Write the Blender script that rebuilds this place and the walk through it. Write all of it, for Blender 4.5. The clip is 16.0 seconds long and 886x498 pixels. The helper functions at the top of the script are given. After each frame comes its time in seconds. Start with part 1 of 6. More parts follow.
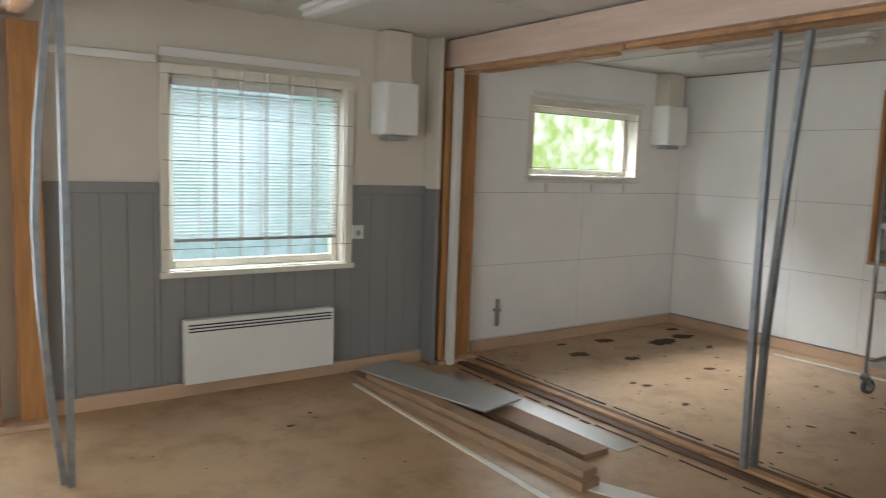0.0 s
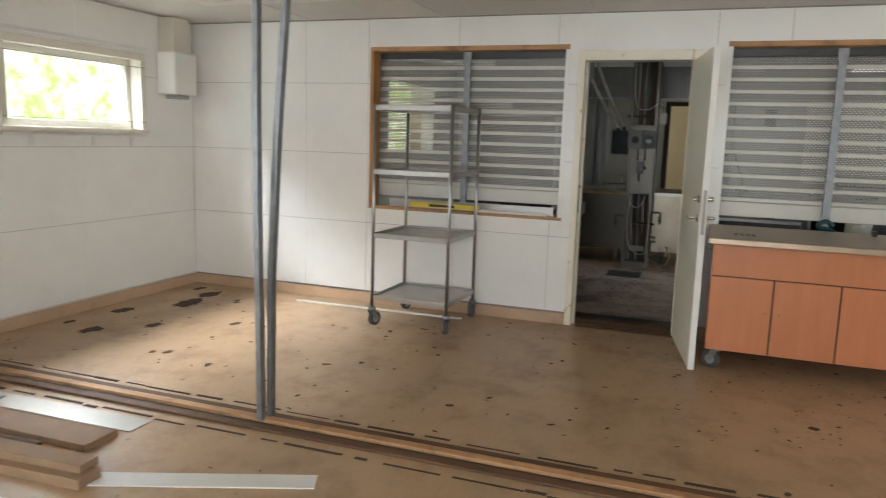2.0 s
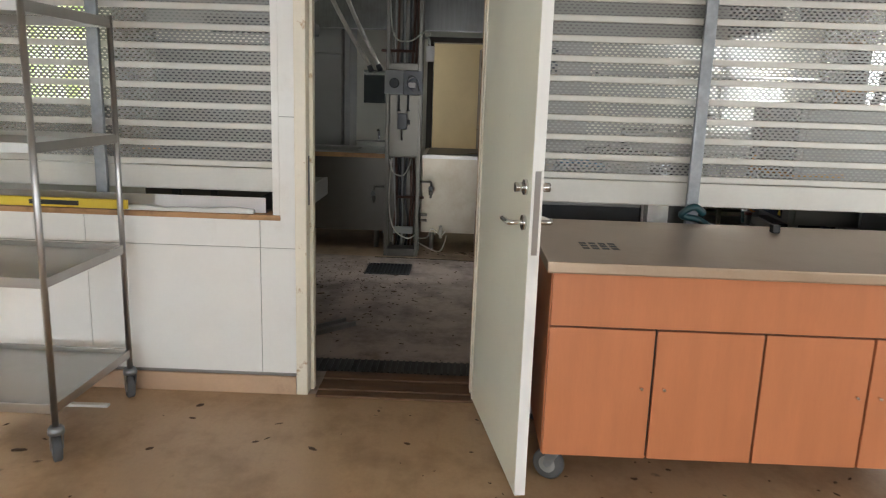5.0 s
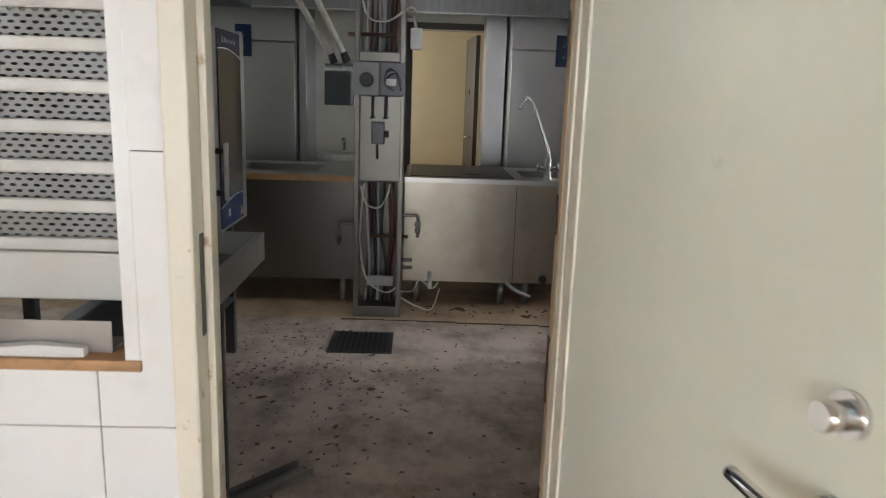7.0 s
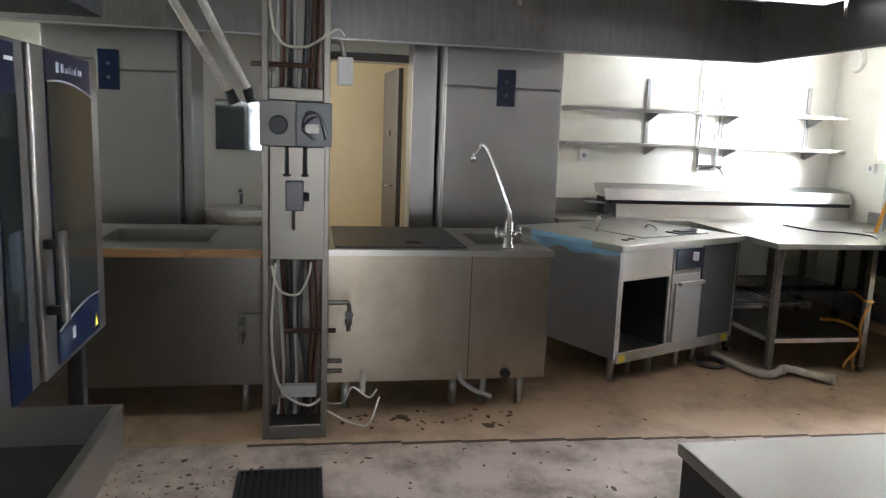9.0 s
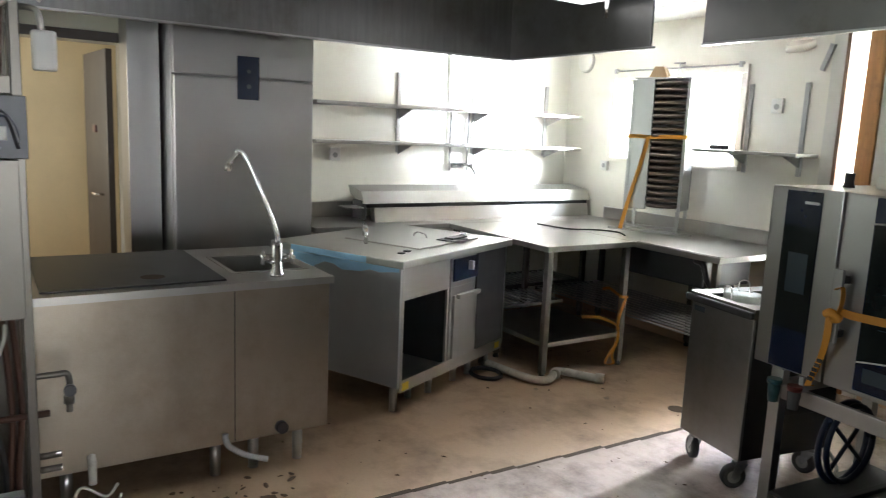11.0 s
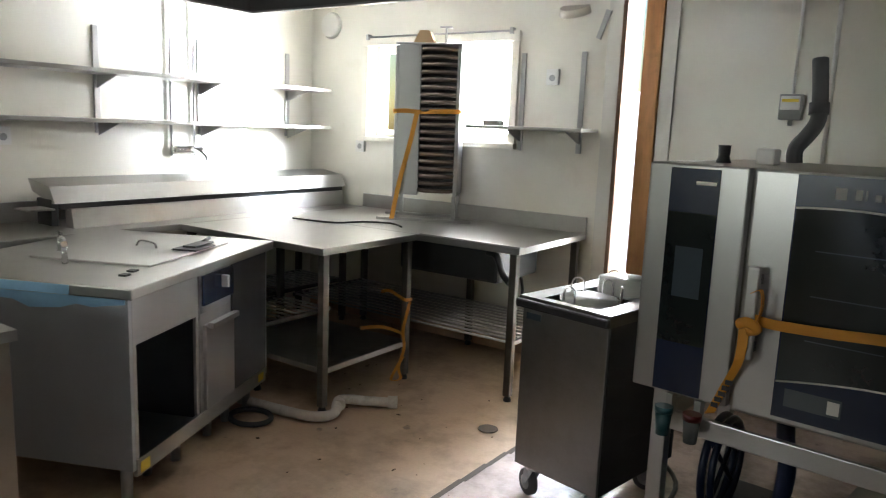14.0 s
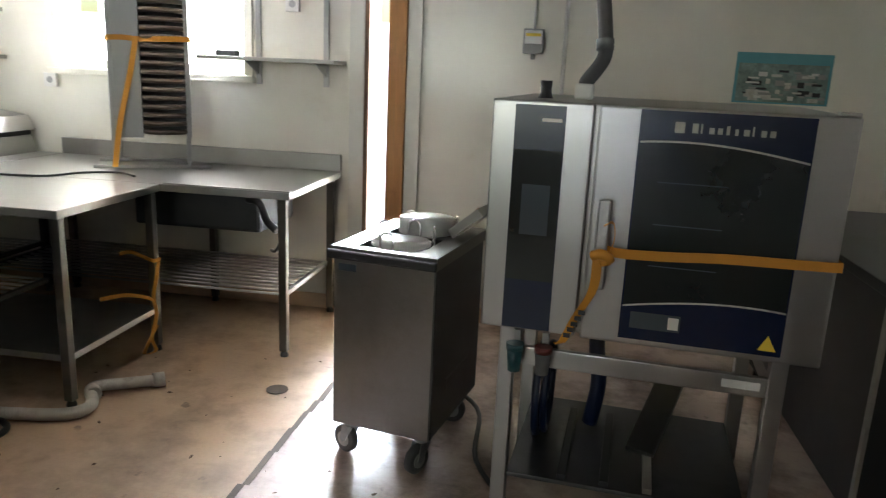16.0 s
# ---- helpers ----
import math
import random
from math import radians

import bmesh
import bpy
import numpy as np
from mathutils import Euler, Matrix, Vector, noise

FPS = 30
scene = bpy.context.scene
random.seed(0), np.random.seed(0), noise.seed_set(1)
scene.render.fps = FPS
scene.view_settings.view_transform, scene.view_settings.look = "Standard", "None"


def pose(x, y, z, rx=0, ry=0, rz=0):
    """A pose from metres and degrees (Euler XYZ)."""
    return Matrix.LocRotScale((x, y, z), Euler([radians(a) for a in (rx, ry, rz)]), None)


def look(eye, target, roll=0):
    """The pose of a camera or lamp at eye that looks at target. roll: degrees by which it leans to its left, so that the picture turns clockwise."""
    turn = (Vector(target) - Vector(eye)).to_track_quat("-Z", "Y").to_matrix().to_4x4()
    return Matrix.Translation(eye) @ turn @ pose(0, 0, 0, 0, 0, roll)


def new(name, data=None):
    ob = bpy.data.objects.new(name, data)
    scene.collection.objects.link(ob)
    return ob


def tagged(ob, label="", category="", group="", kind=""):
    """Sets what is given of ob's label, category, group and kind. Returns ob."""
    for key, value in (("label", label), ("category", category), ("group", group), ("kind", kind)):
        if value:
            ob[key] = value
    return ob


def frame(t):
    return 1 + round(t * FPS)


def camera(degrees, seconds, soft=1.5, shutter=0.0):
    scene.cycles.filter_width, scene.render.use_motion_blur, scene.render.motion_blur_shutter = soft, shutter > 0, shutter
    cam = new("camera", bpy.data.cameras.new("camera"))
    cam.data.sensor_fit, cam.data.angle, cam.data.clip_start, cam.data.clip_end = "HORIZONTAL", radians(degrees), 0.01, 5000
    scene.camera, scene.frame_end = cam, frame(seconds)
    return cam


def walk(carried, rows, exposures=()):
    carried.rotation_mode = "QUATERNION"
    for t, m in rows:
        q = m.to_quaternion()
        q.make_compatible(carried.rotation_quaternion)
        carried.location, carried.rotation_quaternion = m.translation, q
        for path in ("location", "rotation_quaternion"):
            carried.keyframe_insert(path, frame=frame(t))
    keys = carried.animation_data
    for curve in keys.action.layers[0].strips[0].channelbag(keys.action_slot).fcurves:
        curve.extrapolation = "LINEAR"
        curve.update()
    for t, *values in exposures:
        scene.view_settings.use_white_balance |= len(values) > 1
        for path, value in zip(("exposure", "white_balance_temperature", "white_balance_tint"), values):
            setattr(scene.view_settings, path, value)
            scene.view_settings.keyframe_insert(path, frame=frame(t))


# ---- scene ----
cam = camera(62.7, 16.0, soft=1.1, shutter=0.3)
PATH = [
    (0, (0.488, 0.479, 1.496), (1.633, 2.102, 1.266), 1.9),
    (0.5, (0.591, 0.504, 1.447), (1.969, 1.935, 1.215), 1.7),
    (1, (0.659, 0.483, 1.44), (2.242, 1.679, 1.186), 1.8),
    (1.5, (0.727, 0.477, 1.453), (2.479, 1.4, 1.167), 1.8),
    (2, (0.829, 0.457, 1.445), (2.688, 1.129, 1.143), 1.8),
    (2.5, (1.083, 0.441, 1.416), (3.004, 0.896, 1.099), 1.7),
    (3, (1.502, 0.439, 1.441), (3.459, 0.706, 1.128), 1.6),
    (3.5, (1.924, 0.518, 1.43), (3.892, 0.66, 1.099), 1.7),
    (6, (4.189, 0.85, 1.401), (6.143, 0.849, 0.976), 1.9),
    (6.5, (4.618, 0.914, 1.418), (6.572, 0.881, 0.996), 1.9),
    (7, (5.035, 0.95, 1.418), (6.99, 0.885, 1.003), 1.9),
    (7.5, (5.38, 1.021, 1.427), (7.337, 0.904, 1.028), 1.9),
    (8, (5.675, 1.055, 1.441), (7.632, 0.892, 1.061), 2.0),
    (10.5, (6.742, 1.238, 1.553), (8.516, 0.362, 1.26), 2.2),
    (11, (6.883, 1.192, 1.545), (8.544, 0.125, 1.224), 2.5),
    (11.5, (6.971, 1.122, 1.526), (8.539, -0.072, 1.185), 2.5),
    (12, (7.066, 1.042, 1.522), (8.539, -0.264, 1.166), 2.6),
    (12.5, (7.215, 1.001, 1.493), (8.597, -0.403, 1.151), 2.6),
    (13, (7.435, 0.97, 1.5), (8.724, -0.522, 1.168), 2.6),
    (13.5, (7.635, 0.906, 1.481), (8.86, -0.64, 1.152), 2.2),
    (14, (7.79, 0.787, 1.473), (8.915, -0.834, 1.143), 2.3),
    (14.5, (7.861, 0.743, 1.477), (8.848, -0.962, 1.127), 2.4),
    (15, (7.985, 0.753, 1.468), (8.769, -1.047, 1.089), 2.6),
    (15.5, (8.18, 0.812, 1.468), (8.729, -1.064, 1.044), 2.7),
    (16, (8.321, 0.782, 1.467), (8.621, -1.138, 0.992), 2.6),
]
walk(cam, [(t, look(eye, target, roll)) for t, eye, target, roll in PATH],
     [(0.0, -0.45, 6150, 10), (1.0, -0.1, 6200, 10), (2.5, 0.25, 6250, 11), (3.5, 0.3, 6250, 12), (6.0, 0.95, 6100, 12), (7.0, 1.1, 6050, 13), (8.0, 1.35, 5950, 15), (10.5, 1.65, 6050, 12), (12.0, 1.45, 6000, 13), (14.5, 1.3, 6150, 14), (16.0, 1.6, 6150, 14)])

# ---- light ----
world = bpy.data.worlds.new("world")
scene.world = world
world.use_nodes = True
wn = world.node_tree
sky = wn.nodes.new("ShaderNodeTexSky")
sky.sky_type = 'NISHITA'
sky.sun_disc = False
sky.sun_elevation, sky.sun_rotation = radians(7.5), radians(237)
wn.links.new(sky.outputs[0], wn.nodes["Background"].inputs[0])
wn.nodes["Background"].inputs[1].default_value = 0.12
SUN_DIR = Vector((1.32, 0.86, -0.20))
sun = new("sun", bpy.data.lights.new("sun", 'SUN'))
sun.data.energy, sun.data.angle, sun.data.color = 3.0, radians(0.5), (1.0, 0.95, 0.86)
sun.matrix_world = look((0, 0, 20), Vector((0, 0, 20)) + SUN_DIR)


def area(name, at, to, w, h, watts, color=(1, 1, 1)):
    """A rectangular lamp: daylight that enters by an opening, and added fill."""
    lamp = new(name, bpy.data.lights.new(name, 'AREA'))
    lamp.data.shape, lamp.data.size, lamp.data.size_y = 'RECTANGLE', w, h
    lamp.data.energy, lamp.data.color = watts, color
    lamp.matrix_world = look(at, to)
    return lamp


KNORTH = 4.3
area("daylight_window", (2.25, 5.9, 2.75), (2.25, 4.2, 0.7), 1.3, 0.8, 210, (0.93, 0.97, 1.0))
area("daylight_door", (0.08, 5.36, 1.2), (6.0, 1.0, 1.1), 1.1, 1.7, 50, (0.93, 0.97, 1.0))
area("daylight_window", (5.18, 5.9, 2.85), (5.18, 4.4, 1.0), 1.3, 0.8, 760, (0.93, 0.98, 1.0))
# unseen west window, assumed because the hall is lit from there
area("daylight_window", (-1.62, 1.2, 1.4), (6, 0.6, 1.0), 3.4, 1.6, 96, (1.0, 0.99, 0.97))
# fill light added from the south by an unseen opening
area("daylight_window", (2.6, -3.62, 1.45), (4.2, 5, 0.9), 3.4, 1.5, 45, (1.0, 0.97, 0.94))
area("daylight_window", (10.80, -3.68, 1.715), (10.87, 0, 1.6), 1.05, 0.66, 26, (1.0, 0.97, 0.90))
area("daylight_gap", (9.83, -4.52, 1.5), (9.35, -2.92, 0.6), 0.8, 2.4, 1500, (0.84, 0.92, 1.0))
area("daylight_window", (10.1, KNORTH - 0.03, 1.7), (9.2, 0, 0.9), 1.5, 0.85, 9, (0.93, 0.98, 1.0))
# added lamp that brightens the corridor; its source is unseen
area("fill_corridor", (13.7, 2.2, 1.6), (13.2, 0, 1.0), 0.9, 1.2, 10, (1.0, 0.93, 0.78))

# ---- materials ----


def nodes_of(name):
    m = bpy.data.materials.new(name)
    m.use_nodes = True
    nt = m.node_tree
    return m, nt, nt.nodes["Principled BSDF"]


def noise_node(nt, vec, scale, detail=4.0, rough=0.6):
    n = nt.nodes.new("ShaderNodeTexNoise")
    n.inputs["Scale"].default_value, n.inputs["Detail"].default_value, n.inputs["Roughness"].default_value = scale, detail, rough
    nt.links.new(vec, n.inputs["Vector"])
    return n.outputs["Fac"]


def ramp(nt, fac, lo, hi, c0=(0, 0, 0), c1=(1, 1, 1)):
    r = nt.nodes.new("ShaderNodeValToRGB")
    r.color_ramp.elements[0].position, r.color_ramp.elements[1].position = lo, hi
    r.color_ramp.elements[0].color, r.color_ramp.elements[1].color = (*c0, 1), (*c1, 1)
    nt.links.new(fac, r.inputs[0])
    return r.outputs[0]


def mixed(nt, fac, a, b):
    m = nt.nodes.new("ShaderNodeMix")
    m.data_type = 'RGBA'
    for sock, v in ((m.inputs["Factor"], fac), (m.inputs["A"], a), (m.inputs["B"], b)):
        if isinstance(v, tuple):
            sock.default_value = (*v, 1)
        elif isinstance(v, float):
            sock.default_value = v
        else:
            nt.links.new(v, sock)
    return m.outputs["Result"]


def coords(nt, space="Object", stretch=(1, 1, 1)):
    tc = nt.nodes.new("ShaderNodeTexCoord")
    mp = nt.nodes.new("ShaderNodeMapping")
    mp.inputs["Scale"].default_value = stretch
    if space == "World":
        geo = nt.nodes.new("ShaderNodeNewGeometry")
        nt.links.new(geo.outputs["Position"], mp.inputs[0])
    else:
        nt.links.new(tc.outputs[space], mp.inputs[0])
    return mp.outputs[0]


def surface(name, color, rough=0.5, metal=0.0, vary=0.08, grain=60.0, blotch=2.5, bump=0.05, stretch=(1, 1, 1), space="Object",
            dirt=None, dirt_lo=0.55, dirt_hi=0.75, dirt_scale=3.0, per_object=0.0, spec=0.5):
    """Paint, wood, steel and so on: two scales of variation, fine relief and, where given, stains."""
    m, nt, p = nodes_of(name)
    v = coords(nt, space, stretch)
    fine, broad = noise_node(nt, v, grain), noise_node(nt, v, blotch, 5.0)
    dark = tuple(c * (1 - vary * 1.6) for c in color)
    light = tuple(min(1, c * (1 + vary)) for c in color)
    col = mixed(nt, ramp(nt, broad, 0.3, 0.7), dark, light)
    col = mixed(nt, ramp(nt, fine, 0.35, 0.65, (0, 0, 0), (vary * 2,) * 3), col, tuple(c * 0.75 for c in color))
    if dirt:
        v2 = coords(nt, space)
        d = noise_node(nt, v2, dirt_scale, 8.0, 0.7)
        col = mixed(nt, ramp(nt, d, dirt_lo, dirt_hi), col, dirt)
    if per_object:
        oi = nt.nodes.new("ShaderNodeObjectInfo")
        hs = nt.nodes.new("ShaderNodeHueSaturation")
        mr = nt.nodes.new("ShaderNodeMapRange")
        mr.inputs["To Min"].default_value, mr.inputs["To Max"].default_value = 1 - per_object, 1 + per_object
        nt.links.new(oi.outputs["Random"], mr.inputs[0])
        nt.links.new(mr.outputs[0], hs.inputs["Value"])
        nt.links.new(col, hs.inputs["Color"])
        col = hs.outputs[0]
    nt.links.new(col, p.inputs["Base Color"])
    p.inputs["Metallic"].default_value = metal
    p.inputs["Specular IOR Level"].default_value = spec
    rr = nt.nodes.new("ShaderNodeMapRange")
    rr.inputs["To Min"].default_value, rr.inputs["To Max"].default_value = max(0.03, rough - (0.04 if metal > 0.5 else 0.1)), min(1, rough + (0.04 if metal > 0.5 else 0.1))
    nt.links.new(broad, rr.inputs[0])
    nt.links.new(rr.outputs[0], p.inputs["Roughness"])
    if bump:
        b = nt.nodes.new("ShaderNodeBump")
        b.inputs["Strength"].default_value, b.inputs["Distance"].default_value = bump, 0.004
        nt.links.new(fine, b.inputs["Height"])
        nt.links.new(b.outputs[0], p.inputs["Normal"])
    return m


WALL = surface("white_paint", (0.72, 0.70, 0.64), 0.55, vary=0.04, space="World", dirt=(0.5, 0.47, 0.40), dirt_lo=0.62, dirt_hi=0.95, dirt_scale=1.3)
CREAM = surface("cream_paint", (0.66, 0.61, 0.52), 0.6, vary=0.05, space="World", blotch=1.2)
PANEL = surface("white_panel", (0.86, 0.85, 0.82), 0.2, vary=0.025, bump=0.02, space="World", dirt=(0.62, 0.59, 0.52), dirt_lo=0.6, dirt_hi=0.95, dirt_scale=1.6)
KWALL = surface("kitchen_panel", (0.74, 0.71, 0.62), 0.2, vary=0.03, bump=0.02, space="World", dirt=(0.58, 0.53, 0.42), dirt_lo=0.58, dirt_hi=0.9, dirt_scale=1.8)
JOINT = surface("joint", (0.30, 0.29, 0.27), 0.8)
GREYPAINT = surface("grey_paint", (0.245, 0.24, 0.235), 0.5, vary=0.06, space="World", grain=90, stretch=(1, 1, 0.12))
CEIL = surface("ceiling_board", (0.70, 0.68, 0.64), 0.75, vary=0.05, space="World", blotch=1.0)
PEACH = surface("peach_baseboard", (0.56, 0.38, 0.25), 0.5, vary=0.08, space="World", dirt=(0.2, 0.13, 0.08), dirt_lo=0.6, dirt_hi=0.85)
WHITE = surface("white_enamel", (0.80, 0.79, 0.75), 0.35, vary=0.03, bump=0.02)
TRIM = surface("window_trim", (0.74, 0.70, 0.60), 0.4, vary=0.06, dirt=(0.45, 0.38, 0.28), dirt_lo=0.6, dirt_hi=0.85, dirt_scale=6)
TIMBER = surface("raw_timber", (0.44, 0.21, 0.07), 0.65, vary=0.22, grain=14, blotch=3, stretch=(9, 9, 0.7), bump=0.25, dirt=(0.22, 0.10, 0.04), dirt_lo=0.58, dirt_hi=0.8, dirt_scale=7)
TIMBER_Y = surface("raw_timber_long", (0.50, 0.28, 0.13), 0.65, vary=0.22, grain=14, blotch=3, stretch=(9, 0.7, 9), bump=0.25, dirt=(0.16, 0.08, 0.04), dirt_lo=0.52, dirt_hi=0.75, dirt_scale=5)
BEAM = surface("whitewashed_beam", (0.66, 0.50, 0.41), 0.6, vary=0.10, grain=12, blotch=2, stretch=(8, 0.8, 8), bump=0.12, dirt=(0.42, 0.27, 0.18), dirt_lo=0.6, dirt_hi=0.8, dirt_scale=4)
GREEN = surface("pale_green_paint", (0.85, 0.84, 0.71), 0.32, vary=0.03, bump=0.02, dirt=(0.52, 0.51, 0.42), dirt_lo=0.66, dirt_hi=0.85, dirt_scale=5)
FRAMEP = surface("chipped_frame_paint", (0.82, 0.76, 0.63), 0.36, vary=0.05, dirt=(0.45, 0.29, 0.15), dirt_lo=0.61, dirt_hi=0.68, dirt_scale=9)
ORANGE = surface("orange_veneer", (0.52, 0.19, 0.08), 0.38, vary=0.06, grain=30, stretch=(6, 6, 0.8), bump=0.04)
STEEL = surface("brushed_steel", (0.42, 0.41, 0.40), 0.30, 1.0, vary=0.07, grain=260, blotch=0.9, stretch=(1, 1, 1), bump=0.004)
# worn steel, its colour darkened to stand for shade and dark reflections
SHADEWORN = surface("shaded_worn_steel", (0.135, 0.125, 0.108), 0.36, 1.0, vary=0.06, grain=180, blotch=1.1, stretch=(1, 1, 1), bump=0.006, dirt=(0.10, 0.09, 0.075), dirt_lo=0.45, dirt_hi=0.95, dirt_scale=2)
COUNTERSTEEL = surface("tan_brushed_steel", (0.36, 0.315, 0.25), 0.34, 0.92, vary=0.10, grain=180, blotch=1.4, bump=0.006, dirt=(0.20, 0.165, 0.12), dirt_lo=0.45, dirt_hi=0.9, dirt_scale=2.5)
TROLLEYSTEEL = surface("dull_trolley_steel", (0.24, 0.235, 0.23), 0.34, 0.95, vary=0.10, grain=180, blotch=2.0, bump=0.006, dirt=(0.14, 0.13, 0.12), dirt_lo=0.45, dirt_hi=0.85, dirt_scale=4)
FILM = surface("blue_film", (0.30, 0.52, 0.74), 0.35, vary=0.12)
STEELX = surface("brushed_steel_flat", (0.43, 0.415, 0.39), 0.33, 1.0, vary=0.04, grain=200, blotch=1.5, stretch=(1, 1, 1), bump=0.006, dirt=(0.30, 0.28, 0.25), dirt_lo=0.5, dirt_hi=0.95, dirt_scale=3)
DULLSTEEL = surface("dull_steel", (0.40, 0.41, 0.43), 0.55, 0.55, vary=0.08, grain=160, blotch=1.5, bump=0.01)
# worn steel with a warm reflection put into its base colour
WARMREFLSTEEL = surface("warm_reflection_worn_steel", (0.46, 0.36, 0.27), 0.36, 0.8, vary=0.08, grain=160, blotch=1.5, bump=0.01, dirt=(0.30, 0.22, 0.15), dirt_lo=0.5, dirt_hi=0.95)
TUBESTEEL = surface("scorched_tube_steel", (0.16, 0.125, 0.105), 0.42, 0.85, vary=0.2, grain=60, bump=0.02)
PALEWOOD = surface("pale_bare_wood", (0.50, 0.36, 0.22), 0.65, vary=0.2, grain=14, blotch=3, stretch=(9, 9, 0.7), bump=0.2, dirt=(0.24, 0.14, 0.07), dirt_lo=0.55, dirt_hi=0.75, dirt_scale=9)
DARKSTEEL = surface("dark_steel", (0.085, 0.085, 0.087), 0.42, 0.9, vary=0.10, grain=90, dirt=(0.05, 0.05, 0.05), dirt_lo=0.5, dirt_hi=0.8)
HOODM = surface("hood_steel", (0.20, 0.195, 0.19), 0.38, 0.95, vary=0.1, grain=40, stretch=(1, 14, 1), dirt=(0.12, 0.11, 0.09), dirt_lo=0.5, dirt_hi=0.85)
GALV = surface("galvanised_steel", (0.30, 0.315, 0.33), 0.45, 0.85, vary=0.18, grain=45, blotch=14, bump=0.05)
CHROME = surface("chrome", (0.75, 0.75, 0.75), 0.12, 1.0, vary=0.02, bump=0)
ALU = surface("painted_aluminium", (0.60, 0.58, 0.53), 0.4, 0.25, vary=0.06)
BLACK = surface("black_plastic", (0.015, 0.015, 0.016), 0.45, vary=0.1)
RUBBER = surface("grey_rubber", (0.09, 0.09, 0.092), 0.7, vary=0.1)
NAVY = surface("navy_panel", (0.003, 0.009, 0.034), 0.24, vary=0.06, bump=0.01)
GLASSDARK = surface("dark_oven_glass", (0.012, 0.016, 0.016), 0.06, vary=0.05, bump=0)
SCREEN = surface("dead_screen", (0.05, 0.065, 0.08), 0.12, vary=0.05, bump=0)
PLASTIC = surface("white_plastic", (0.72, 0.71, 0.67), 0.4, vary=0.03)
GREYPL = surface("grey_plastic", (0.32, 0.32, 0.31), 0.5, vary=0.05)
COPPER = surface("dull_copper", (0.10, 0.052, 0.036), 0.5, 0.7, vary=0.2)
STRAP = surface("orange_strap", (0.58, 0.25, 0.02), 0.6, vary=0.08, grain=200)
YELLOW = surface("yellow_paint", (0.75, 0.55, 0.04), 0.5, vary=0.05)
LEDGER = surface("yellow_wall", (0.62, 0.54, 0.36), 0.6, vary=0.05, space="World")
BROWN = surface("dark_brown_paint", (0.045, 0.03, 0.022), 0.45, vary=0.12)
CHIP = surface("chipboard", (0.34, 0.22, 0.13), 0.7, vary=0.16, grain=120, blotch=4, bump=0.1, stretch=(1, 1, 1))
PRINTTEAL = surface("printed_teal", (0.10, 0.30, 0.34), 0.35, vary=0.08)
FOREST = surface("printed_green", (0.20, 0.27, 0.24), 0.35, vary=0.5, grain=45, blotch=14)
GREYBOARD = surface("grey_laminate", (0.36, 0.36, 0.34), 0.4, vary=0.1, grain=18, stretch=(14, 1, 1))
PORCELAIN = surface("porcelain", (0.76, 0.75, 0.70), 0.12, vary=0.02, bump=0)
BLUEP = surface("blue_plastic", (0.003, 0.009, 0.035), 0.4, vary=0.08)
TEAL = surface("teal_plastic", (0.008, 0.05, 0.06), 0.35, vary=0.08)
RED = surface("red_plastic", (0.09, 0.012, 0.010), 0.35, vary=0.08)
PVC = surface("white_pipe", (0.55, 0.52, 0.45), 0.5, vary=0.12, dirt=(0.25, 0.2, 0.15), dirt_lo=0.5, dirt_hi=0.8, dirt_scale=12)
CARD = surface("cardboard", (0.42, 0.28, 0.15), 0.8, vary=0.08)
DARKWOOD = surface("dirty_dark_wood", (0.13, 0.065, 0.03), 0.7, vary=0.25, grain=14, stretch=(9, 0.7, 9), bump=0.3)
DEBRIS = surface("dry_debris", (0.10, 0.06, 0.035), 0.9, vary=0.3)
STAIN = surface("floor_grime", (0.07, 0.045, 0.028), 0.8, vary=0.3, space="World")
DIRTYGREY = surface("grey_board", (0.28, 0.27, 0.25), 0.5, vary=0.08)


def floor_material(name, base, grime, lo, hi, rough):
    m, nt, p = nodes_of(name)
    v = coords(nt, "World")
    broad, mid, fine = noise_node(nt, v, 0.55, 6.0), noise_node(nt, v, 3.0, 8.0, 0.7), noise_node(nt, v, 60.0)
    spots = noise_node(nt, v, 9.0, 3.0, 0.5)
    streak = noise_node(nt, coords(nt, "World", (2.0, 14.0, 1.0)), 1.4, 6.0)
    col = mixed(nt, ramp(nt, broad, 0.3, 0.7), tuple(c * 0.82 for c in base), tuple(min(1, c * 1.12) for c in base))
    col = mixed(nt, ramp(nt, mid, lo, hi), col, grime)
    col = mixed(nt, ramp(nt, streak, 0.58, 0.8, (0, 0, 0), (0.35,) * 3), col, grime)
    col = mixed(nt, ramp(nt, spots, 0.70, 0.76, (0, 0, 0), (0.7,) * 3), col, tuple(c * 0.35 for c in grime))
    col = mixed(nt, ramp(nt, fine, 0.4, 0.7, (0, 0, 0), (0.25,) * 3), col, tuple(c * 0.7 for c in base))
    nt.links.new(col, p.inputs["Base Color"])
    rr = nt.nodes.new("ShaderNodeMapRange")
    rr.inputs["To Min"].default_value, rr.inputs["To Max"].default_value = rough - 0.14, rough + 0.22
    nt.links.new(mid, rr.inputs[0])
    nt.links.new(rr.outputs[0], p.inputs["Roughness"])
    b = nt.nodes.new("ShaderNodeBump")
    b.inputs["Strength"].default_value, b.inputs["Distance"].default_value = 0.12, 0.004
    nt.links.new(mid, b.inputs["Height"])
    nt.links.new(b.outputs[0], p.inputs["Normal"])
    return m


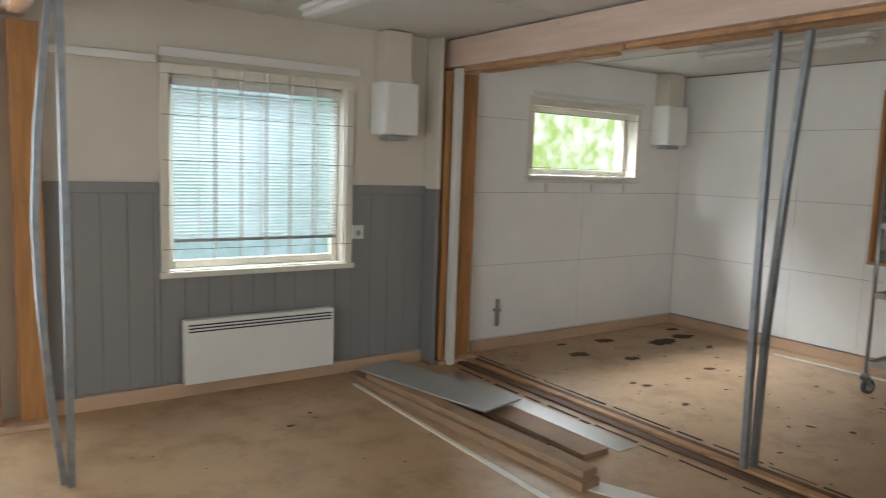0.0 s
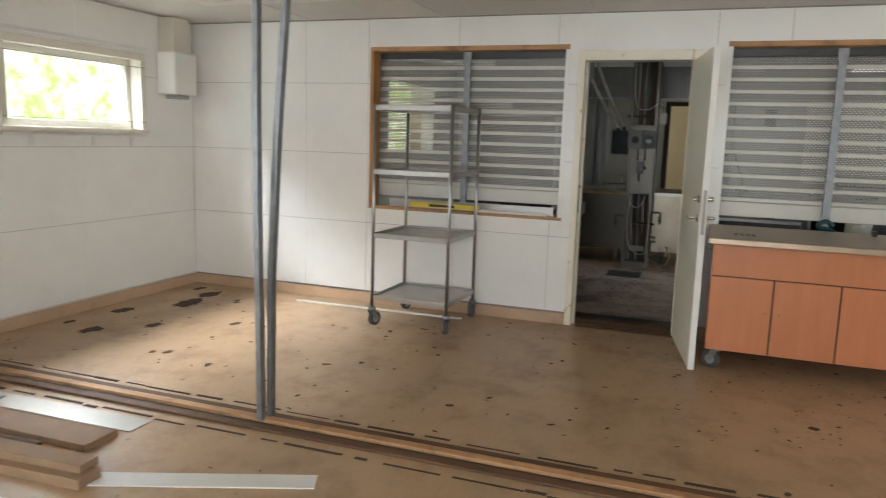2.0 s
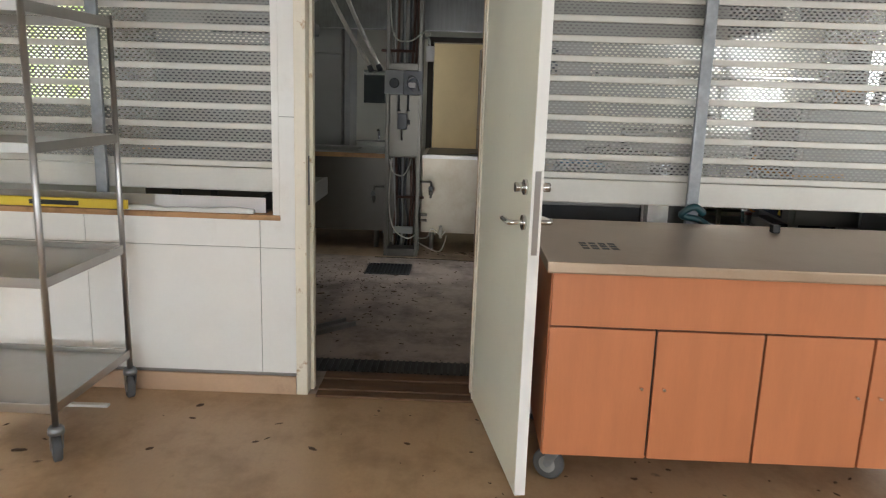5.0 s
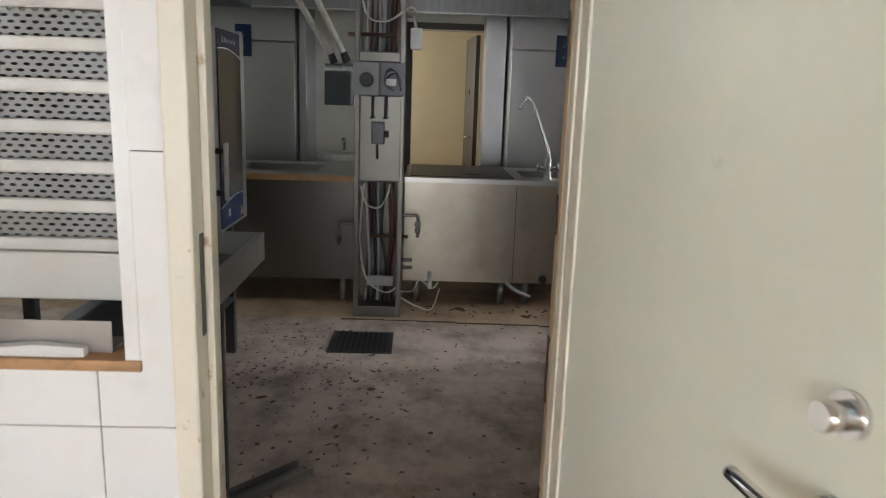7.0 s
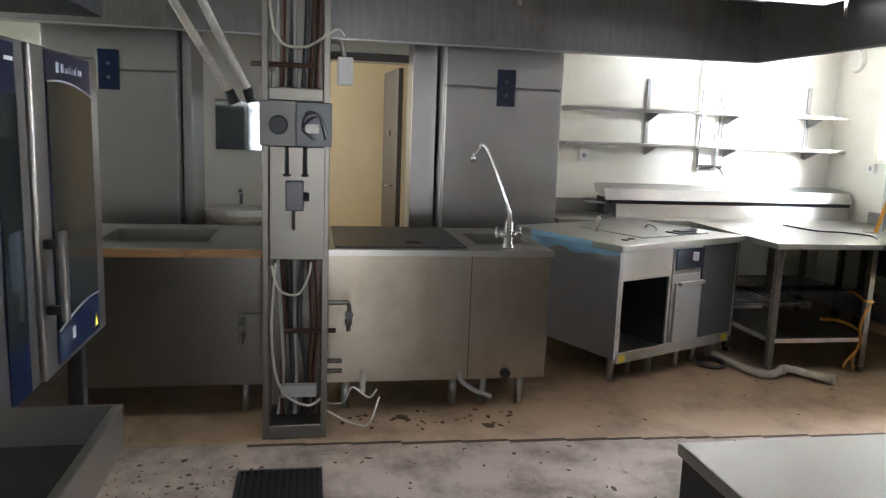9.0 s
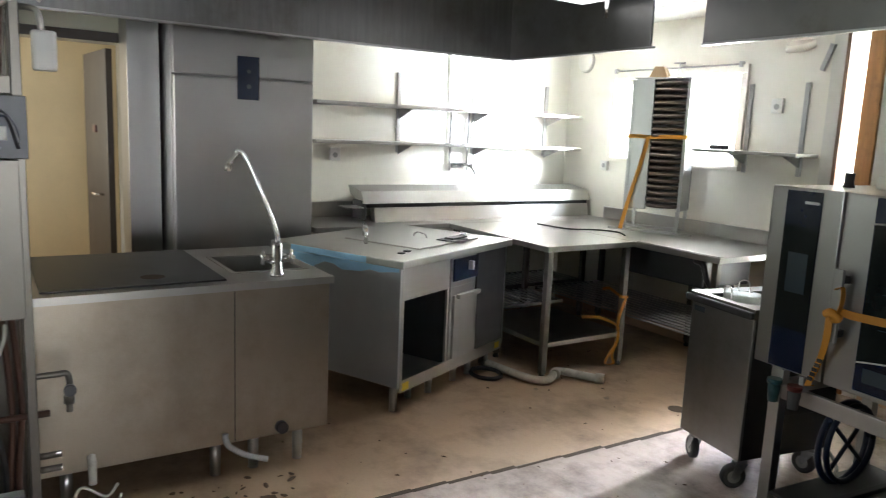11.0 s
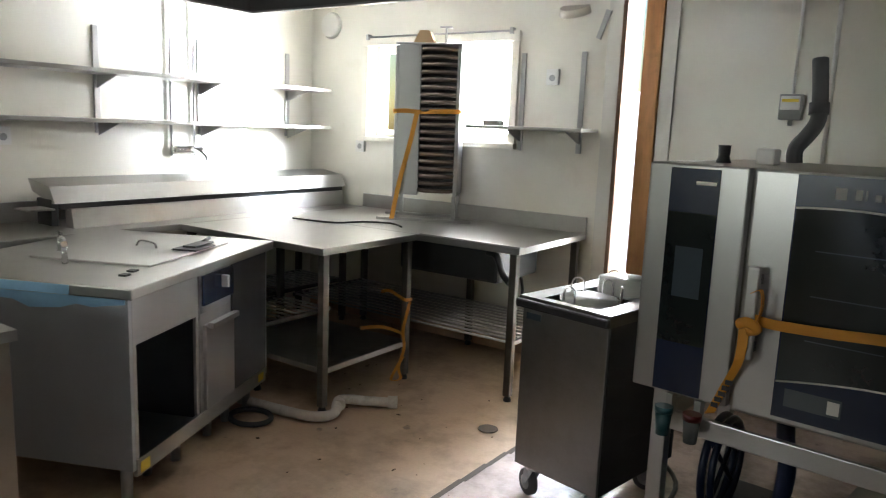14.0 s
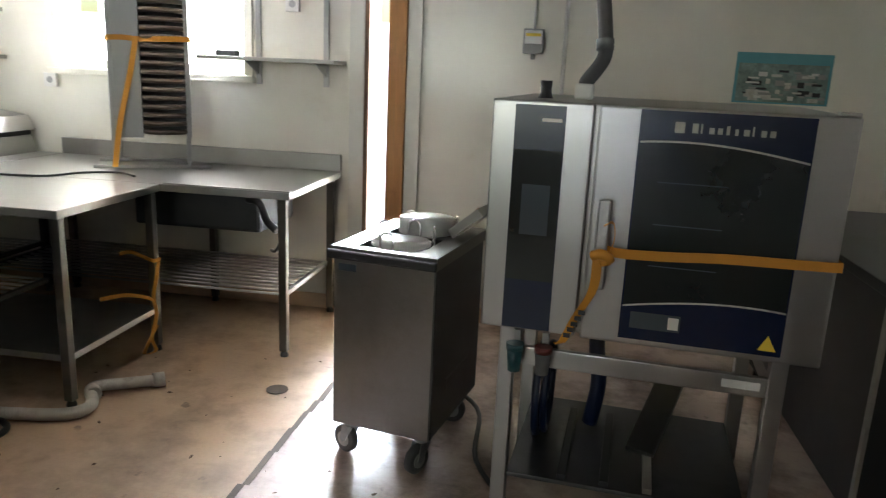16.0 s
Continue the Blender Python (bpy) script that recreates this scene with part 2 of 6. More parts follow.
LINO = floor_material("tan_linoleum", (0.46, 0.305, 0.175), (0.24, 0.145, 0.075), 0.48, 0.78, 0.34)
KFLOOR = floor_material("kitchen_floor", (0.44, 0.30, 0.19), (0.19, 0.125, 0.08), 0.47, 0.74, 0.38)
KFLOOR_GREY = floor_material("kitchen_floor_grey", (0.42, 0.325, 0.27), (0.125, 0.09, 0.068), 0.44, 0.66, 0.36)


def perforated(name):
    """Aluminium sheet with staggered rows of round holes."""
    m, nt, p = nodes_of(name)
    p.inputs["Base Color"].default_value = (0.25, 0.245, 0.23, 1)
    p.inputs["Metallic"].default_value, p.inputs["Roughness"].default_value = 0.5, 0.42

    def mathn(op, a, b=None):
        n = nt.nodes.new("ShaderNodeMath")
        n.operation = op
        for k, q in enumerate((a, b)):
            if q is None:
                continue
            if isinstance(q, (int, float)):
                n.inputs[k].default_value = q
            else:
                nt.links.new(q, n.inputs[k])
        return n.outputs[0]
    sep = nt.nodes.new("ShaderNodeSeparateXYZ")
    tc = nt.nodes.new("ShaderNodeTexCoord")
    nt.links.new(tc.outputs["Object"], sep.inputs[0])
    v = mathn('DIVIDE', sep.outputs["Z"], 0.0130)
    row = mathn('FLOOR', v)
    u = mathn('ADD', mathn('DIVIDE', sep.outputs["Y"], 0.026), mathn('MULTIPLY', row, 0.5))
    du = mathn('SUBTRACT', mathn('FRACT', u), 0.5)
    dv = mathn('SUBTRACT', mathn('FRACT', v), 0.5)
    r2 = mathn('ADD', mathn('MULTIPLY', du, du), mathn('MULTIPLY', mathn('MULTIPLY', dv, dv), 1.2))
    hole = mathn('LESS_THAN', r2, 0.088)
    tr = nt.nodes.new("ShaderNodeBsdfTransparent")
    mx = nt.nodes.new("ShaderNodeMixShader")
    nt.links.new(hole, mx.inputs[0])
    nt.links.new(p.outputs[0], mx.inputs[1])
    nt.links.new(tr.outputs[0], mx.inputs[2])
    nt.links.new(mx.outputs[0], nt.nodes["Material Output"].inputs[0])
    return m


PERF = perforated("perforated_aluminium")


def glass(name):
    m, nt, p = nodes_of(name)
    p.inputs["Base Color"].default_value = (0.9, 0.95, 0.93, 1)
    p.inputs["Roughness"].default_value, p.inputs["Transmission Weight"].default_value, p.inputs["IOR"].default_value = 0.03, 1.0, 1.1
    return m


GLASS = glass("window_glass")


def mirror_material():
    m, nt, p = nodes_of("mirror_glass")
    p.inputs["Base Color"].default_value = (0.75, 0.8, 0.82, 1)
    p.inputs["Metallic"].default_value, p.inputs["Roughness"].default_value = 1.0, 0.04
    return m


MIRROR = mirror_material()


def glowing(name, c0, c1, scale, strength):
    m, nt, p = nodes_of(name)
    v = coords(nt, "World")
    col = mixed(nt, ramp(nt, noise_node(nt, v, scale, 6.0, 0.65), 0.4, 0.62), c0, c1)
    em = nt.nodes.new("ShaderNodeEmission")
    nt.links.new(col, em.inputs[0])
    em.inputs[1].default_value = strength
    nt.links.new(em.outputs[0], nt.nodes["Material Output"].inputs[0])
    return m


def translucent(name, color):
    m, nt, p = nodes_of(name)
    p.inputs["Base Color"].default_value, p.inputs["Roughness"].default_value = (*color, 1), 0.5
    tl, mx = nt.nodes.new("ShaderNodeBsdfTranslucent"), nt.nodes.new("ShaderNodeMixShader")
    tl.inputs[0].default_value, mx.inputs[0].default_value = (*color, 1), 0.45
    nt.links.new(p.outputs[0], mx.inputs[1])
    nt.links.new(tl.outputs[0], mx.inputs[2])
    nt.links.new(mx.outputs[0], nt.nodes["Material Output"].inputs[0])
    return m


BLINDM = translucent("blind_slat", (0.82, 0.86, 0.86))
FOLIAGE = glowing("outdoor_foliage", (0.50, 0.66, 0.20), (1.0, 1.0, 0.86), 4.0, 1.7)
OUTBLUE = glowing("outdoor_hazy", (0.44, 0.68, 0.58), (0.76, 0.94, 1.0), 1.6, 1.12)
OUTWHITE = glowing("outdoor_white", (0.97, 0.98, 0.93), (1.0, 1.0, 1.0), 1.0, 3.2)
OUTGAP = glowing("outdoor_shade", (0.72, 0.80, 0.95), (0.90, 0.95, 1.0), 1.0, 1.0)
TUBE = glowing("lit_diffuser", (1.0, 0.97, 0.88), (1.0, 0.98, 0.92), 1.0, 0.8)

# ---- building blocks ----


def B():
    return bmesh.new()


def box(bm, x0, y0, z0, x1, y1, z1, bevel=0.0):
    r = bmesh.ops.create_cube(bm, size=1.0)
    m = Matrix.Translation(((x0 + x1) / 2, (y0 + y1) / 2, (z0 + z1) / 2)) @ Matrix.Diagonal((abs(x1 - x0), abs(y1 - y0), abs(z1 - z0), 1))
    bmesh.ops.transform(bm, matrix=m, verts=r["verts"])
    if bevel:
        es = list({e for v in r["verts"] for e in v.link_edges})
        bmesh.ops.bevel(bm, geom=es, offset=bevel, segments=2, affect='EDGES', profile=0.6)
    return bm


def sweep(bm, pts, r, seg=10, close=True):
    """A round bar or hose along a line of points; r one radius or one for each point."""
    pts = [Vector(p) for p in pts]
    rings, up = [], None
    for i, p in enumerate(pts):
        d = (pts[min(i + 1, len(pts) - 1)] - pts[max(i - 1, 0)]).normalized()
        if up is None:
            up = d.orthogonal().normalized()
        else:
            up = (up - d * up.dot(d)).normalized()
        side = d.cross(up)
        rad = r[i] if isinstance(r, (list, tuple)) else r
        rings.append([bm.verts.new(p + rad * (math.cos(a) * up + math.sin(a) * side)) for a in [2 * math.pi * k / seg for k in range(seg)]])
    for a, b in zip(rings, rings[1:]):
        for k in range(seg):
            f = bm.faces.new((a[k], a[(k + 1) % seg], b[(k + 1) % seg], b[k]))
            f.smooth = True
    if close:
        bm.faces.new(list(reversed(rings[0])))
        bm.faces.new(rings[-1])
    return bm


def bent(pts, n=6):
    """A smooth line through the points."""
    pts = [Vector(p) for p in pts]
    out = []
    for i in range(len(pts) - 1):
        a, b, c, d = pts[max(i - 1, 0)], pts[i], pts[i + 1], pts[min(i + 2, len(pts) - 1)]
        for k in range(n):
            t = k / n
            out.append(0.5 * ((2 * b) + (c - a) * t + (2 * a - 5 * b + 4 * c - d) * t * t + (3 * b - a - 3 * c + d) * t ** 3))
    return out + [pts[-1]]


def prism(bm, outline, axis, a, b):
    """A flat outline drawn out along an axis from a to b."""
    def at(u, v, w):
        return {"x": (w, u, v), "y": (u, w, v), "z": (u, v, w)}[axis]
    lo = [bm.verts.new(at(u, v, a)) for u, v in outline]
    hi = [bm.verts.new(at(u, v, b)) for u, v in outline]
    n = len(outline)
    bm.faces.new(lo)
    bm.faces.new(list(reversed(hi)))
    for k in range(n):
        bm.faces.new((lo[k], hi[k], hi[(k + 1) % n], lo[(k + 1) % n]))
    bmesh.ops.recalc_face_normals(bm, faces=bm.faces)
    return bm


def mesh(name, bm, material):
    me = bpy.data.meshes.new(name)
    bm.to_mesh(me)
    bm.free()
    me.materials.append(material)
    return me


def part(name, bm, material, parent, label=""):
    ob = new(name, mesh(name, bm, material))
    ob.parent = parent
    return tagged(ob, label)


def thing(name, m, label, category, group=""):
    ob = new(name)
    ob.empty_display_size = 0.1
    ob.matrix_basis = m
    return tagged(ob, label, category, group)


def solid(name, bm, material, label, category, m=None, group=""):
    ob = new(name, mesh(name, bm, material))
    if m is not None:
        ob.matrix_basis = m
    return tagged(ob, label, category, group)


def structure(name, bm, material, label=""):
    return tagged(new(name, mesh(name, bm, material)), label, "", "", "structure")


def cells(a0, a1, z0, z1, holes):
    """A rectangle less its openings, as rectangles."""
    out = [(a0, a1, z0, z1)]
    for h0, h1, g0, g1 in holes:
        nxt = []
        for b0, b1, c0, c1 in out:
            if h1 <= b0 or h0 >= b1 or g1 <= c0 or g0 >= c1:
                nxt.append((b0, b1, c0, c1))
                continue
            if b0 < h0:
                nxt.append((b0, h0, c0, c1))
            if h1 < b1:
                nxt.append((h1, b1, c0, c1))
            m0, m1 = max(b0, h0), min(b1, h1)
            if c0 < g0:
                nxt.append((m0, m1, c0, g0))
            if g1 < c1:
                nxt.append((m0, m1, g1, c1))
        out = nxt
    return out


def wall(name, axis, t0, t1, a0, a1, z0, z1, holes, material, label=""):
    """A wall square to an axis, from t0 to t1 thick, with openings through it."""
    bm = B()
    for b0, b1, c0, c1 in cells(a0, a1, z0, z1, holes):
        if axis == "x":
            box(bm, t0, b0, c0, t1, b1, c1)
        else:
            box(bm, b0, t0, c0, b1, t1, c1)
    return structure(name, bm, material, label)


def facing(parent, axis, t0, t1, cols, rows, holes, material, gap=0.003):
    """Wall panels set a little proud of the wall behind, with open joints."""
    for a0, a1 in zip(cols, cols[1:]):
        for z0, z1 in zip(rows, rows[1:]):
            bm, n = B(), 0
            for b0, b1, c0, c1 in cells(a0 + gap / 2, a1 - gap / 2, z0 + gap / 2, z1 - gap / 2, holes):
                n += 1
                if axis == "x":
                    box(bm, t0, b0, c0, t1, b1, c1)
                else:
                    box(bm, b0, t0, c0, b1, t1, c1)
            if n:
                part("panel", bm, material, parent)
            else:
                bm.free()

# ---- structure: hall with the removed partition ----
HN, HE, HW, HS = 5.03, 6.5, -1.8, -3.8          # inner faces of the hall's walls
TOP = 2.41
WIN1, WIN2, DOORW = (1.66, 2.84, 0.795, 1.985), (4.56, 5.82, 1.44, 2.01), (-0.55, 0.72, 0.06, 2.1)
HATCH1, DOOR, HATCH2 = (1.53, 3.2, 0.84, 2.175), (0.56, 1.44, 0.0, 2.09), (-2.35, 0.40, 0.84, 2.18)
structure("floor_hall", box(B(), HW, HS, -0.12, HE, HN, 0), LINO, "dirty tan linoleum floor with grime and debris")
wall("wall_north", "y", HN + 0.006, HN + 0.24, HW, HE + 0.12, 0, TOP, [WIN1, WIN2, DOORW], CREAM, "cream painted outer wall with two windows")
east = wall("wall_east", "x", HE + 0.006, HE + 0.12, HS, HN, 0, TOP, [HATCH1, DOOR, HATCH2], JOINT, "white panelled wall between hall and kitchen")
# west and south openings are out of view, added for their lamps
wall("wall_west", "x", HW - 0.2, HW, HS, HN, 0, TOP, [(-0.6, 3.0, 0.55, 2.25)], WALL)
wall("wall_south", "y", HS - 0.2, HS, HW, HE, 0, TOP, [(0.8, 4.4, 0.65, 2.25)], WALL)
hall_ceiling = B()
box(hall_ceiling, HW, HS, TOP, HE + 0.12, HN + 0.24, TOP + 0.12)
for k in range(7):
    box(hall_ceiling, HW, HS + 0.35 + 1.2 * k, TOP - 0.006, HE - 0.01, HS + 0.39 + 1.2 * k, TOP)
for xx in (-0.4, 2.2, 5.2):
    box(hall_ceiling, xx, HS, TOP - 0.012, xx + 0.035, HN - 0.01, TOP - 0.0065)
structure("ceiling_hall", hall_ceiling, CEIL, "white ceiling boards with cover strips")
hallwall_n = wall("wall_panels_north", "y", HN, HN + 0.004, 3.98, HE, 0.10, TOP - 0.01, [WIN2], JOINT, "white glossy wall panels")
rows = [0.1, 0.70, 1.29, 1.88, TOP - 0.01]
facing(hallwall_n, "y", HN - 0.004, HN - 0.0005, [3.98, 5.18, HE - 0.004], rows, [WIN2], PANEL)
facing(east, "x", HE - 0.004, HE + 0.003, [HS, -2.4, -1.2, 0.0, 0.48, 1.62, 2.42, 3.22, 3.82, HN - 0.005], rows, [HATCH1, (0.47, 1.455, 0.0, 2.13), HATCH2], PANEL)
# grey wainscot of the front part
wains = wall("wainscot", "y", HN - 0.012, HN + 0.002, 0.98, 3.50, 0.09, 1.275, [(1.60, 2.90, 0.76, 1.4)], GREYPAINT, "grey painted tongued wainscot boards")
for c0, c1, g0, g1 in cells(0.98, 3.50, 0.10, 1.27, [(1.60, 2.90, 0.76, 1.4)]):
    x = c0
    while x < c1 - 0.01:
        part("board", box(B(), x + 0.0015, HN - 0.021, g0, min(x + 0.146, c1) - 0.0015, HN - 0.0125, g1), GREYPAINT, wains)
        x += 0.146
for a0, a1 in ((0.98, 1.60), (2.90, 3.50)):
    part("cap_rail", box(B(), a0, HN - 0.034, 1.272, a1, HN + 0.002, 1.335, 0.004), GREYPAINT, wains, "grey moulded cap rail")
structure("wall_return", box(B(), 3.502, 4.86, 0, 3.535, HN, 1.315, 0.003), GREYPAINT, "narrow grey return of the removed partition")
structure("wall_return_upper", box(B(), 3.502, 4.86, 1.317, 3.535, HN, 2.4), CREAM, "narrow cream return of the removed partition")


def baseboard(x0, y0, x1, y1):
    structure("baseboard", box(B(), x0, y0, 0.0, x1, y1, 0.088, 0.003), PEACH, "peach coloured wooden baseboard")


baseboard(0.98, HN - 0.036, 3.50, HN - 0.022)
baseboard(3.99, HN - 0.02, HE - 0.012, HN - 0.005)
baseboard(HE - 0.02, 1.46, HE - 0.005, HN - 0.021)
baseboard(HE - 0.02, HS, HE - 0.005, 0.45)

# ---- windows ----


def window(name, a0, a1, z0, z1, yin, yout, sign, label):
    """A window square to y: trim on the inner face, sash, pane and sill. sign: +1 where outside lies towards +y."""
    w = tagged(new(name), label, "", "", "structure")
    w.matrix_basis = Matrix.Translation(((a0 + a1) / 2, yin, z0))
    inv = w.matrix_basis.inverted()

    def pb(n, x0, y0, q0, x1, y1, q1, mat, bev=0.003, lab=""):
        bm = box(B(), x0, min(y0, y1), q0, x1, max(y0, y1), q1, bev)
        bmesh.ops.transform(bm, matrix=inv, verts=bm.verts)
        return part(n, bm, mat, w, lab)
    t, i = 0.055, yin - sign * 0.024
    o = yin - sign * 0.002
    pb("trim", a0 - t, i, z1 - 0.004, a1 + t, o, z1 + t, TRIM)
    pb("trim", a0 - t, i, z0 - 0.002, a0 - 0.002, o, z1 - 0.006, TRIM)
    pb("trim", a1 + 0.002, i, z0 - 0.002, a1 + t, o, z1 - 0.006, TRIM)
    pb("window_sill", a0 - t - 0.01, yin - sign * 0.05, z0 - 0.04, a1 + t + 0.01, o, z0 - 0.004, TRIM, 0.004)
    y0, y1 = yin + sign * 0.09, yin + sign * 0.14
    s = 0.05
    pb("window_frame", a0 + 0.002, y0, z0, a0 + s, y1, z1, TRIM)
    pb("window_frame", a1 - s, y0, z0, a1 - 0.002, y1, z1, TRIM)
    pb("window_frame", a0 + s + 0.001, y0, z1 - s, a1 - s - 0.001, y1, z1 - 0.001, TRIM)
    pb("window_frame", a0 + s + 0.001, y0, z0 + 0.001, a1 - s - 0.001, y1, z0 + s, TRIM)
    ym = (y0 + y1) / 2
    p = pb("pane", a0 + s + 0.002, ym - 0.003, z0 + s + 0.002, a1 - s - 0.002, ym + 0.003, z1 - s - 0.002, GLASS, 0)
    p.visible_shadow = False
    return w


window("window_1", *WIN1, HN, 0, 1, "white framed window with a lowered blind")
window("window_2", *WIN2, HN, 0, 1, "wide low window looking onto foliage")
gd = tagged(new("door_1"), "aluminium framed glass door to the outside", "", "", "structure")
for nm, bx in (("door_frame", (0.66, HN + 0.05, 0.06, 0.72, HN + 0.13, 2.1)), ("door_frame", (-0.55, HN + 0.05, 0.06, -0.47, HN + 0.13, 2.1)),
               ("door_frame", (-0.469, HN + 0.05, 2.02, 0.659, HN + 0.13, 2.1)), ("door_frame", (-0.469, HN + 0.05, 0.06, 0.659, HN + 0.13, 0.2))):
    part(nm, box(B(), *bx, 0.004), DARKSTEEL, gd)
pn = part("pane", box(B(), -0.468, HN + 0.085, 0.201, 0.658, HN + 0.091, 2.019), GLASS, gd)
pn.visible_shadow = False
structure("backdrop_1", box(B(), 5.3, 8.6, -1, 10.6, 8.62, 5.0), FOLIAGE, "sunlit green foliage outside")
structure("backdrop_2", box(B(), -3.5, 8.6, -1, 5.29, 8.62, 5.0), OUTBLUE, "hazy bright garden outside")
structure("backdrop_3", box(B(), HW - 1.2, -4, -1, HW - 1.18, 6, 4), OUTBLUE, "bright glowing sheet outside an unseen opening")
structure("backdrop_4", box(B(), -2, HS - 1.2, -1, 6.4, HS - 1.18, 4), OUTBLUE, "bright glowing sheet outside an unseen opening")
structure("backdrop_5", box(B(), 9.0, -6.42, -1, 13.5, -6.4, 1.9), OUTGAP, "shaded outside wall in daylight")

# blind of the first window
blind = thing("window_blind", Matrix.Translation((2.25, HN + 0.045, 0.935)), "white slatted blind with a dark bottom rail", "blind")
part("head_rail", box(B(), -0.565, -0.02, 0.985, 0.565, 0.02, 1.03, 0.004), PLASTIC, blind)
part("bottom_rail", box(B(), -0.55, -0.014, 0.03, 0.55, 0.014, 0.05, 0.004), GREYPL, blind, "grey bottom rail")
slat_mesh = None
for k in range(44):
    if slat_mesh is None:
        bm = B()
        prism(bm, [(-0.012, -0.005), (-0.004, -0.0005), (0.005, 0.002), (0.012, 0.002), (0.012, 0.003), (0.004, 0.003), (-0.005, 0.001), (-0.012, -0.004)], "x", -0.55, 0.55)
        slat_mesh = mesh("slat", bm, BLINDM)
    sl = new("slat", slat_mesh)
    sl.parent = blind
    sl.matrix_basis = Matrix.Translation((0, 0, 0.065 + 0.0208 * k)) @ Matrix.Rotation(radians(-46), 4, 'X')
for xx in (-0.4, 0.0, 0.4):
    part("ladder_cord", box(B(), xx - 0.004, -0.0135, 0.05, xx + 0.004, -0.0125, 0.985), PLASTIC, blind)


def sheer(name):
    """Mostly transparent white, for the pale reflection bands."""
    m, nt, p = nodes_of(name)
    p.inputs["Base Color"].default_value = (0.85, 0.86, 0.84, 1)
    tr, mx = nt.nodes.new("ShaderNodeBsdfTransparent"), nt.nodes.new("ShaderNodeMixShader")
    mx.inputs[0].default_value = 0.80
    nt.links.new(p.outputs[0], mx.inputs[1])
    nt.links.new(tr.outputs[0], mx.inputs[2])
    nt.links.new(mx.outputs[0], nt.nodes["Material Output"].inputs[0])
    return m


REFLBAND = sheer("reflection_band")
# strips added to draw the vertical reflections of the window
for k in range(5):
    solid("reflection_strip", box(B(), -0.016, -0.001, 0.0, 0.016, 0.0, 1.17), REFLBAND, "pale see-through strip standing for a reflection band on the window", "curtain tape", Matrix.Translation((1.93 + 0.165 * k, HN - 0.034, 0.86)), "sheer tapes")


def curtain_wires(x0, x1, zs, y):
    w = thing("curtain_wire", Matrix.Translation(((x0 + x1) / 2, y, zs[0])), "thin curtain wires stretched across the window frame", "wire")
    for z in zs:
        part("wire", sweep(B(), [(x0 - (x0 + x1) / 2, 0, z - zs[0]), (x1 - (x0 + x1) / 2, 0, z - zs[0] - 0.004)], 0.0018, 6), DARKSTEEL, w)


curtain_wires(1.62, 2.88, (0.93, 1.2, 1.47, 1.74), HN - 0.026)
curtain_wires(4.52, 5.86, (1.50, 1.95), HN - 0.026)
for x0, x1, z, zz in ((1.6, 2.92, 2.075, 2.13), (4.5, 5.88, 2.085, 2.112), (0.99, 1.58, 2.03, 2.075)):
    cr = thing("curtain_rail", Matrix.Translation(((x0 + x1) / 2, HN, z)), "white curtain rail on the wall above the window", "curtain rail")
    h = (x1 - x0) / 2
    part("rail", box(B(), -h, -0.05, 0, h, -0.03, zz - z, 0.003), PLASTIC, cr)
    for k in (-0.8, 0.0, 0.8):
        part("bracket", box(B(), k * h - 0.012, -0.0295, 0.004, k * h + 0.012, -0.001, zz - z - 0.004), GREYPL, cr)
for x0, x1, z in ((4.5, 5.88, 1.375),):
    cr = thing("hook_rail", Matrix.Translation(((x0 + x1) / 2, HN, z)), "narrow white rail with small hooks under the window", "hook rail")
    part("rail", box(B(), -0.69, -0.03, 0, 0.69, -0.006, 0.016, 0.002), PLASTIC, cr)
    for k in (-0.45, 0.1, 0.52):
        part("hook", box(B(), k - 0.02, -0.02, -0.075, k + 0.02, -0.006, -0.004, 0.004), PLASTIC, cr)

# ---- hall: removed partitions ----
for px, lab in ((3.62, "whitewashed glulam beam over the removed partition"), (0.66, "whitewashed beam over the second removed partition")):
    bm = box(B(), 0, HS, 2.2, 0.33 if px > 2 else 0.26, HN - 0.004, TOP - 0.014, 0.004)
    bm2 = structure("beam_1" if px > 2 else "beam_2", bm, BEAM, lab)
    bm2.matrix_basis = Matrix.Translation((px, 0, 0))
    for k, (q0, q1) in enumerate(((HS, -0.4), (-0.38, 1.5), (1.53, 3.3), (3.33, HN - 0.14))):
        part("batten", box(B(), 0.03 + 0.01 * k, q0, 2.172, 0.085 + 0.012 * k, q1, 2.1985, 0.003), TIMBER_Y, bm2, "raw wooden batten")
        part("batten", box(B(), 0.22 - 0.01 * k if px > 2 else 0.17, q0 + 0.2, 2.178, 0.28 if px > 2 else 0.22, q1 - 0.1, 2.1985, 0.003), TIMBER_Y, bm2, "raw wooden batten")


def post(name, x0, x1, strip):
    p = thing(name, Matrix.Translation(((x0 + x1) / 2, 4.95, 0)), "raw orange timber posts of a removed partition at the wall", "post")
    w = (x1 - x0) / 2
    part("stud", box(B(), -w, -0.09, 0.03, -w + 0.045, 0.055, 2.17, 0.004), TIMBER, p)
    part("stud", box(B(), -w + 0.047 if strip else 0.0, -0.05, 0.03, w, 0.055, 2.17, 0.004), TIMBER, p)
    part("foot", box(B(), -w - 0.02, -0.13, 0.0, w + 0.02, 0.055, 0.028, 0.003), PEACH, p, "peach painted foot plate")
    if strip:
        part("cover_strip", box(B(), -0.11, -0.16, 0.002, -0.06, -0.10, 2.19, 0.004), PLASTIC, p, "white plastic cover strip")
    return p


post("partition_post", 3.57, 3.885, True)
post("partition_post", 0.70, 0.975, False)


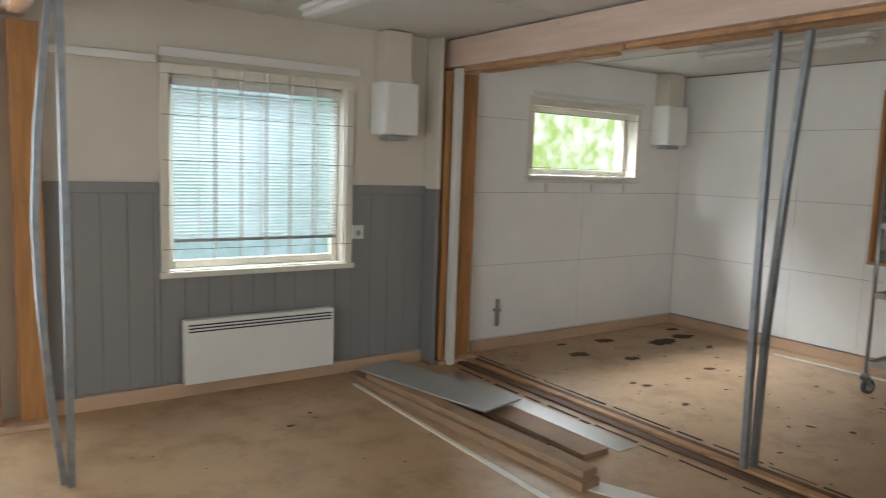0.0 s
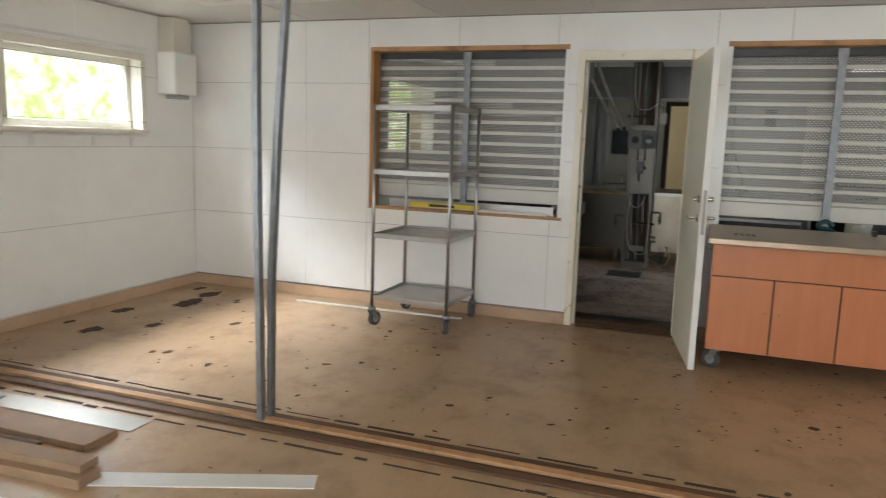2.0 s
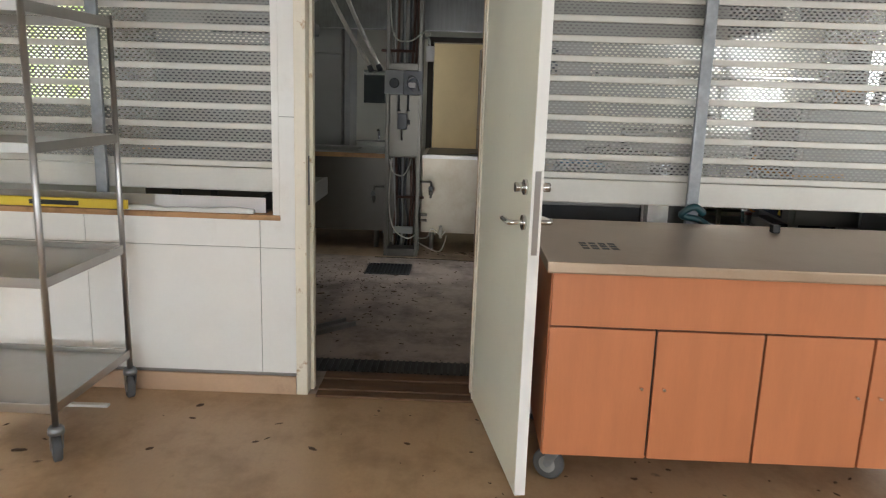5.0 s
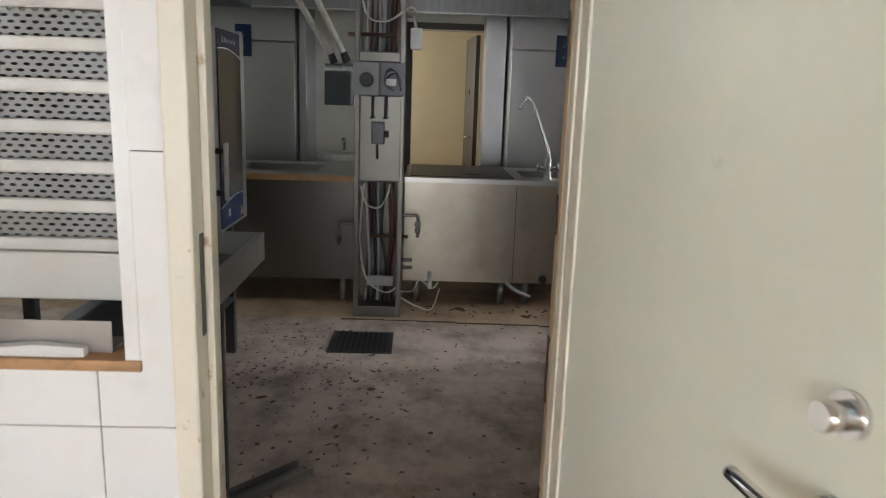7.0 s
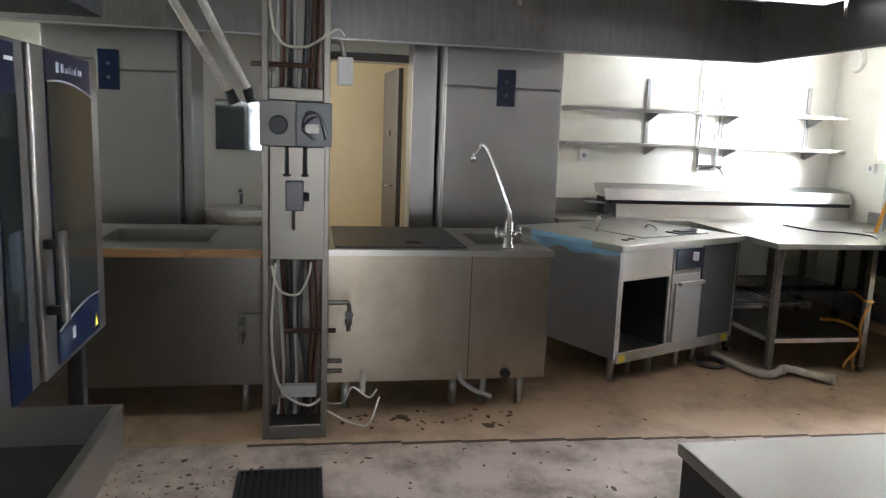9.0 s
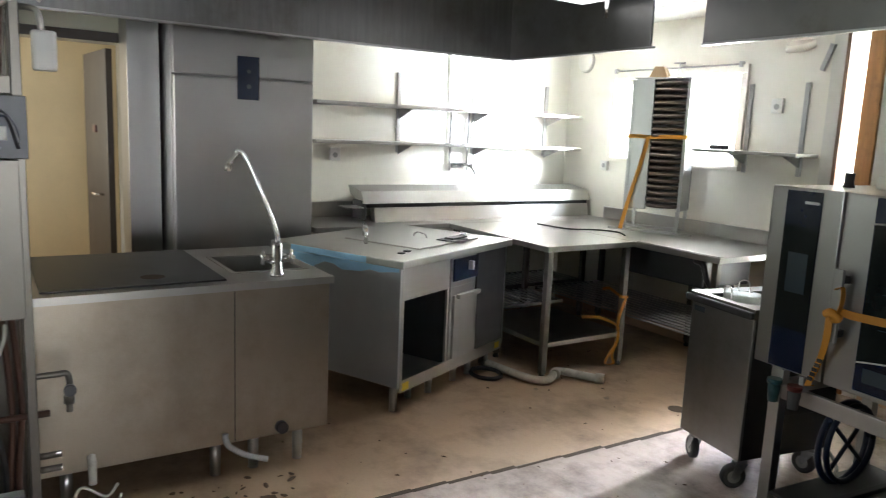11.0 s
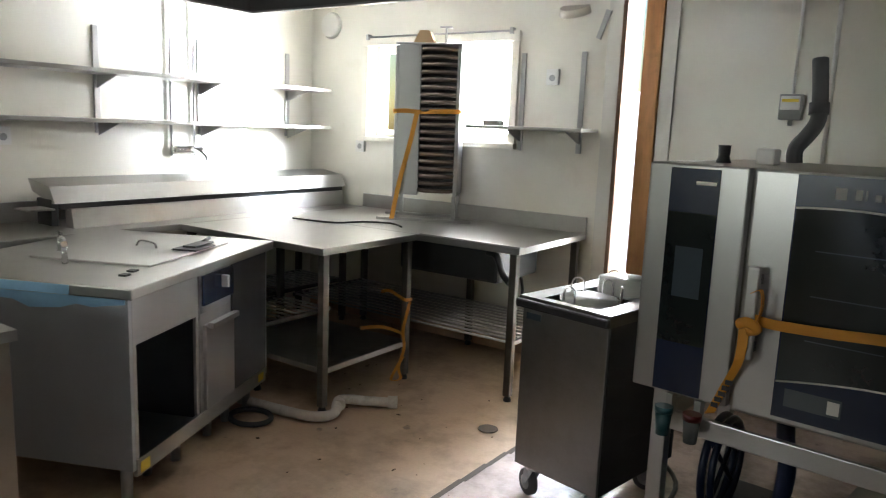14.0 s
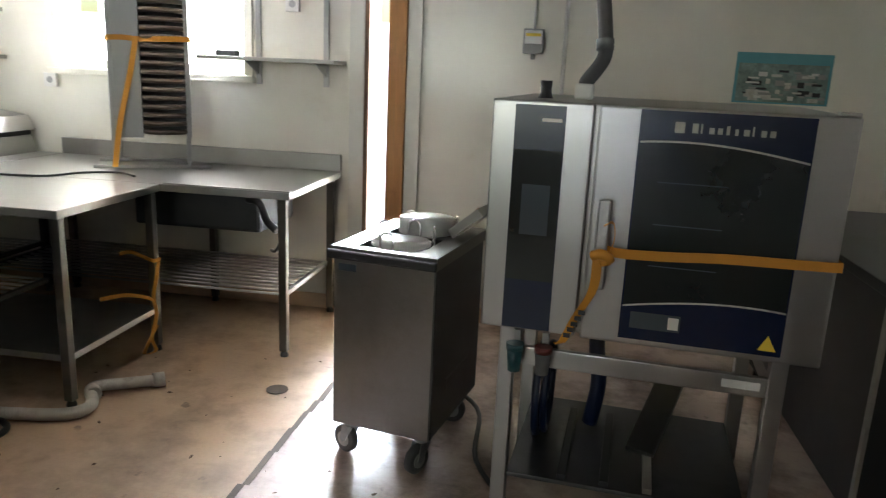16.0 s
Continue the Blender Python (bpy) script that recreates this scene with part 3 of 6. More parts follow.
def metal_stud(pts, at, label, width=0.066):
    """A galvanised C channel from foot to head, following a bent line."""
    s = thing("metal_stud", Matrix.Translation(at), label, "metal stud", "metal studs")
    f = 0.02 if width > 0.05 else 0.014
    prof = [(-width / 2, -f), (width / 2, -f), (width / 2, f), (width / 2 - 0.003, f), (width / 2 - 0.003, 0.003 - f), (-width / 2 + 0.003, 0.003 - f), (-width / 2 + 0.003, f), (-width / 2, f)]
    bm = B()
    rings = [[bm.verts.new((p[0] + u, p[1] + v, p[2])) for u, v in prof] for p in pts]
    for a, b in zip(rings, rings[1:]):
        for k in range(8):
            bm.faces.new((a[k], a[(k + 1) % 8], b[(k + 1) % 8], b[k]))
    bm.faces.new(rings[0])
    bm.faces.new(rings[-1])
    bmesh.ops.recalc_face_normals(bm, faces=bm.faces)
    part("channel", bm, GALV, s)
    for z in (0.35, 0.8, 1.25, 1.7) if width > 0.05 and len(pts) == 3 else ():
        part("punched_hole", box(B(), -0.012, -0.0215, z, 0.012, -0.0205, z + 0.03), BLACK, s)
    return s


metal_stud([(0, 0.0, 0.03), (0.0, 0.012, 0.9), (0.0, 0.015, 1.6), (0.0, 0.01, 2.17)], (3.775, 2.455, 0), "bent galvanised stud leaning in the removed partition", 0.036)
metal_stud([(0, 0, 0.03), (0.0, -0.005, 0.7), (0.0, -0.045, 1.45), (0.0, -0.10, 2.17)], (3.845, 2.445, 0), "leaning galvanised stud in the removed partition", 0.036)
metal_stud([(0, 0, 0.023), (0, 0.068, 1.0), (0, 0.148, 2.17)], (3.855, -0.325, 0), "upright galvanised stud in the removed partition")
metal_stud([(0, 0, 0.0), (-0.045, 0, 0.4), (-0.075, 0, 0.85), (-0.085, 0, 1.2), (-0.065, 0, 1.6), (-0.025, 0, 2.0), (0, 0, 2.17)], (0.93, 4.03, 0), "bowed galvanised stud in the second partition", 0.03)
metal_stud([(0, 0, 0.0), (0, 0, 1.0), (0, 0, 2.17)], (0.955, 3.985, 0), "upright galvanised stud in the second partition", 0.03)

sill = thing("sole_plate", Matrix.Translation((3.82, 0.6, 0)), "dark splintered sole plate remaining in the floor", "sole plate")
part("plank", box(B(), -0.115, HS - 0.5, 0.002, -0.055, 4.2, 0.016, 0.004), DARKWOOD, sill)
part("plank", box(B(), -0.02, HS - 0.5, 0.002, 0.035, 4.24, 0.022, 0.004), TIMBER_Y, sill)
part("plank", box(B(), 0.05, HS - 0.5, 0.002, 0.10, 4.24, 0.013, 0.004), DARKWOOD, sill)
part("gap", box(B(), -0.054, HS - 0.5, 0.001, -0.021, 4.2, 0.004), BLACK, sill, "dark gap between the planks")
random.seed(5)
bm = B()
for side in (-0.20, 0.155):
    y = HS
    while y < HN - 0.4:
        ln = random.uniform(0.05, 0.32)
        q = side + random.uniform(-0.012, 0.012)
        box(bm, 3.82 + q, y, 0.0005, 3.82 + q + random.uniform(0.006, 0.024), y + ln, random.uniform(0.002, 0.005))
        y += ln + random.uniform(0.0, 0.09)
tagged(new("torn_floor_edge", mesh("torn_floor_edge", bm, STAIN)), "torn dark linoleum edge along the removed partition", "floor debris", "", "stuff")

# ---- hatches and door to the kitchen ----


def lining(y0, y1, z0, z1):
    w = tagged(new("hatch_lining_1" if y0 > 1 else "hatch_lining_2"), "raw timber lining of the serving hatch", "", "", "structure")
    for bx in ((HE - 0.006, y0 - 0.002, z0 + 0.002, HE + 0.13, y0 + 0.03, z1), (HE - 0.006, y1 - 0.03, z0 + 0.002, HE + 0.13, y1 + 0.002, z1)):
        part("jamb", box(B(), *bx, 0.002), TIMBER if y0 > 1 and bx[1] > 2 else PANEL, w)
    part("head", box(B(), HE - 0.007, y0 - 0.002, z1 + 0.001 - 0.035, HE + 0.13, y1 + 0.002, z1 + 0.002, 0.002), TIMBER_Y, w)
    part("sill_board", box(B(), HE - 0.012, y0 - 0.004, z0 - 0.012, HE + 0.13, y1 + 0.004, z0 + 0.012, 0.003), TIMBER_Y, w)


lining(*HATCH1)
lining(*HATCH2)


def shutter(y0, y1, z0, z1, label):
    s = thing("roller_shutter", Matrix.Translation((HE + 0.165, (y0 + y1) / 2, z0)), label, "roller shutter", "roller shutters")
    h, pitch = (y1 - y0) / 2, 0.087
    n = int((z1 - z0 - 0.19) / pitch)
    rib = box(B(), -0.012, -h, 0.0, 0.008, h, 0.030, 0.005)
    rib_mesh = mesh("rib", rib, ALU)
    sheet = box(B(), -0.0015, -h, 0.0302, 0.0005, h, pitch)
    sheet_mesh = mesh("perforated_slat", sheet, PERF)
    part("bottom_bar", box(B(), -0.018, -h, 0.075, 0.014, h, 0.185, 0.006), ALU, s, "pale aluminium bottom bar")
    for k in range(n):
        for nm, me in (("rib", rib_mesh), ("perforated_slat", sheet_mesh)):
            o = new(nm, me)
            o.parent = s
            o.matrix_basis = Matrix.Translation((0, 0, 0.187 + k * pitch))
    top = 0.187 + n * pitch
    part("head_box", box(B(), -0.02, -h - 0.05, top + 0.001, 0.12, h + 0.05, top + 0.16, 0.004), DARKSTEEL, s)
    for e in (-1, 1):
        part("guide", box(B(), -0.025, e * (h + 0.03) - 0.026, 0.0, 0.02, e * (h + 0.03) + 0.026, top, 0.003), ALU, s)
    return s


shutter(1.52, 3.2, 0.86, 2.16, "lowered grey roller shutter with perforated slats, edged with ribs")
shutter(-2.33, 0.40, 0.86, 2.16, "lowered wide roller shutter with perforated slats")
for yy, lab in ((2.38, "galvanised brace upright before the shutter"), (-0.34, "galvanised brace upright before the wide shutter")):
    br = thing("shutter_brace", Matrix.Translation((HE + 0.10, yy, 0.855)), lab, "brace")
    part("channel", box(B(), -0.006, -0.026, 0.0, 0.02, 0.026, 1.285, 0.004), GALV, br)
    part("end_plate", box(B(), -0.009, -0.033, 1.20, -0.0062, 0.033, 1.285), GALV, br)
    if yy < 0:
        part("strap_knot", sweep(B(), bent([(-0.02, -0.05, 0.06), (-0.03, 0.0, 0.09), (-0.02, 0.05, 0.05), (-0.01, -0.03, 0.03), (-0.04, -0.07, 0.006)]), 0.016, 8), TEAL, br, "knotted green strap")
tray = thing("steel_tray", Matrix.Translation((HE + 0.07, 2.3, 0.854)), "long shallow steel tray on the hatch sill", "tray")
part("rim", box(B(), -0.04, -0.70, 0.0, -0.037, 0.72, 0.07), STEEL, tray)
part("base", box(B(), -0.036, -0.70, 0.0, 0.05, 0.72, 0.006), STEEL, tray)
rag = B()
box(rag, -0.012, -0.30, 0.0, 0.012, 0.30, 0.02)
bmesh.ops.subdivide_edges(rag, edges=rag.edges[:], cuts=5, use_grid_fill=True)
for v in rag.verts:
    v.co += Vector((0.008 * noise.noise(v.co * 9), 0.0, 0.02 * noise.noise(v.co * 7 + Vector((3, 1, 0))))) if v.co.z > 0.002 else Vector((0, 0, 0))
solid("crumpled_cloth", rag, PLASTIC, "crumpled white cloth along the hatch sill", "cloth", Matrix.Translation((HE + 0.014, 1.95, 0.853)))

df = tagged(new("door_frame_1"), "chipped cream painted door frame", "", "", "structure")
part("jamb", box(B(), HE - 0.02, 1.405, 0.0, HE + 0.135, 1.458, 2.13, 0.006), FRAMEP, df)
part("stop", box(B(), HE + 0.05, 1.388, 0.0, HE + 0.10, 1.4045, 2.055, 0.003), FRAMEP, df)
part("jamb", box(B(), HE - 0.02, 0.535, 0.0, HE + 0.135, 0.636, 2.13, 0.006), FRAMEP, df)
part("raw_edge", box(B(), HE + 0.092, 0.6365, 0.0, HE + 0.138, 0.645, 2.055, 0.003), PALEWOOD, df, "raw wooden edge with torn paint")
part("stop", box(B(), HE + 0.045, 0.6365, 0.0, HE + 0.0915, 0.643, 2.055, 0.003), FRAMEP, df, "chipped paint strip with rusty stains")
random.seed(33)
for z, h in ((0.72, 0.16), (0.40, 0.10), (1.53, 0.07), (1.86, 0.05), (1.12, 0.09)):
    ring = [(HE + 0.128 + random.uniform(0.0, 0.014) * (1 if k < 6 else -1), z + h * (k if k < 6 else 11 - k) / 5) for k in range(12)]
    part("torn_spot", prism(B(), ring, "y", 0.6452, 0.6475), STAIN, df, "dark torn spot in the wood")
part("head", box(B(), HE - 0.02, 0.6365, 2.055, HE + 0.135, 1.4045, 2.13, 0.006), FRAMEP, df)
part("casing", box(B(), HE - 0.03, 0.462, 0.0, HE - 0.0055, 0.5345, 2.13, 0.003), FRAMEP, df)
part("strike_plate", box(B(), HE + 0.02, 1.4025, 0.9, HE + 0.042, 1.4046, 1.12), DARKSTEEL, df, "steel strike plate")

leaf = thing("door_leaf", pose(HE - 0.015, 0.592, 0.012, 0, 0, 189.5), "pale green painted door standing open into the hall", "door")
part("panel", box(B(), 0.0, -0.04, 0.0, 0.835, 0.0, 2.035, 0.003), GREEN, leaf)
part("edge", box(B(), 0.8355, -0.039, 0.0, 0.8395, -0.001, 2.035), WHITE, leaf, "white painted door edge")
part("lock_plate", box(B(), 0.840, -0.03, 0.88, 0.842, -0.01, 1.16), STEEL, leaf, "steel lock plate")
for zz, kind in ((0.98, "door_handle"), (1.10, "lock_cylinder")):
    for s, y in ((-1, -0.04), (1, 0.0)):
        part("rose", sweep(B(), [(0.775, y, zz), (0.775, y + s * 0.01, zz)], 0.026, 16), CHROME, leaf)
        if kind == "door_handle":
            part("door_handle", sweep(B(), bent([(0.775, y + s * 0.01, zz), (0.775, y + s * 0.045, zz), (0.75, y + s * 0.055, zz), (0.66, y + s * 0.05, zz - 0.004)], 4), 0.0095, 10), CHROME, leaf, "chrome lever handle")
        else:
            part("lock_cylinder", sweep(B(), [(0.775, y + s * 0.01, zz), (0.775, y + s * 0.04, zz)], 0.016, 14), CHROME, leaf, "chrome lock knob")
part("scuff", box(B(), 0.70, 0.0003, 0.05, 0.76, 0.0012, 0.056), BLACK, leaf)

th = thing("threshold_boards", Matrix.Translation((HE + 0.06, 0.99, 0)), "dirty broken threshold boards in the doorway", "threshold")
for k, (a, b) in enumerate(((-0.10, -0.035), (-0.03, 0.03), (0.035, 0.10), (0.11, 0.2))):
    part("board", box(B(), a, -0.37, 0.001, b, 0.375, 0.012 + 0.004 * (k % 2), 0.003), DARKWOOD, th)

# ---- hall: things ----
rad = thing("panel_radiator", Matrix.Translation((2.215, HN - 0.022, 0.10)), "white electric panel radiator with a slotted top", "radiator")
part("body", box(B(), -0.50, -0.105, 0.0, 0.50, -0.035, 0.40, 0.006), WHITE, rad)
for k in range(3):
    part("slot", box(B(), -0.48, -0.1062, 0.325 + 0.02 * k, 0.48, -0.1052, 0.334 + 0.02 * k), BLACK, rad, "dark air slot")
for xx in (-0.3, 0.3):
    part("bracket", box(B(), xx - 0.02, -0.0345, 0.05, xx + 0.02, -0.001, 0.36), GREYPL, rad)


def heater_box(x, z, label):
    h = thing("ventilation_box", Matrix.Translation((x, HN - 0.006, z)), label, "ventilation unit", "ventilation boxes")
    part("casing", box(B(), -0.14, -0.20, 0.0, 0.14, -0.001, 0.36, 0.018), WHITE, h)
    part("outlet", box(B(), -0.08, -0.16, -0.035, 0.08, -0.04, -0.0005, 0.006), GREYPL, h, "grey outlet grille")
    part("duct", box(B(), -0.10, -0.15, 0.3605, 0.10, -0.001, TOP - z - 0.014, 0.003), CREAM, h, "white boxed duct up to the ceiling")
    sw = part("side_switch", box(B(), 0.17, -0.03, 0.02, 0.215, -0.0015, 0.13, 0.004), TRIM, h)
    return h


heater_box(3.17, 1.69, "white ventilation box on the cream wall")
heater_box(6.17, 1.745, "white ventilation box in the panelled corner")


def socket(x, y, z, rz, label, double=False):
    s = thing("wall_socket", pose(x, y, z, 0, 0, rz), label, "socket", "wall sockets")
    part("plate", box(B(), -0.042, -0.022, -0.042, 0.042, 0, 0.055 if double else 0.042, 0.005), PLASTIC, s)
    part("well", sweep(B(), [(0, -0.0225, 0), (0, -0.0235, 0)], 0.02, 14), GREYPL, s)
    return s


socket(2.935, HN - 0.022, 1.0, 0, "white wall socket beside the window", True)
stub = thing("pipe_stub", Matrix.Translation((4.24, HN - 0.03, 0.20)), "grey pipe stub fixed low on the wall", "pipe")
part("pipe", sweep(B(), [(0, 0, 0), (0, 0, 0.22)], 0.016, 10), GREYPL, stub)
part("clip", box(B(), -0.025, -0.02, 0.12, 0.025, 0.024, 0.14), GREYPL, stub)


def tube_light(x, y0, y1, z, label):
    t = thing("tube_light", Matrix.Translation((x, (y0 + y1) / 2, z)), label, "ceiling light", "tube lights")
    h = (y1 - y0) / 2
    part("housing", box(B(), -0.06, -h, 0.02, 0.06, h, TOP - z - 0.0125, 0.006), WHITE, t)
    part("diffuser", box(B(), -0.05, -h + 0.02, -0.02, 0.05, h - 0.02, 0.0195, 0.014), PLASTIC, t, "unlit white diffuser")


tube_light(5.3, 2.75, 3.98, 2.35, "unlit white fluorescent tube light on the ceiling")
tube_light(5.3, 0.4, 1.62, 2.35, "unlit white fluorescent tube light on the ceiling")
tube_light(2.36, 3.4, 4.6, 2.35, "white fluorescent tube light on the front ceiling")

# boards torn from the partition
random.seed(11)


def plank(name, x, y, z, ln, w, t, rz, mat, label, cat="board", rx=0):
    o = solid(name, box(B(), -w / 2, 0, 0, w / 2, ln, t, 0.003), mat, label, cat, pose(x, y, z, rx, 0, rz), "pile of boards")
    return o


plank("chipboard_plank", 2.97, 2.73, 0.001, 2.14, 0.125, 0.045, 2.7, CHIP, "long brown chipboard plank on the floor")
plank("chipboard_plank", 3.005, 2.77, 0.0465, 1.9, 0.105, 0.034, 3.4, CHIP, "long brown chipboard plank on top of another")
plank("chipboard_plank", 3.285, 2.99, 0.001, 1.5, 0.19, 0.032, 0.5, CHIP, "wide brown chipboard offcut")
plank("chipboard_plank", 3.13, 3.2, 0.001, 1.5, 0.05, 0.03, 4.0, DARKWOOD, "short dark batten on the floor")
plank("grey_board", 3.22, 3.675, 0.083, 1.15, 0.345, 0.012, 11.6, GREYBOARD, "grey laminated board lying on the planks")
plank("white_lath", 2.70, 2.1, 0.001, 2.6, 0.028, 0.012, -1.7, CREAM, "long white lath beside the planks")
plank("steel_sheet", 3.52, 2.97, 0.001, 1.63, 0.16, 0.004, 1.0, STEELX, "pale steel sheet on the floor", "metal sheet")
plank("white_lath", 3.35, 1.9, 0.001, 1.0, 0.12, 0.006, 22.0, PLASTIC, "white flat offcut under the planks")
plank("white_lath", 6.27, 2.25, 0.001, 1.5, 0.03, 0.012, 1.5, PLASTIC, "white lath on the floor along the wall")
plank("white_lath", 6.28, 0.55, 0.001, 0.18, 0.02, 0.01, -80, PLASTIC, "short white lath by the door")


def caster(name, parent, x, y, zt, r, tyre, body, turn=0):
    """A swivel caster under zt: plate, fork, wheel."""
    e = new(name)
    e.parent = parent
    e.matrix_basis = pose(x, y, 0, 0, 0, turn)
    zc = r
    part("stem", sweep(B(), [(0, 0, zt), (0, 0, zt - 0.012), (0, 0, 2 * r + 0.012)], [0.022, 0.03, 0.03], 12), body, e)
    for s in (-1, 1):
        bm = B()
        prism(bm, [(-0.028, 2 * r + 0.011), (0.028, 2 * r + 0.011), (0.042, zc), (0.028, zc - 0.012), (0.012, zc)], "x", s * 0.02, s * 0.023)
        part("fork", bm, body, e)
    part("tyre", sweep(B(), [(-0.0165, 0.028, zc), (-0.012, 0.028, zc), (0.012, 0.028, zc), (0.0165, 0.028, zc)], [r * 0.88, r, r, r * 0.88], 22), tyre, e)
    part("hub", sweep(B(), [(-0.0185, 0.028, zc), (0.0185, 0.028, zc)], r * 0.55, 16), GREYPL, e)
    return e


# steel shelf trolley
W, D = 0.61, 0.60
tr = thing("shelf_trolley", pose(5.775, 2.81, 0, 0, 0, -91.0), "stainless steel trolley with four shelves on casters", "trolley")
for px in (0.0, W):
    for py in (0.0, D):
        part("leg", sweep(B(), [(px, py, 0.15), (px, py, 1.68)], 0.0125, 12), STEEL, tr)
        caster("caster", tr, px, py, 0.152, 0.055, RUBBER, GALV, 35 if px else -20)
for z in (0.23, 0.71, 1.19, 1.66):
    bm = B()
    if z < 1.6:
        box(bm, 0.012, 0.012, z - 0.012, W - 0.012, D - 0.012, z - 0.009)
    else:
        box(bm, 0.012, 0.012, z + 0.012, W - 0.012, D - 0.012, z + 0.015)
    sh = part("shelf", bm, STEELX, tr)
    for bx in ((0.0, -0.008, z - 0.028, W, 0.008, z + 0.01), (0.0, D - 0.008, z - 0.028, W, D + 0.008, z + 0.01), (-0.008, 0.0085, z - 0.028, 0.008, D - 0.0085, z + 0.01), (W - 0.008, 0.0085, z - 0.028, W + 0.008, D - 0.0085, z + 0.01)):
        part("rim", box(B(), *bx, 0.003), STEELX, sh)

lv = part("level_bar", box(B(), 0.02, D + 0.013, 0.875, W + 0.02, D + 0.035, 0.915, 0.003), YELLOW, tr, "yellow spirit level tied across the legs")
part("grip", box(B(), 0.2, D + 0.011, 0.885, 0.42, D + 0.0128, 0.905), BLACK, lv)

# orange serving counter on wheels
sc = thing("serving_counter", pose(5.70, 0.40, 0, 0, 0, -90.5), "orange veneered serving counter on wheels with a steel top", "counter")
part("body", box(B(), 0.0, 0.02, 0.147, 1.50, 0.70, 0.845, 0.004), ORANGE, sc)
part("fascia", box(B(), 0.004, 0.0, 0.637, 1.496, 0.0195, 0.838, 0.002), ORANGE, sc)
# black sheet behind the doors puts shade into their gaps
part("shadow_gap", box(B(), 0.006, 0.0196, 0.153, 1.494, 0.0199, 0.83), BLACK, sc)
for k in range(4):
    d = part("cabinet_door", box(B(), 0.004 + 0.3735 * k, 0.0, 0.152, 0.3685 + 0.3735 * k, 0.0195, 0.63, 0.002), ORANGE, sc)
    kx = 0.335 + 0.3735 * k if k % 2 == 0 else 0.04 + 0.3735 * k
    part("knob", sweep(B(), [(kx, 0.0, 0.42), (kx, -0.012, 0.42), (kx, -0.018, 0.42)], [0.005, 0.007, 0.004], 10), CHROME, d, "small brass knob")
part("worktop", box(B(), -0.03, -0.10, 0.8455, 1.57, 0.78, 0.885, 0.006), WARMREFLSTEEL, sc, "worn stainless steel worktop tinted with a painted warm reflection")
for kx in range(4):
    for ky in range(3):
        part("vent_slot", box(B(), 0.12 + 0.035 * kx, 0.13 + 0.045 * ky, 0.8853, 0.145 + 0.035 * kx, 0.16 + 0.045 * ky, 0.8858), BLACK, sc)
part("power_box", box(B(), 0.98, 0.60, 0.8853, 1.01, 0.64, 0.92, 0.004), BLACK, sc)
part("corner_bracket", box(B(), 1.45, -0.06, 0.835, 1.56, 0.03, 0.8452), BLACK, sc)
for cx in (0.07, 1.43):
    for cy in (0.10, 0.60):
        caster("caster", sc, cx, cy, 0.147, 0.06, RUBBER, GALV, 60)
solid("steel_kick_panel", box(B(), HE - 0.03, -2.7, 0.005, HE - 0.022, -1.2, 0.38), STEELX, "stainless sheet leaning low against the wall", "metal sheet")

# scattered debris
random.seed(21)


def debris(name, n, x0, x1, y0, y1, label, s0=0.008, s1=0.03, keep=None):
    bm = B()
    for k in range(n):
        x, y = random.uniform(x0, x1), random.uniform(y0, y1)
        if keep and not keep(x, y):
            continue
        r = random.uniform(s0, s1) * (1 if random.random() < 0.85 else 1.8)
        a0, m, fl = random.uniform(0, 6.3), random.randint(5, 7), random.uniform(0.25, 0.8)
        ring = []
        for j in range(m):
            a = 2 * math.pi * j / m
            q = r * random.uniform(0.6, 1.0)
            u, v = q * math.cos(a), q * fl * math.sin(a)
            ring.append((x + u * math.cos(a0) - v * math.sin(a0), y + u * math.sin(a0) + v * math.cos(a0)))
        prism_lo = [bm.verts.new((u, v, 0.0004)) for u, v in ring]
        tip = bm.verts.new((x, y, random.uniform(0.002, 0.006)))
        for j in range(m):
            bm.faces.new((prism_lo[j], prism_lo[(j + 1) % m], tip))
    return tagged(new(name, mesh(name, bm, DEBRIS)), label, "floor debris", "", "stuff")


debris("dry_leaves", 230, 4.0, 6.4, -2.8, 4.9, "dry leaf scraps and dirt on the hall floor", 0.006, 0.026)
debris("dry_leaves", 70, 0.6, 3.6, 0.3, 4.8, "dry leaf scraps and dirt on the front floor", 0.005, 0.016)
debris("dry_leaves", 150, 4.4, 5.9, -1.6, 0.6, "dirt scattered before the counter", 0.004, 0.014)
debris("dry_leaves", 300, 6.9, 9.4, -0.2, 2.4, "dry leaf scraps on the kitchen floor", 0.004, 0.02)
debris("dry_leaves", 80, 8.1, 8.9, 1.0, 1.9, "dark crumbs of dirt beside the floor drain", 0.004, 0.015)
debris("dry_leaves", 160, 8.4, 9.3, 1.3, 2.0, "dirt around the floor drain", 0.004, 0.012)
debris("dry_leaves", 120, 7.6, 9.0, 1.1, 2.1, "dark grime crumbs before the floor drain", 0.004, 0.022)
debris("dry_leaves", 60, 9.6, 9.85, -0.1, 1.3, "grime along the counter feet", 0.006, 0.03)
debris("dry_leaves", 90, 8.8, 11.0, -2.6, 0.0, "crumbs of dirt on the kitchen floor", 0.004, 0.012)
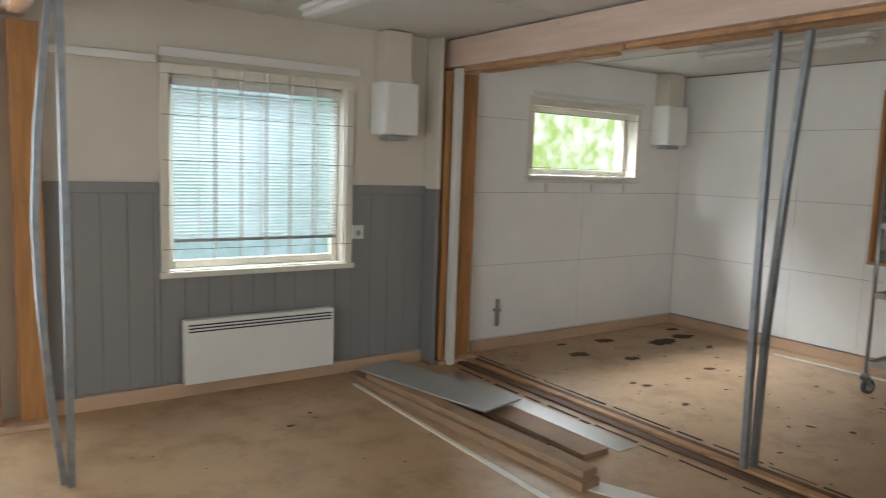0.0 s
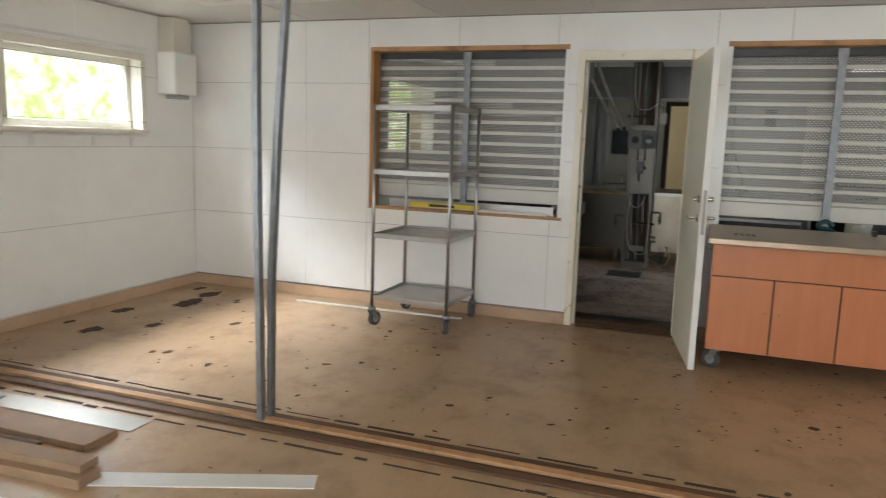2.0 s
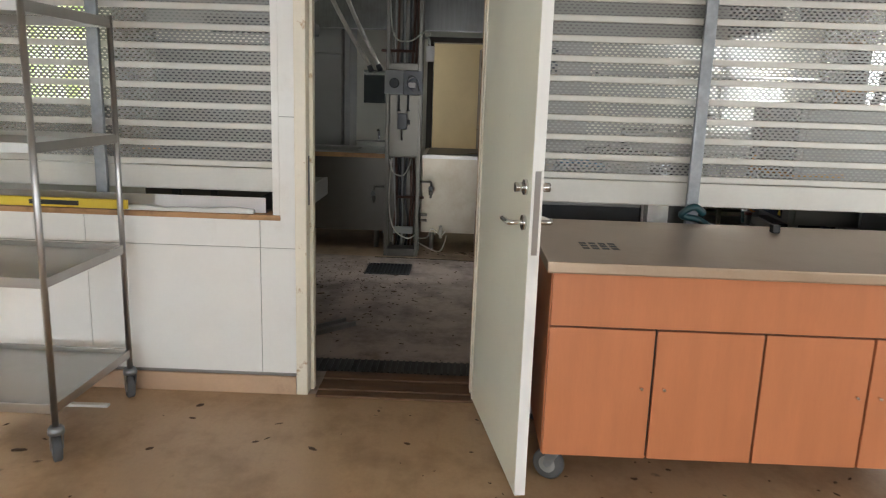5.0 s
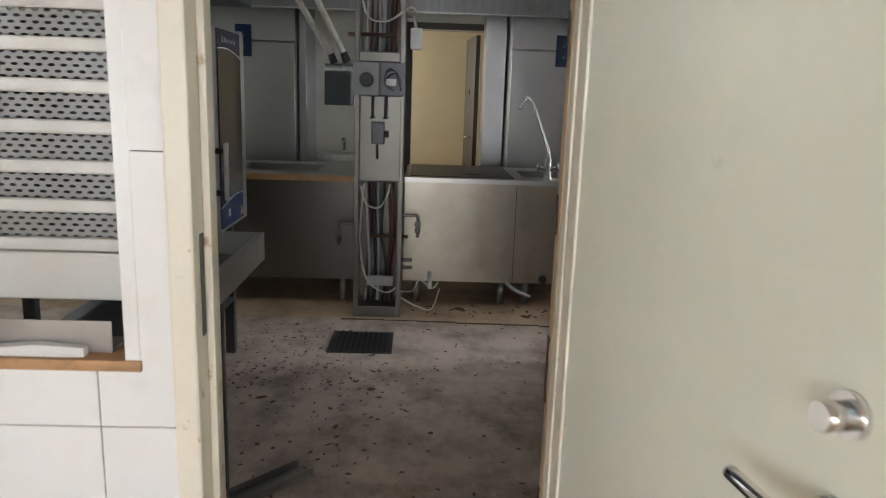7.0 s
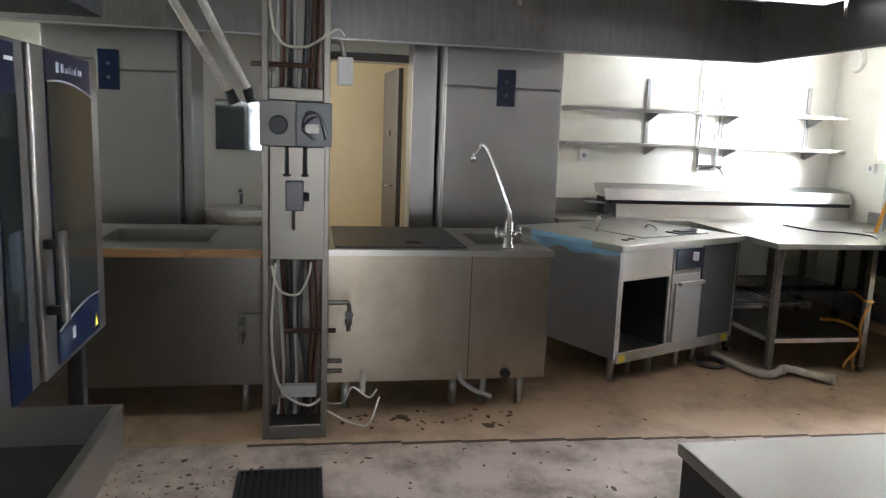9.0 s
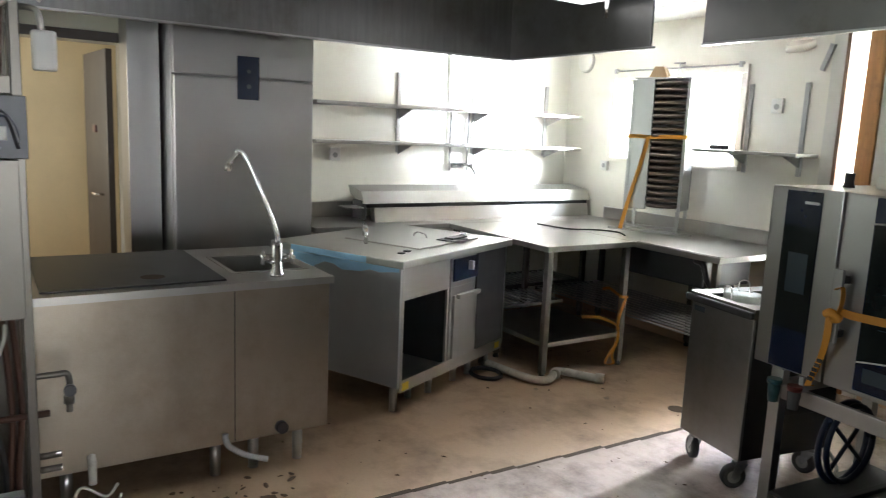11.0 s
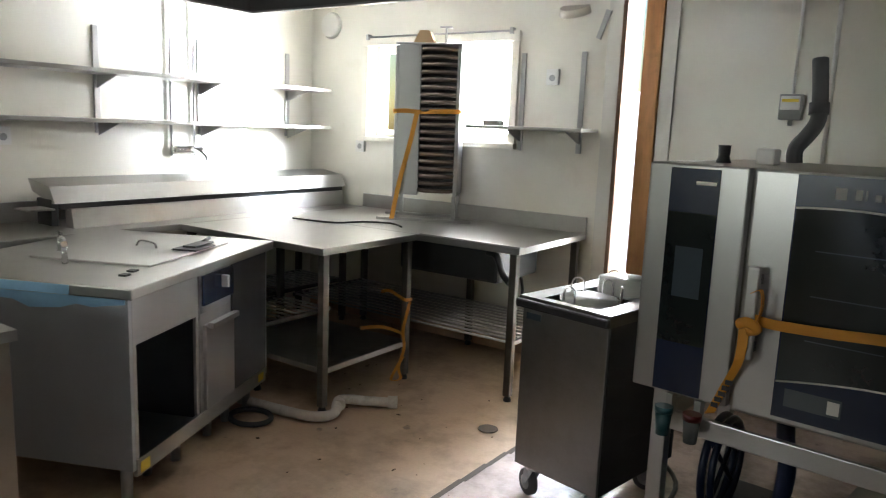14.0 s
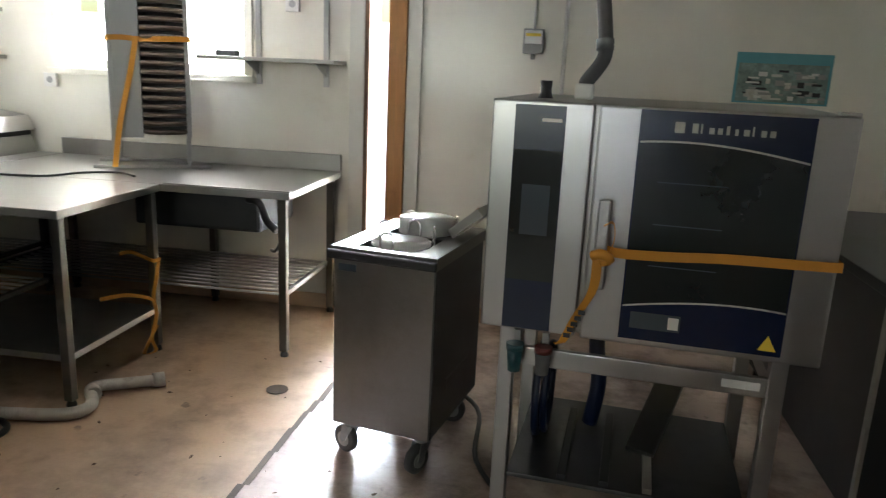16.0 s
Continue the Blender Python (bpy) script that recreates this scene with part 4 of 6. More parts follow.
for k, (x, y, r) in enumerate(((5.3, 4.78, 0.13), (4.85, 4.86, 0.07), (6.0, 4.2, 0.05), (6.25, 4.8, 0.09), (5.05, 4.25, 0.10), (4.75, 4.55, 0.13), (5.35, 3.75, 0.07), (4.55, 3.7, 0.06), (5.75, 4.5, 0.2), (6.1, 4.55, 0.16), (2.1, 4.2, 0.035), (4.45, 3.3, 0.05))):
    bm = B()
    random.seed(60 + k)
    vs = [bm.verts.new((x + r * q * math.cos(a), y + 0.6 * r * q * math.sin(a), 0.0008)) for a, q in ((2 * math.pi * j / 22, random.uniform(0.55, 1.0)) for j in range(22))]
    c = bm.verts.new((x, y, 0.0022))
    for j in range(22):
        bm.faces.new((vs[j], vs[(j + 1) % 22], c))
    solid("floor_patch", bm, STAIN, "dark glue patch on the linoleum", "stain", None, "floor stains")

# ---- structure: kitchen ----
KE, KS, KN, KT = 12.0, -3.385, 4.3, 2.46
KWIN, GAP = (10.20, 11.40, 1.39, 2.04), (9.33, 9.44, 0.0, 2.34)
XD = (0.40, 1.06, 0.0, 2.0)
structure("floor_kitchen", prism(B(), [(HE, KS - 0.24), (9.235, KS - 0.24), (9.67, KN), (HE, KN)], "z", -0.12, -0.0005), KFLOOR_GREY, "dirty greyish concrete floor with dark grime")
structure("floor_kitchen_back", prism(B(), [(9.235, KS - 0.24), (15.2, KS - 0.24), (15.2, KN), (9.67, KN)], "z", -0.12, -0.0005), KFLOOR, "tan kitchen floor with grime and debris")
wall("wall_kitchen_south", "y", KS - 0.22, KS, HE + 0.12, KE + 0.2, 0, KT, [KWIN, GAP], KWALL, "glossy off-white wall panels with a window")
wall("wall_kitchen_east", "x", KE, KE + 0.16, KS, KN, 0, KT, [XD], KWALL, "glossy off-white back wall with a doorway")
wall("wall_kitchen_north", "y", KN, KN + 0.2, HE + 0.12, 15.2, 0, KT, [(9.3, 10.9, 1.25, 2.15)], KWALL)
structure("backdrop_6", box(B(), 8.0, KN + 1.0, 0, 12.4, KN + 1.02, 3.2), FOLIAGE, "sunlit green foliage outside")
wall("wall_kitchen_west", "x", HE + 0.1205, HE + 0.128, KS, KN, 0, KT, [(HATCH1[0] - 0.06, HATCH1[1] + 0.06, 0.8, 2.4), (0.535, 1.459, 0, 2.131), (HATCH2[0] - 0.06, 0.46, 0.8, 2.4)], KWALL)
kc = B()
box(kc, HE + 0.12, KS - 0.22, KT, 15.2, KN + 0.2, KT + 0.1)
for k in range(6):
    box(kc, HE + 0.14, KS + 0.5 + 1.2 * k, KT - 0.006, KE - 0.01, KS + 0.53 + 1.2 * k, KT)
structure("ceiling_kitchen", kc, CEIL, "white kitchen ceiling boards")
window("window_3", *KWIN, KS, 0, -1, "kitchen window overexposed by low sun")
# corridor beyond the doorway
wall("wall_corridor_back", "x", 14.3, 14.4, -0.6, KN, 0, KT, [], LEDGER, "yellow corridor wall")
wall("wall_corridor_side", "y", -0.7, -0.6, KE + 0.16, 15.2, 0, KT, [], LEDGER)
structure("baseboard", box(B(), 14.285, -0.59, 0, 14.298, KN - 0.01, 0.09), PEACH, "corridor baseboard")
xf = tagged(new("door_frame_2"), "dark brown frame of the corridor doorway", "", "", "structure")
part("jamb", box(B(), KE - 0.03, 1.062, 0, KE + 0.19, 1.13, 2.06, 0.004), BROWN, xf)
part("jamb", box(B(), KE - 0.03, 0.33, 0, KE + 0.19, 0.398, 2.06, 0.004), BROWN, xf)
part("head", box(B(), KE - 0.03, 0.3985, 2.001, KE + 0.19, 1.0615, 2.06, 0.004), BROWN, xf)
cl = thing("corridor_door", pose(KE + 0.92, 0.47, 0.01, 0, 0, 184), "dark brown door standing open in the corridor doorway", "door")
part("panel", box(B(), 0, -0.04, 0, 0.72, 0, 1.97, 0.003), BROWN, cl)
part("door_handle", sweep(B(), bent([(0.55, -0.04, 1.0), (0.55, -0.085, 1.0), (0.5, -0.09, 1.0), (0.45, -0.09, 1.0)], 4), 0.009, 8), CHROME, cl, "chrome lever handle")
part("alarm_button", box(B(), 0.30, -0.052, 1.42, 0.40, -0.041, 1.47, 0.003), RED, cl, "red sign plate")
for k, (x, y, s) in enumerate(((13.4, 0.9, 0.11), (13.6, 0.7, 0.13), (13.2, 0.65, 0.08))):
    bm = B()
    bmesh.ops.create_icosphere(bm, subdivisions=2, radius=s)
    for v in bm.verts:
        v.co = Vector((v.co.x, v.co.y, v.co.z * 0.35)) * (1 + 0.3 * noise.noise(v.co * 14 + Vector((k, 0, 0))))
        v.co.z = max(v.co.z, -0.3 * s)
    solid("rubble_lump", bm, LEDGER, "pale yellow plaster rubble on the corridor floor", "rubble", Matrix.Translation((x, y, 0.3 * s)), "rubble")

# wood post and metal edge beside the gap in the wall
gp = tagged(new("gap_frame"), "raw timber and brown edge boards beside a gap in the wall", "", "", "structure")
part("stud", box(B(), 9.225, KS - 0.10, 0.0, 9.329, KS + 0.035, KT - 0.02, 0.005), TIMBER, gp)
part("edge_board", box(B(), 9.441, KS - 0.2, 0.0, 9.468, KS + 0.03, KT - 0.02, 0.003), DARKWOOD, gp)
part("metal_edge", box(B(), 9.472, KS + 0.001, 0.0, 9.56, KS + 0.012, KT - 0.02, 0.002), ALU, gp, "pale metal edge strip")
part("metal_edge", box(B(), 9.14, KS + 0.001, 0.0, 9.222, KS + 0.02, KT - 0.02, 0.002), ALU, gp, "pale metal edge strip")
structure("baseboard", box(B(), 9.57, KS + 0.001, 0, KE - 0.02, KS + 0.015, 0.09, 0.002), PEACH, "peach kitchen baseboard")
structure("baseboard", box(B(), HE + 0.14, KS + 0.001, 0, 9.13, KS + 0.015, 0.09, 0.002), PEACH, "peach kitchen baseboard")

# hood skirts under the ceiling
for bx, lab in (((11.03, -1.97, 2.04, 11.045, 4.0, KT - 0.001), "dark steel hood skirt along the kitchen"), ((9.77, -1.97, 2.04, 11.029, -1.955, KT - 0.001), "dark steel hood skirt across the kitchen"),
                ((6.9, -1.97, 2.03, 9.42, -1.955, KT - 0.001), "dark steel hood skirt near the window")):
    hd = thing("hood_skirt", Matrix.Translation((bx[0], bx[1], bx[2])), lab, "extractor hood", "hood skirts")
    part("sheet", box(B(), 0, 0, 0.012, bx[3] - bx[0], bx[4] - bx[1], bx[5] - bx[2]), HOODM, hd)
    part("fold", box(B(), -0.02, -0.008, 0, bx[3] - bx[0] + 0.002, bx[4] - bx[1] + 0.006, 0.0115, 0.002), STEEL, hd, "bright folded lower edge")


def hood_lamp(x, y, w, d, lit, label):
    z = 2.30
    l = thing("hood_lamp", Matrix.Translation((x, y, z)), label, "ceiling light")
    part("plate", box(B(), -w / 2, -d / 2, 0.012, w / 2, d / 2, 0.05, 0.006), STEEL, l)
    part("diffuser", box(B(), -w / 2 + 0.02, -d / 2 + 0.02, 0.0, w / 2 - 0.02, d / 2 - 0.02, 0.0115, 0.003), TUBE if lit else STEELX, l, "white lit diffuser" if lit else "dull steel underside")
    for e in (-1, 1):
        part("hanger", sweep(B(), [(e * w * 0.3, 0, 0.05), (e * w * 0.3, 0, KT - z - 0.007)], 0.008, 8), STEEL, l)
    part("grip", sweep(B(), [(0, -d / 2 + 0.05, -0.10), (0, -d / 2 + 0.05, -0.001)], 0.012, 8), CHROME, l)


hood_lamp(9.95, -1.36, 0.5, 0.95, True, "flat lit light panel hanging in the hood")
hood_lamp(10.3, 0.30, 0.3, 0.7, False, "unlit steel light fitting hanging in the hood")

# floor drain, channel and groove
gr = thing("floor_drain", Matrix.Translation((9.05, 1.27, 0)), "black cast floor drain grate", "drain grate")
for bx in ((-0.18, -0.18, 0.18, -0.165), (-0.18, 0.165, 0.18, 0.18), (-0.18, -0.1645, -0.165, 0.1645), (0.165, -0.1645, 0.18, 0.1645)):
    part("rim", box(B(), bx[0], bx[1], 0.0005, bx[2], bx[3], 0.008), DARKSTEEL, gr)
part("pit", box(B(), -0.164, -0.164, 0.0004, 0.164, 0.164, 0.0012), BLACK, gr)
for k in range(11):
    yy = -0.15 + 0.03 * k
    part("bar", box(B(), -0.164, yy - 0.006, 0.0015, 0.164, yy + 0.006, 0.007), DARKSTEEL, gr)
ch = thing("drain_channel", Matrix.Translation((6.88, 0.99, 0)), "dark slotted drain channel across the doorway", "drain grate")
part("pit", box(B(), -0.09, -0.5, 0.0004, 0.09, 0.55, 0.0012), BLACK, ch)
for k in range(30):
    yy = -0.48 + 0.034 * k
    part("bar", box(B(), -0.085, yy - 0.006, 0.0015, 0.085, yy + 0.006, 0.008), DARKSTEEL, ch)
bm = B()
random.seed(3)
yy = KS + 0.05
while yy < 1.2:
    ln = random.uniform(0.1, 0.3)
    xx = 9.30 + 0.055 * (yy + 2.36)
    box(bm, xx - random.uniform(0.008, 0.016), yy, 0.0004, xx + random.uniform(0.008, 0.016), yy + ln, 0.0016)
    yy += ln
solid("floor_seam", bm, STAIN, "dark open seam running across the kitchen floor", "floor seam")
solid("round_drain", sweep(B(), [(9.53, -2.176, 0.0005), (9.53, -2.176, 0.004)], 0.05, 24), STAIN, "small round floor drain cover", "drain")
sc2 = solid("bent_profile", prism(B(), [(-0.05, 0.0), (0.05, 0.0), (0.05, 0.03), (0.045, 0.03), (0.045, 0.005), (-0.045, 0.005), (-0.045, 0.03), (-0.05, 0.03)], "x", 0, 0.3), STEEL, "bent steel profile offcut on the floor", "metal offcut", pose(7.36, 1.57, 0.001, 0, 0, -43))

# ---- kitchen: supply tower ----
TX, TY0, TY1 = 9.555, 1.065, 1.367
tw = thing("supply_tower", Matrix.Translation((TX, TY0, 0)), "steel service tower with pipes, cables and switch boxes", "service tower")
TWD = TY1 - TY0
# tower steel is the copy with shade put into its colour
for y in (0.0, TWD - 0.03):
    for x in (0.0, 0.24):
        part("corner_post", box(B(), x, y, 0.0, x + 0.03, y + 0.03, KT - 0.01, 0.003), SHADEWORN, tw)
part("base", box(B(), -0.004, 0.031, 0.0, 0.27, TWD - 0.031, 0.07, 0.003), SHADEWORN, tw)
part("back_plate", box(B(), 0.262, 0.031, 0.075, 0.268, TWD - 0.031, KT - 0.02), SHADEWORN, tw)
part("crossbar", box(B(), -0.002, 0.031, 1.600, 0.03, TWD - 0.031, 1.655, 0.003), SHADEWORN, tw, "bright crossbar with two labels")
part("panel", box(B(), -0.012, 0.02, 0.88, -0.001, TWD - 0.035, 1.396, 0.003), SHADEWORN, tw, "flat steel cover plate")
sb = part("switch_box", box(B(), -0.07, 0.15, 1.400, -0.002, TWD + 0.005, 1.595, 0.006), GREYPL, tw, "grey main switch box")
part("rotary_switch", sweep(B(), [(-0.07, 0.225, 1.491), (-0.085, 0.225, 1.491), (-0.10, 0.225, 1.491)], [0.042, 0.042, 0.036], 20), BLACK, sb, "black rotary switch")
ob_ = part("open_box", box(B(), -0.03, -0.008, 1.400, -0.002, 0.148, 1.595, 0.003), DARKSTEEL, tw, "opened wiring box")
for k in range(3):
    part("wire", sweep(B(), bent([(-0.035, 0.02, 1.433 + 0.02 * k), (-0.07, 0.05, 1.533), (-0.06, 0.10, 1.549 - 0.02 * k), (-0.07, 0.12, 1.475), (-0.05, 0.07, 1.433)], 6), 0.005, 8), (BLACK, GREYPL, BLUEP)[k], ob_)
part("connector_block", box(B(), -0.05, 0.05, 1.458, -0.031, 0.11, 1.500), PLASTIC, ob_)
jb = part("junction_box", box(B(), -0.06, 0.115, 1.110, -0.013, 0.195, 1.245, 0.006), DARKSTEEL, tw, "dark grey junction box")
part("knob", sweep(B(), [(-0.04, 0.115, 1.173), (-0.04, 0.09, 1.173)], 0.02, 12), BLACK, jb)
for yy in (0.11, 0.19):
    part("cable_gland", sweep(B(), bent([(-0.02, yy, 1.396), (-0.03, yy, 1.331), (-0.02, yy, 1.288), (-0.012, yy, 1.271)], 4), [0.010] * 12 + [0.020], 10), BLACK, tw)
part("cable_gland", sweep(B(), bent([(-0.03, 0.16, 1.110), (-0.035, 0.16, 1.065), (-0.012, 0.16, 1.021)], 4), 0.008, 8), BROWN, tw)
random.seed(7)
for k, (y, mat, r) in enumerate(((0.06, COPPER, 0.011), (0.09, COPPER, 0.011), (0.12, BLACK, 0.012), (0.155, GREYPL, 0.009), (0.185, BLACK, 0.013), (0.215, COPPER, 0.010), (0.235, GREYPL, 0.008))):
    part("pipe" if mat is COPPER else "cable", sweep(B(), bent([(0.12, y, 1.665), (0.11 + random.uniform(-0.03, 0.03), y + random.uniform(-0.02, 0.02), 2.053), (0.12, y, 2.44)], 6), r, 8), mat, tw)
    part("pipe" if mat is COPPER else "cable", sweep(B(), bent([(0.10, y, 0.86), (0.09 + random.uniform(-0.04, 0.04), y + random.uniform(-0.02, 0.02), 0.55), (0.1, y + random.uniform(-0.03, 0.03), 0.3), (0.12, y, 0.08)], 6), r, 8), mat, tw)
part("cable", sweep(B(), bent([(-0.005, 0.26, 0.85), (-0.03, 0.22, 0.74), (-0.03, 0.14, 0.72), (0.0, 0.09, 0.80), (0.02, 0.08, 0.86)], 8), 0.006, 8), PVC, tw, "pale looped cable")
part("cable", sweep(B(), bent([(0.0, 0.24, 0.86), (0.0, 0.26, 0.5), (0.02, 0.22, 0.25), (0.02, 0.1, 0.16), (0.02, 0.02, 0.2)], 8), 0.0065, 8), PVC, tw, "pale hanging cable")
part("cable", sweep(B(), bent([(0.0, 0.28, 2.44), (0.0, 0.25, 1.915), (0.01, 0.12, 1.835), (0.0, -0.02, 1.915), (0.02, -0.06, 1.892)], 8), 0.0065, 8), PVC, tw, "pale hanging cable")
for z, y0, y1 in ((0.52, -0.04, 0.20), (1.759, 0.06, 0.35)):
    part("cross_pipe", sweep(B(), [(0.06, y0, z), (0.06, y1, z)], 0.012, 10), COPPER, tw)


def tap_valve(y, z, s):
    v = part("valve", sweep(B(), bent([(0.05, y, z), (0.05, y + s * 0.06, z), (0.05, y + s * 0.10, z - 0.01), (0.05, y + s * 0.10, z - 0.12), (0.05, y + s * 0.10, z - 0.14)], 5), 0.011, 10), SHADEWORN, tw, "dull metal tap valve")
    part("wheel", sweep(B(), [(0.02, y + s * 0.10, z - 0.05), (0.0, y + s * 0.10, z - 0.05)], 0.02, 12), DARKSTEEL, v)
    part("nut", sweep(B(), [(0.05, y + s * 0.10, z - 0.08), (0.05, y + s * 0.10, z - 0.11)], 0.018, 8), SHADEWORN, v)


tap_valve(TWD, 0.60, 1)
tap_valve(0.0, 0.66, -1)
for z in (0.32, 0.37):
    part("stub_pipe", sweep(B(), [(0.05, 0.02, z), (0.05, -0.07, z)], 0.012, 10), SHADEWORN, tw)
part("bracket_lamp", box(B(), -0.03, -0.10, 1.676, 0.02, -0.03, 1.800, 0.01), PLASTIC, tw, "small white wall socket box")
part("lamp_arm", sweep(B(), bent([(0.0, -0.06, 1.800), (0.0, -0.05, 1.857), (0.02, -0.02, 1.869), (0.03, 0.0, 1.869)], 4), 0.01, 8), STEELX, tw)
part("socket_strip", box(B(), 0.02, 0.05, 0.20, 0.06, 0.22, 0.26, 0.004), GREYPL, tw)
for k, pts in enumerate((((0.05, 0.0, 0.16), (0.0, -0.08, 0.18), (-0.02, -0.12, 0.26), (0.0, -0.2, 0.2), (0.0, -0.24, 0.24)), ((0.05, 0.0, 0.12), (0.0, -0.1, 0.08), (0.0, -0.2, 0.06), (0.0, -0.25, 0.2)))):
    part("cable", sweep(B(), bent(pts, 6), 0.0055, 8), PVC, tw, "loose white cable")

# hoses hanging from the hood
for k, (a, b) in enumerate((((8.92, 1.86, 2.38), (9.22, 1.47, 1.62)), ((8.94, 1.74, 2.42), (9.22, 1.40, 1.63)))):
    h = thing("hanging_hose", Matrix.Identity(4), "pale water hose hanging from above with a black nozzle", "hose", "hoses")
    m = (Vector(a) + Vector(b)) / 2 + Vector((0, 0, -0.04))
    part("hose", sweep(B(), bent([(a[0], a[1], KT - 0.01), a, m, b], 6), 0.017, 10), PVC, h)
    part("nozzle", sweep(B(), [b, Vector(b) + Vector((0.01, -0.02, -0.05))], [0.02, 0.024], 10), BLACK, h)

# ---- kitchen: long counter ----


def steel_counter(y0, y1, label, sink, wood):
    c = thing("steel_counter", Matrix.Translation((9.87, y0, 0)), label, "counter", "steel counters")
    ln = y1 - y0
    # sink counter front gets lit tan steel, the other its shade-darkened copy
    part("front_panel", box(B(), 0.0, 0.0, 0.165, 0.02, ln, 0.843, 0.002), COUNTERSTEEL if sink else SHADEWORN, c)
    part("side_panel", box(B(), 0.0205, 0.0, 0.165, 0.86, 0.018, 0.843, 0.002), SHADEWORN, c)
    part("back_panel", box(B(), 0.84, 0.019, 0.165, 0.86, ln, 0.843, 0.002), SHADEWORN, c)
    part("bottom", box(B(), 0.0205, 0.019, 0.165, 0.839, ln, 0.175), SHADEWORN, c)
    if sink:
        part("panel_joint", box(B(), -0.0008, 0.43, 0.17, -0.0001, 0.434, 0.841), BLACK, c)
    bm = B()
    for q in cells(-0.015, 0.875, -0.015, ln, [(0.20, 0.60, 0.05, 0.37)] if sink else [(0.2, 0.65, 0.3, 0.85)]):
        box(bm, q[0], q[2], 0.8435, q[1], q[3], 0.875)
    part("worktop", bm, STEELX, c, "brushed steel worktop")
    s0, s1, s2, s3 = (0.20, 0.60, 0.05, 0.37) if sink else (0.2, 0.65, 0.3, 0.85)
    bas = part("basin", box(B(), s0, s2, 0.695, s1, s3, 0.699), STEELX, c)
    for bx in ((s0, s2, s0 + 0.004, s3), (s1 - 0.004, s2, s1, s3), (s0 + 0.0045, s2, s1 - 0.0045, s2 + 0.004), (s0 + 0.0045, s3 - 0.004, s1 - 0.0045, s3)):
        part("basin_wall", box(B(), bx[0], bx[1], 0.6995, bx[2], bx[3], 0.8745), STEELX, bas)
    for bx in ((s0 - 0.02, s2 - 0.02, s1 + 0.02, s2), (s0 - 0.02, s3, s1 + 0.02, s3 + 0.02), (s0 - 0.02, s2 + 0.0005, s0, s3 - 0.0005), (s1, s2 + 0.0005, s1 + 0.02, s3 - 0.0005)):
        part("basin_rim", box(B(), bx[0], bx[1], 0.8752, bx[2], bx[3], 0.88, 0.002), STEELX, bas)
    if wood:
        part("edge_strip", box(B(), -0.03, 0.0, 0.833, -0.0155, ln, 0.873, 0.003), TIMBER_Y, c, "scorched wooden edge strip")
    for yy in ((0.12, 0.33, 0.50, ln - 0.1) if sink else (0.1, ln - 0.2)):
        part("foot", sweep(B(), [(0.07, yy, 0.0), (0.07, yy, 0.165)], [0.022, 0.024], 12), STEEL, c)
        part("foot", sweep(B(), [(0.78, yy, 0.0), (0.78, yy, 0.165)], [0.022, 0.024], 12), STEEL, c)
    return c


lc = steel_counter(-0.125, 1.06, "long stainless counter with a sink and griddle plate", True, False)
part("griddle_plate", box(B(), 0.05, 0.45, 0.8755, 0.84, 1.15, 0.883, 0.003), DARKSTEEL, lc, "dull grey griddle plate")
part("stain", sweep(B(), [(0.2, 0.72, 0.8832), (0.2, 0.72, 0.8836)], 0.05, 16), STAIN, lc)
part("drain_outlet", sweep(B(), [(0.0, 0.225, 0.20), (-0.03, 0.225, 0.20)], [0.028, 0.026], 14), BLACK, lc, "black drain outlet")
part("drain_pipe", sweep(B(), bent([(-0.02, 0.48, 0.22), (-0.03, 0.47, 0.17), (-0.05, 0.40, 0.12), (-0.07, 0.31, 0.09)], 6), 0.013, 10), GREYPL, lc)
part("drain_pipe", sweep(B(), bent([(0.0, 1.0, 0.22), (-0.03, 1.0, 0.20), (-0.03, 1.0, 0.12)], 5), 0.016, 10), PVC, lc)
steel_counter(1.375, 3.6, "long stainless counter with a scorched wooden edge", False, True)
tap = thing("kitchen_tap", Matrix.Translation((9.947, 0.095, 0.8755)), "tall chrome kitchen tap with two cross handles", "tap")
part("base", sweep(B(), [(0, 0, 0), (0, 0, 0.01), (0, 0, 0.02), (0, 0, 0.14), (0, 0, 0.15)], [0.032, 0.032, 0.022, 0.022, 0.016], 16), CHROME, tap)
part("spout", sweep(B(), bent([(0, 0, 0.15), (0.0, 0.005, 0.2), (0.02, 0.07, 0.38), (0.04, 0.13, 0.52), (0.045, 0.16, 0.545), (0.05, 0.165, 0.53), (0.05, 0.2, 0.49)], 6), 0.0115, 12), CHROME, tap)
part("spout_tip", sweep(B(), [(0.05, 0.2, 0.49), (0.05, 0.201, 0.46)], 0.015, 12), CHROME, tap)
for s in (-1, 1):
    hnd = part("tap_handle", sweep(B(), [(0, s * 0.02, 0.07), (0, s * 0.06, 0.085)], 0.015, 12), CHROME, tap)
    part("cross", sweep(B(), [(-0.03, s * 0.065, 0.087), (0.03, s * 0.065, 0.087)], 0.009, 8), CHROME, hnd)
    part("cross", sweep(B(), [(0, s * 0.065, 0.057), (0, s * 0.065, 0.117)], 0.009, 8), CHROME, hnd)

# ---- kitchen: tall refrigerators ----


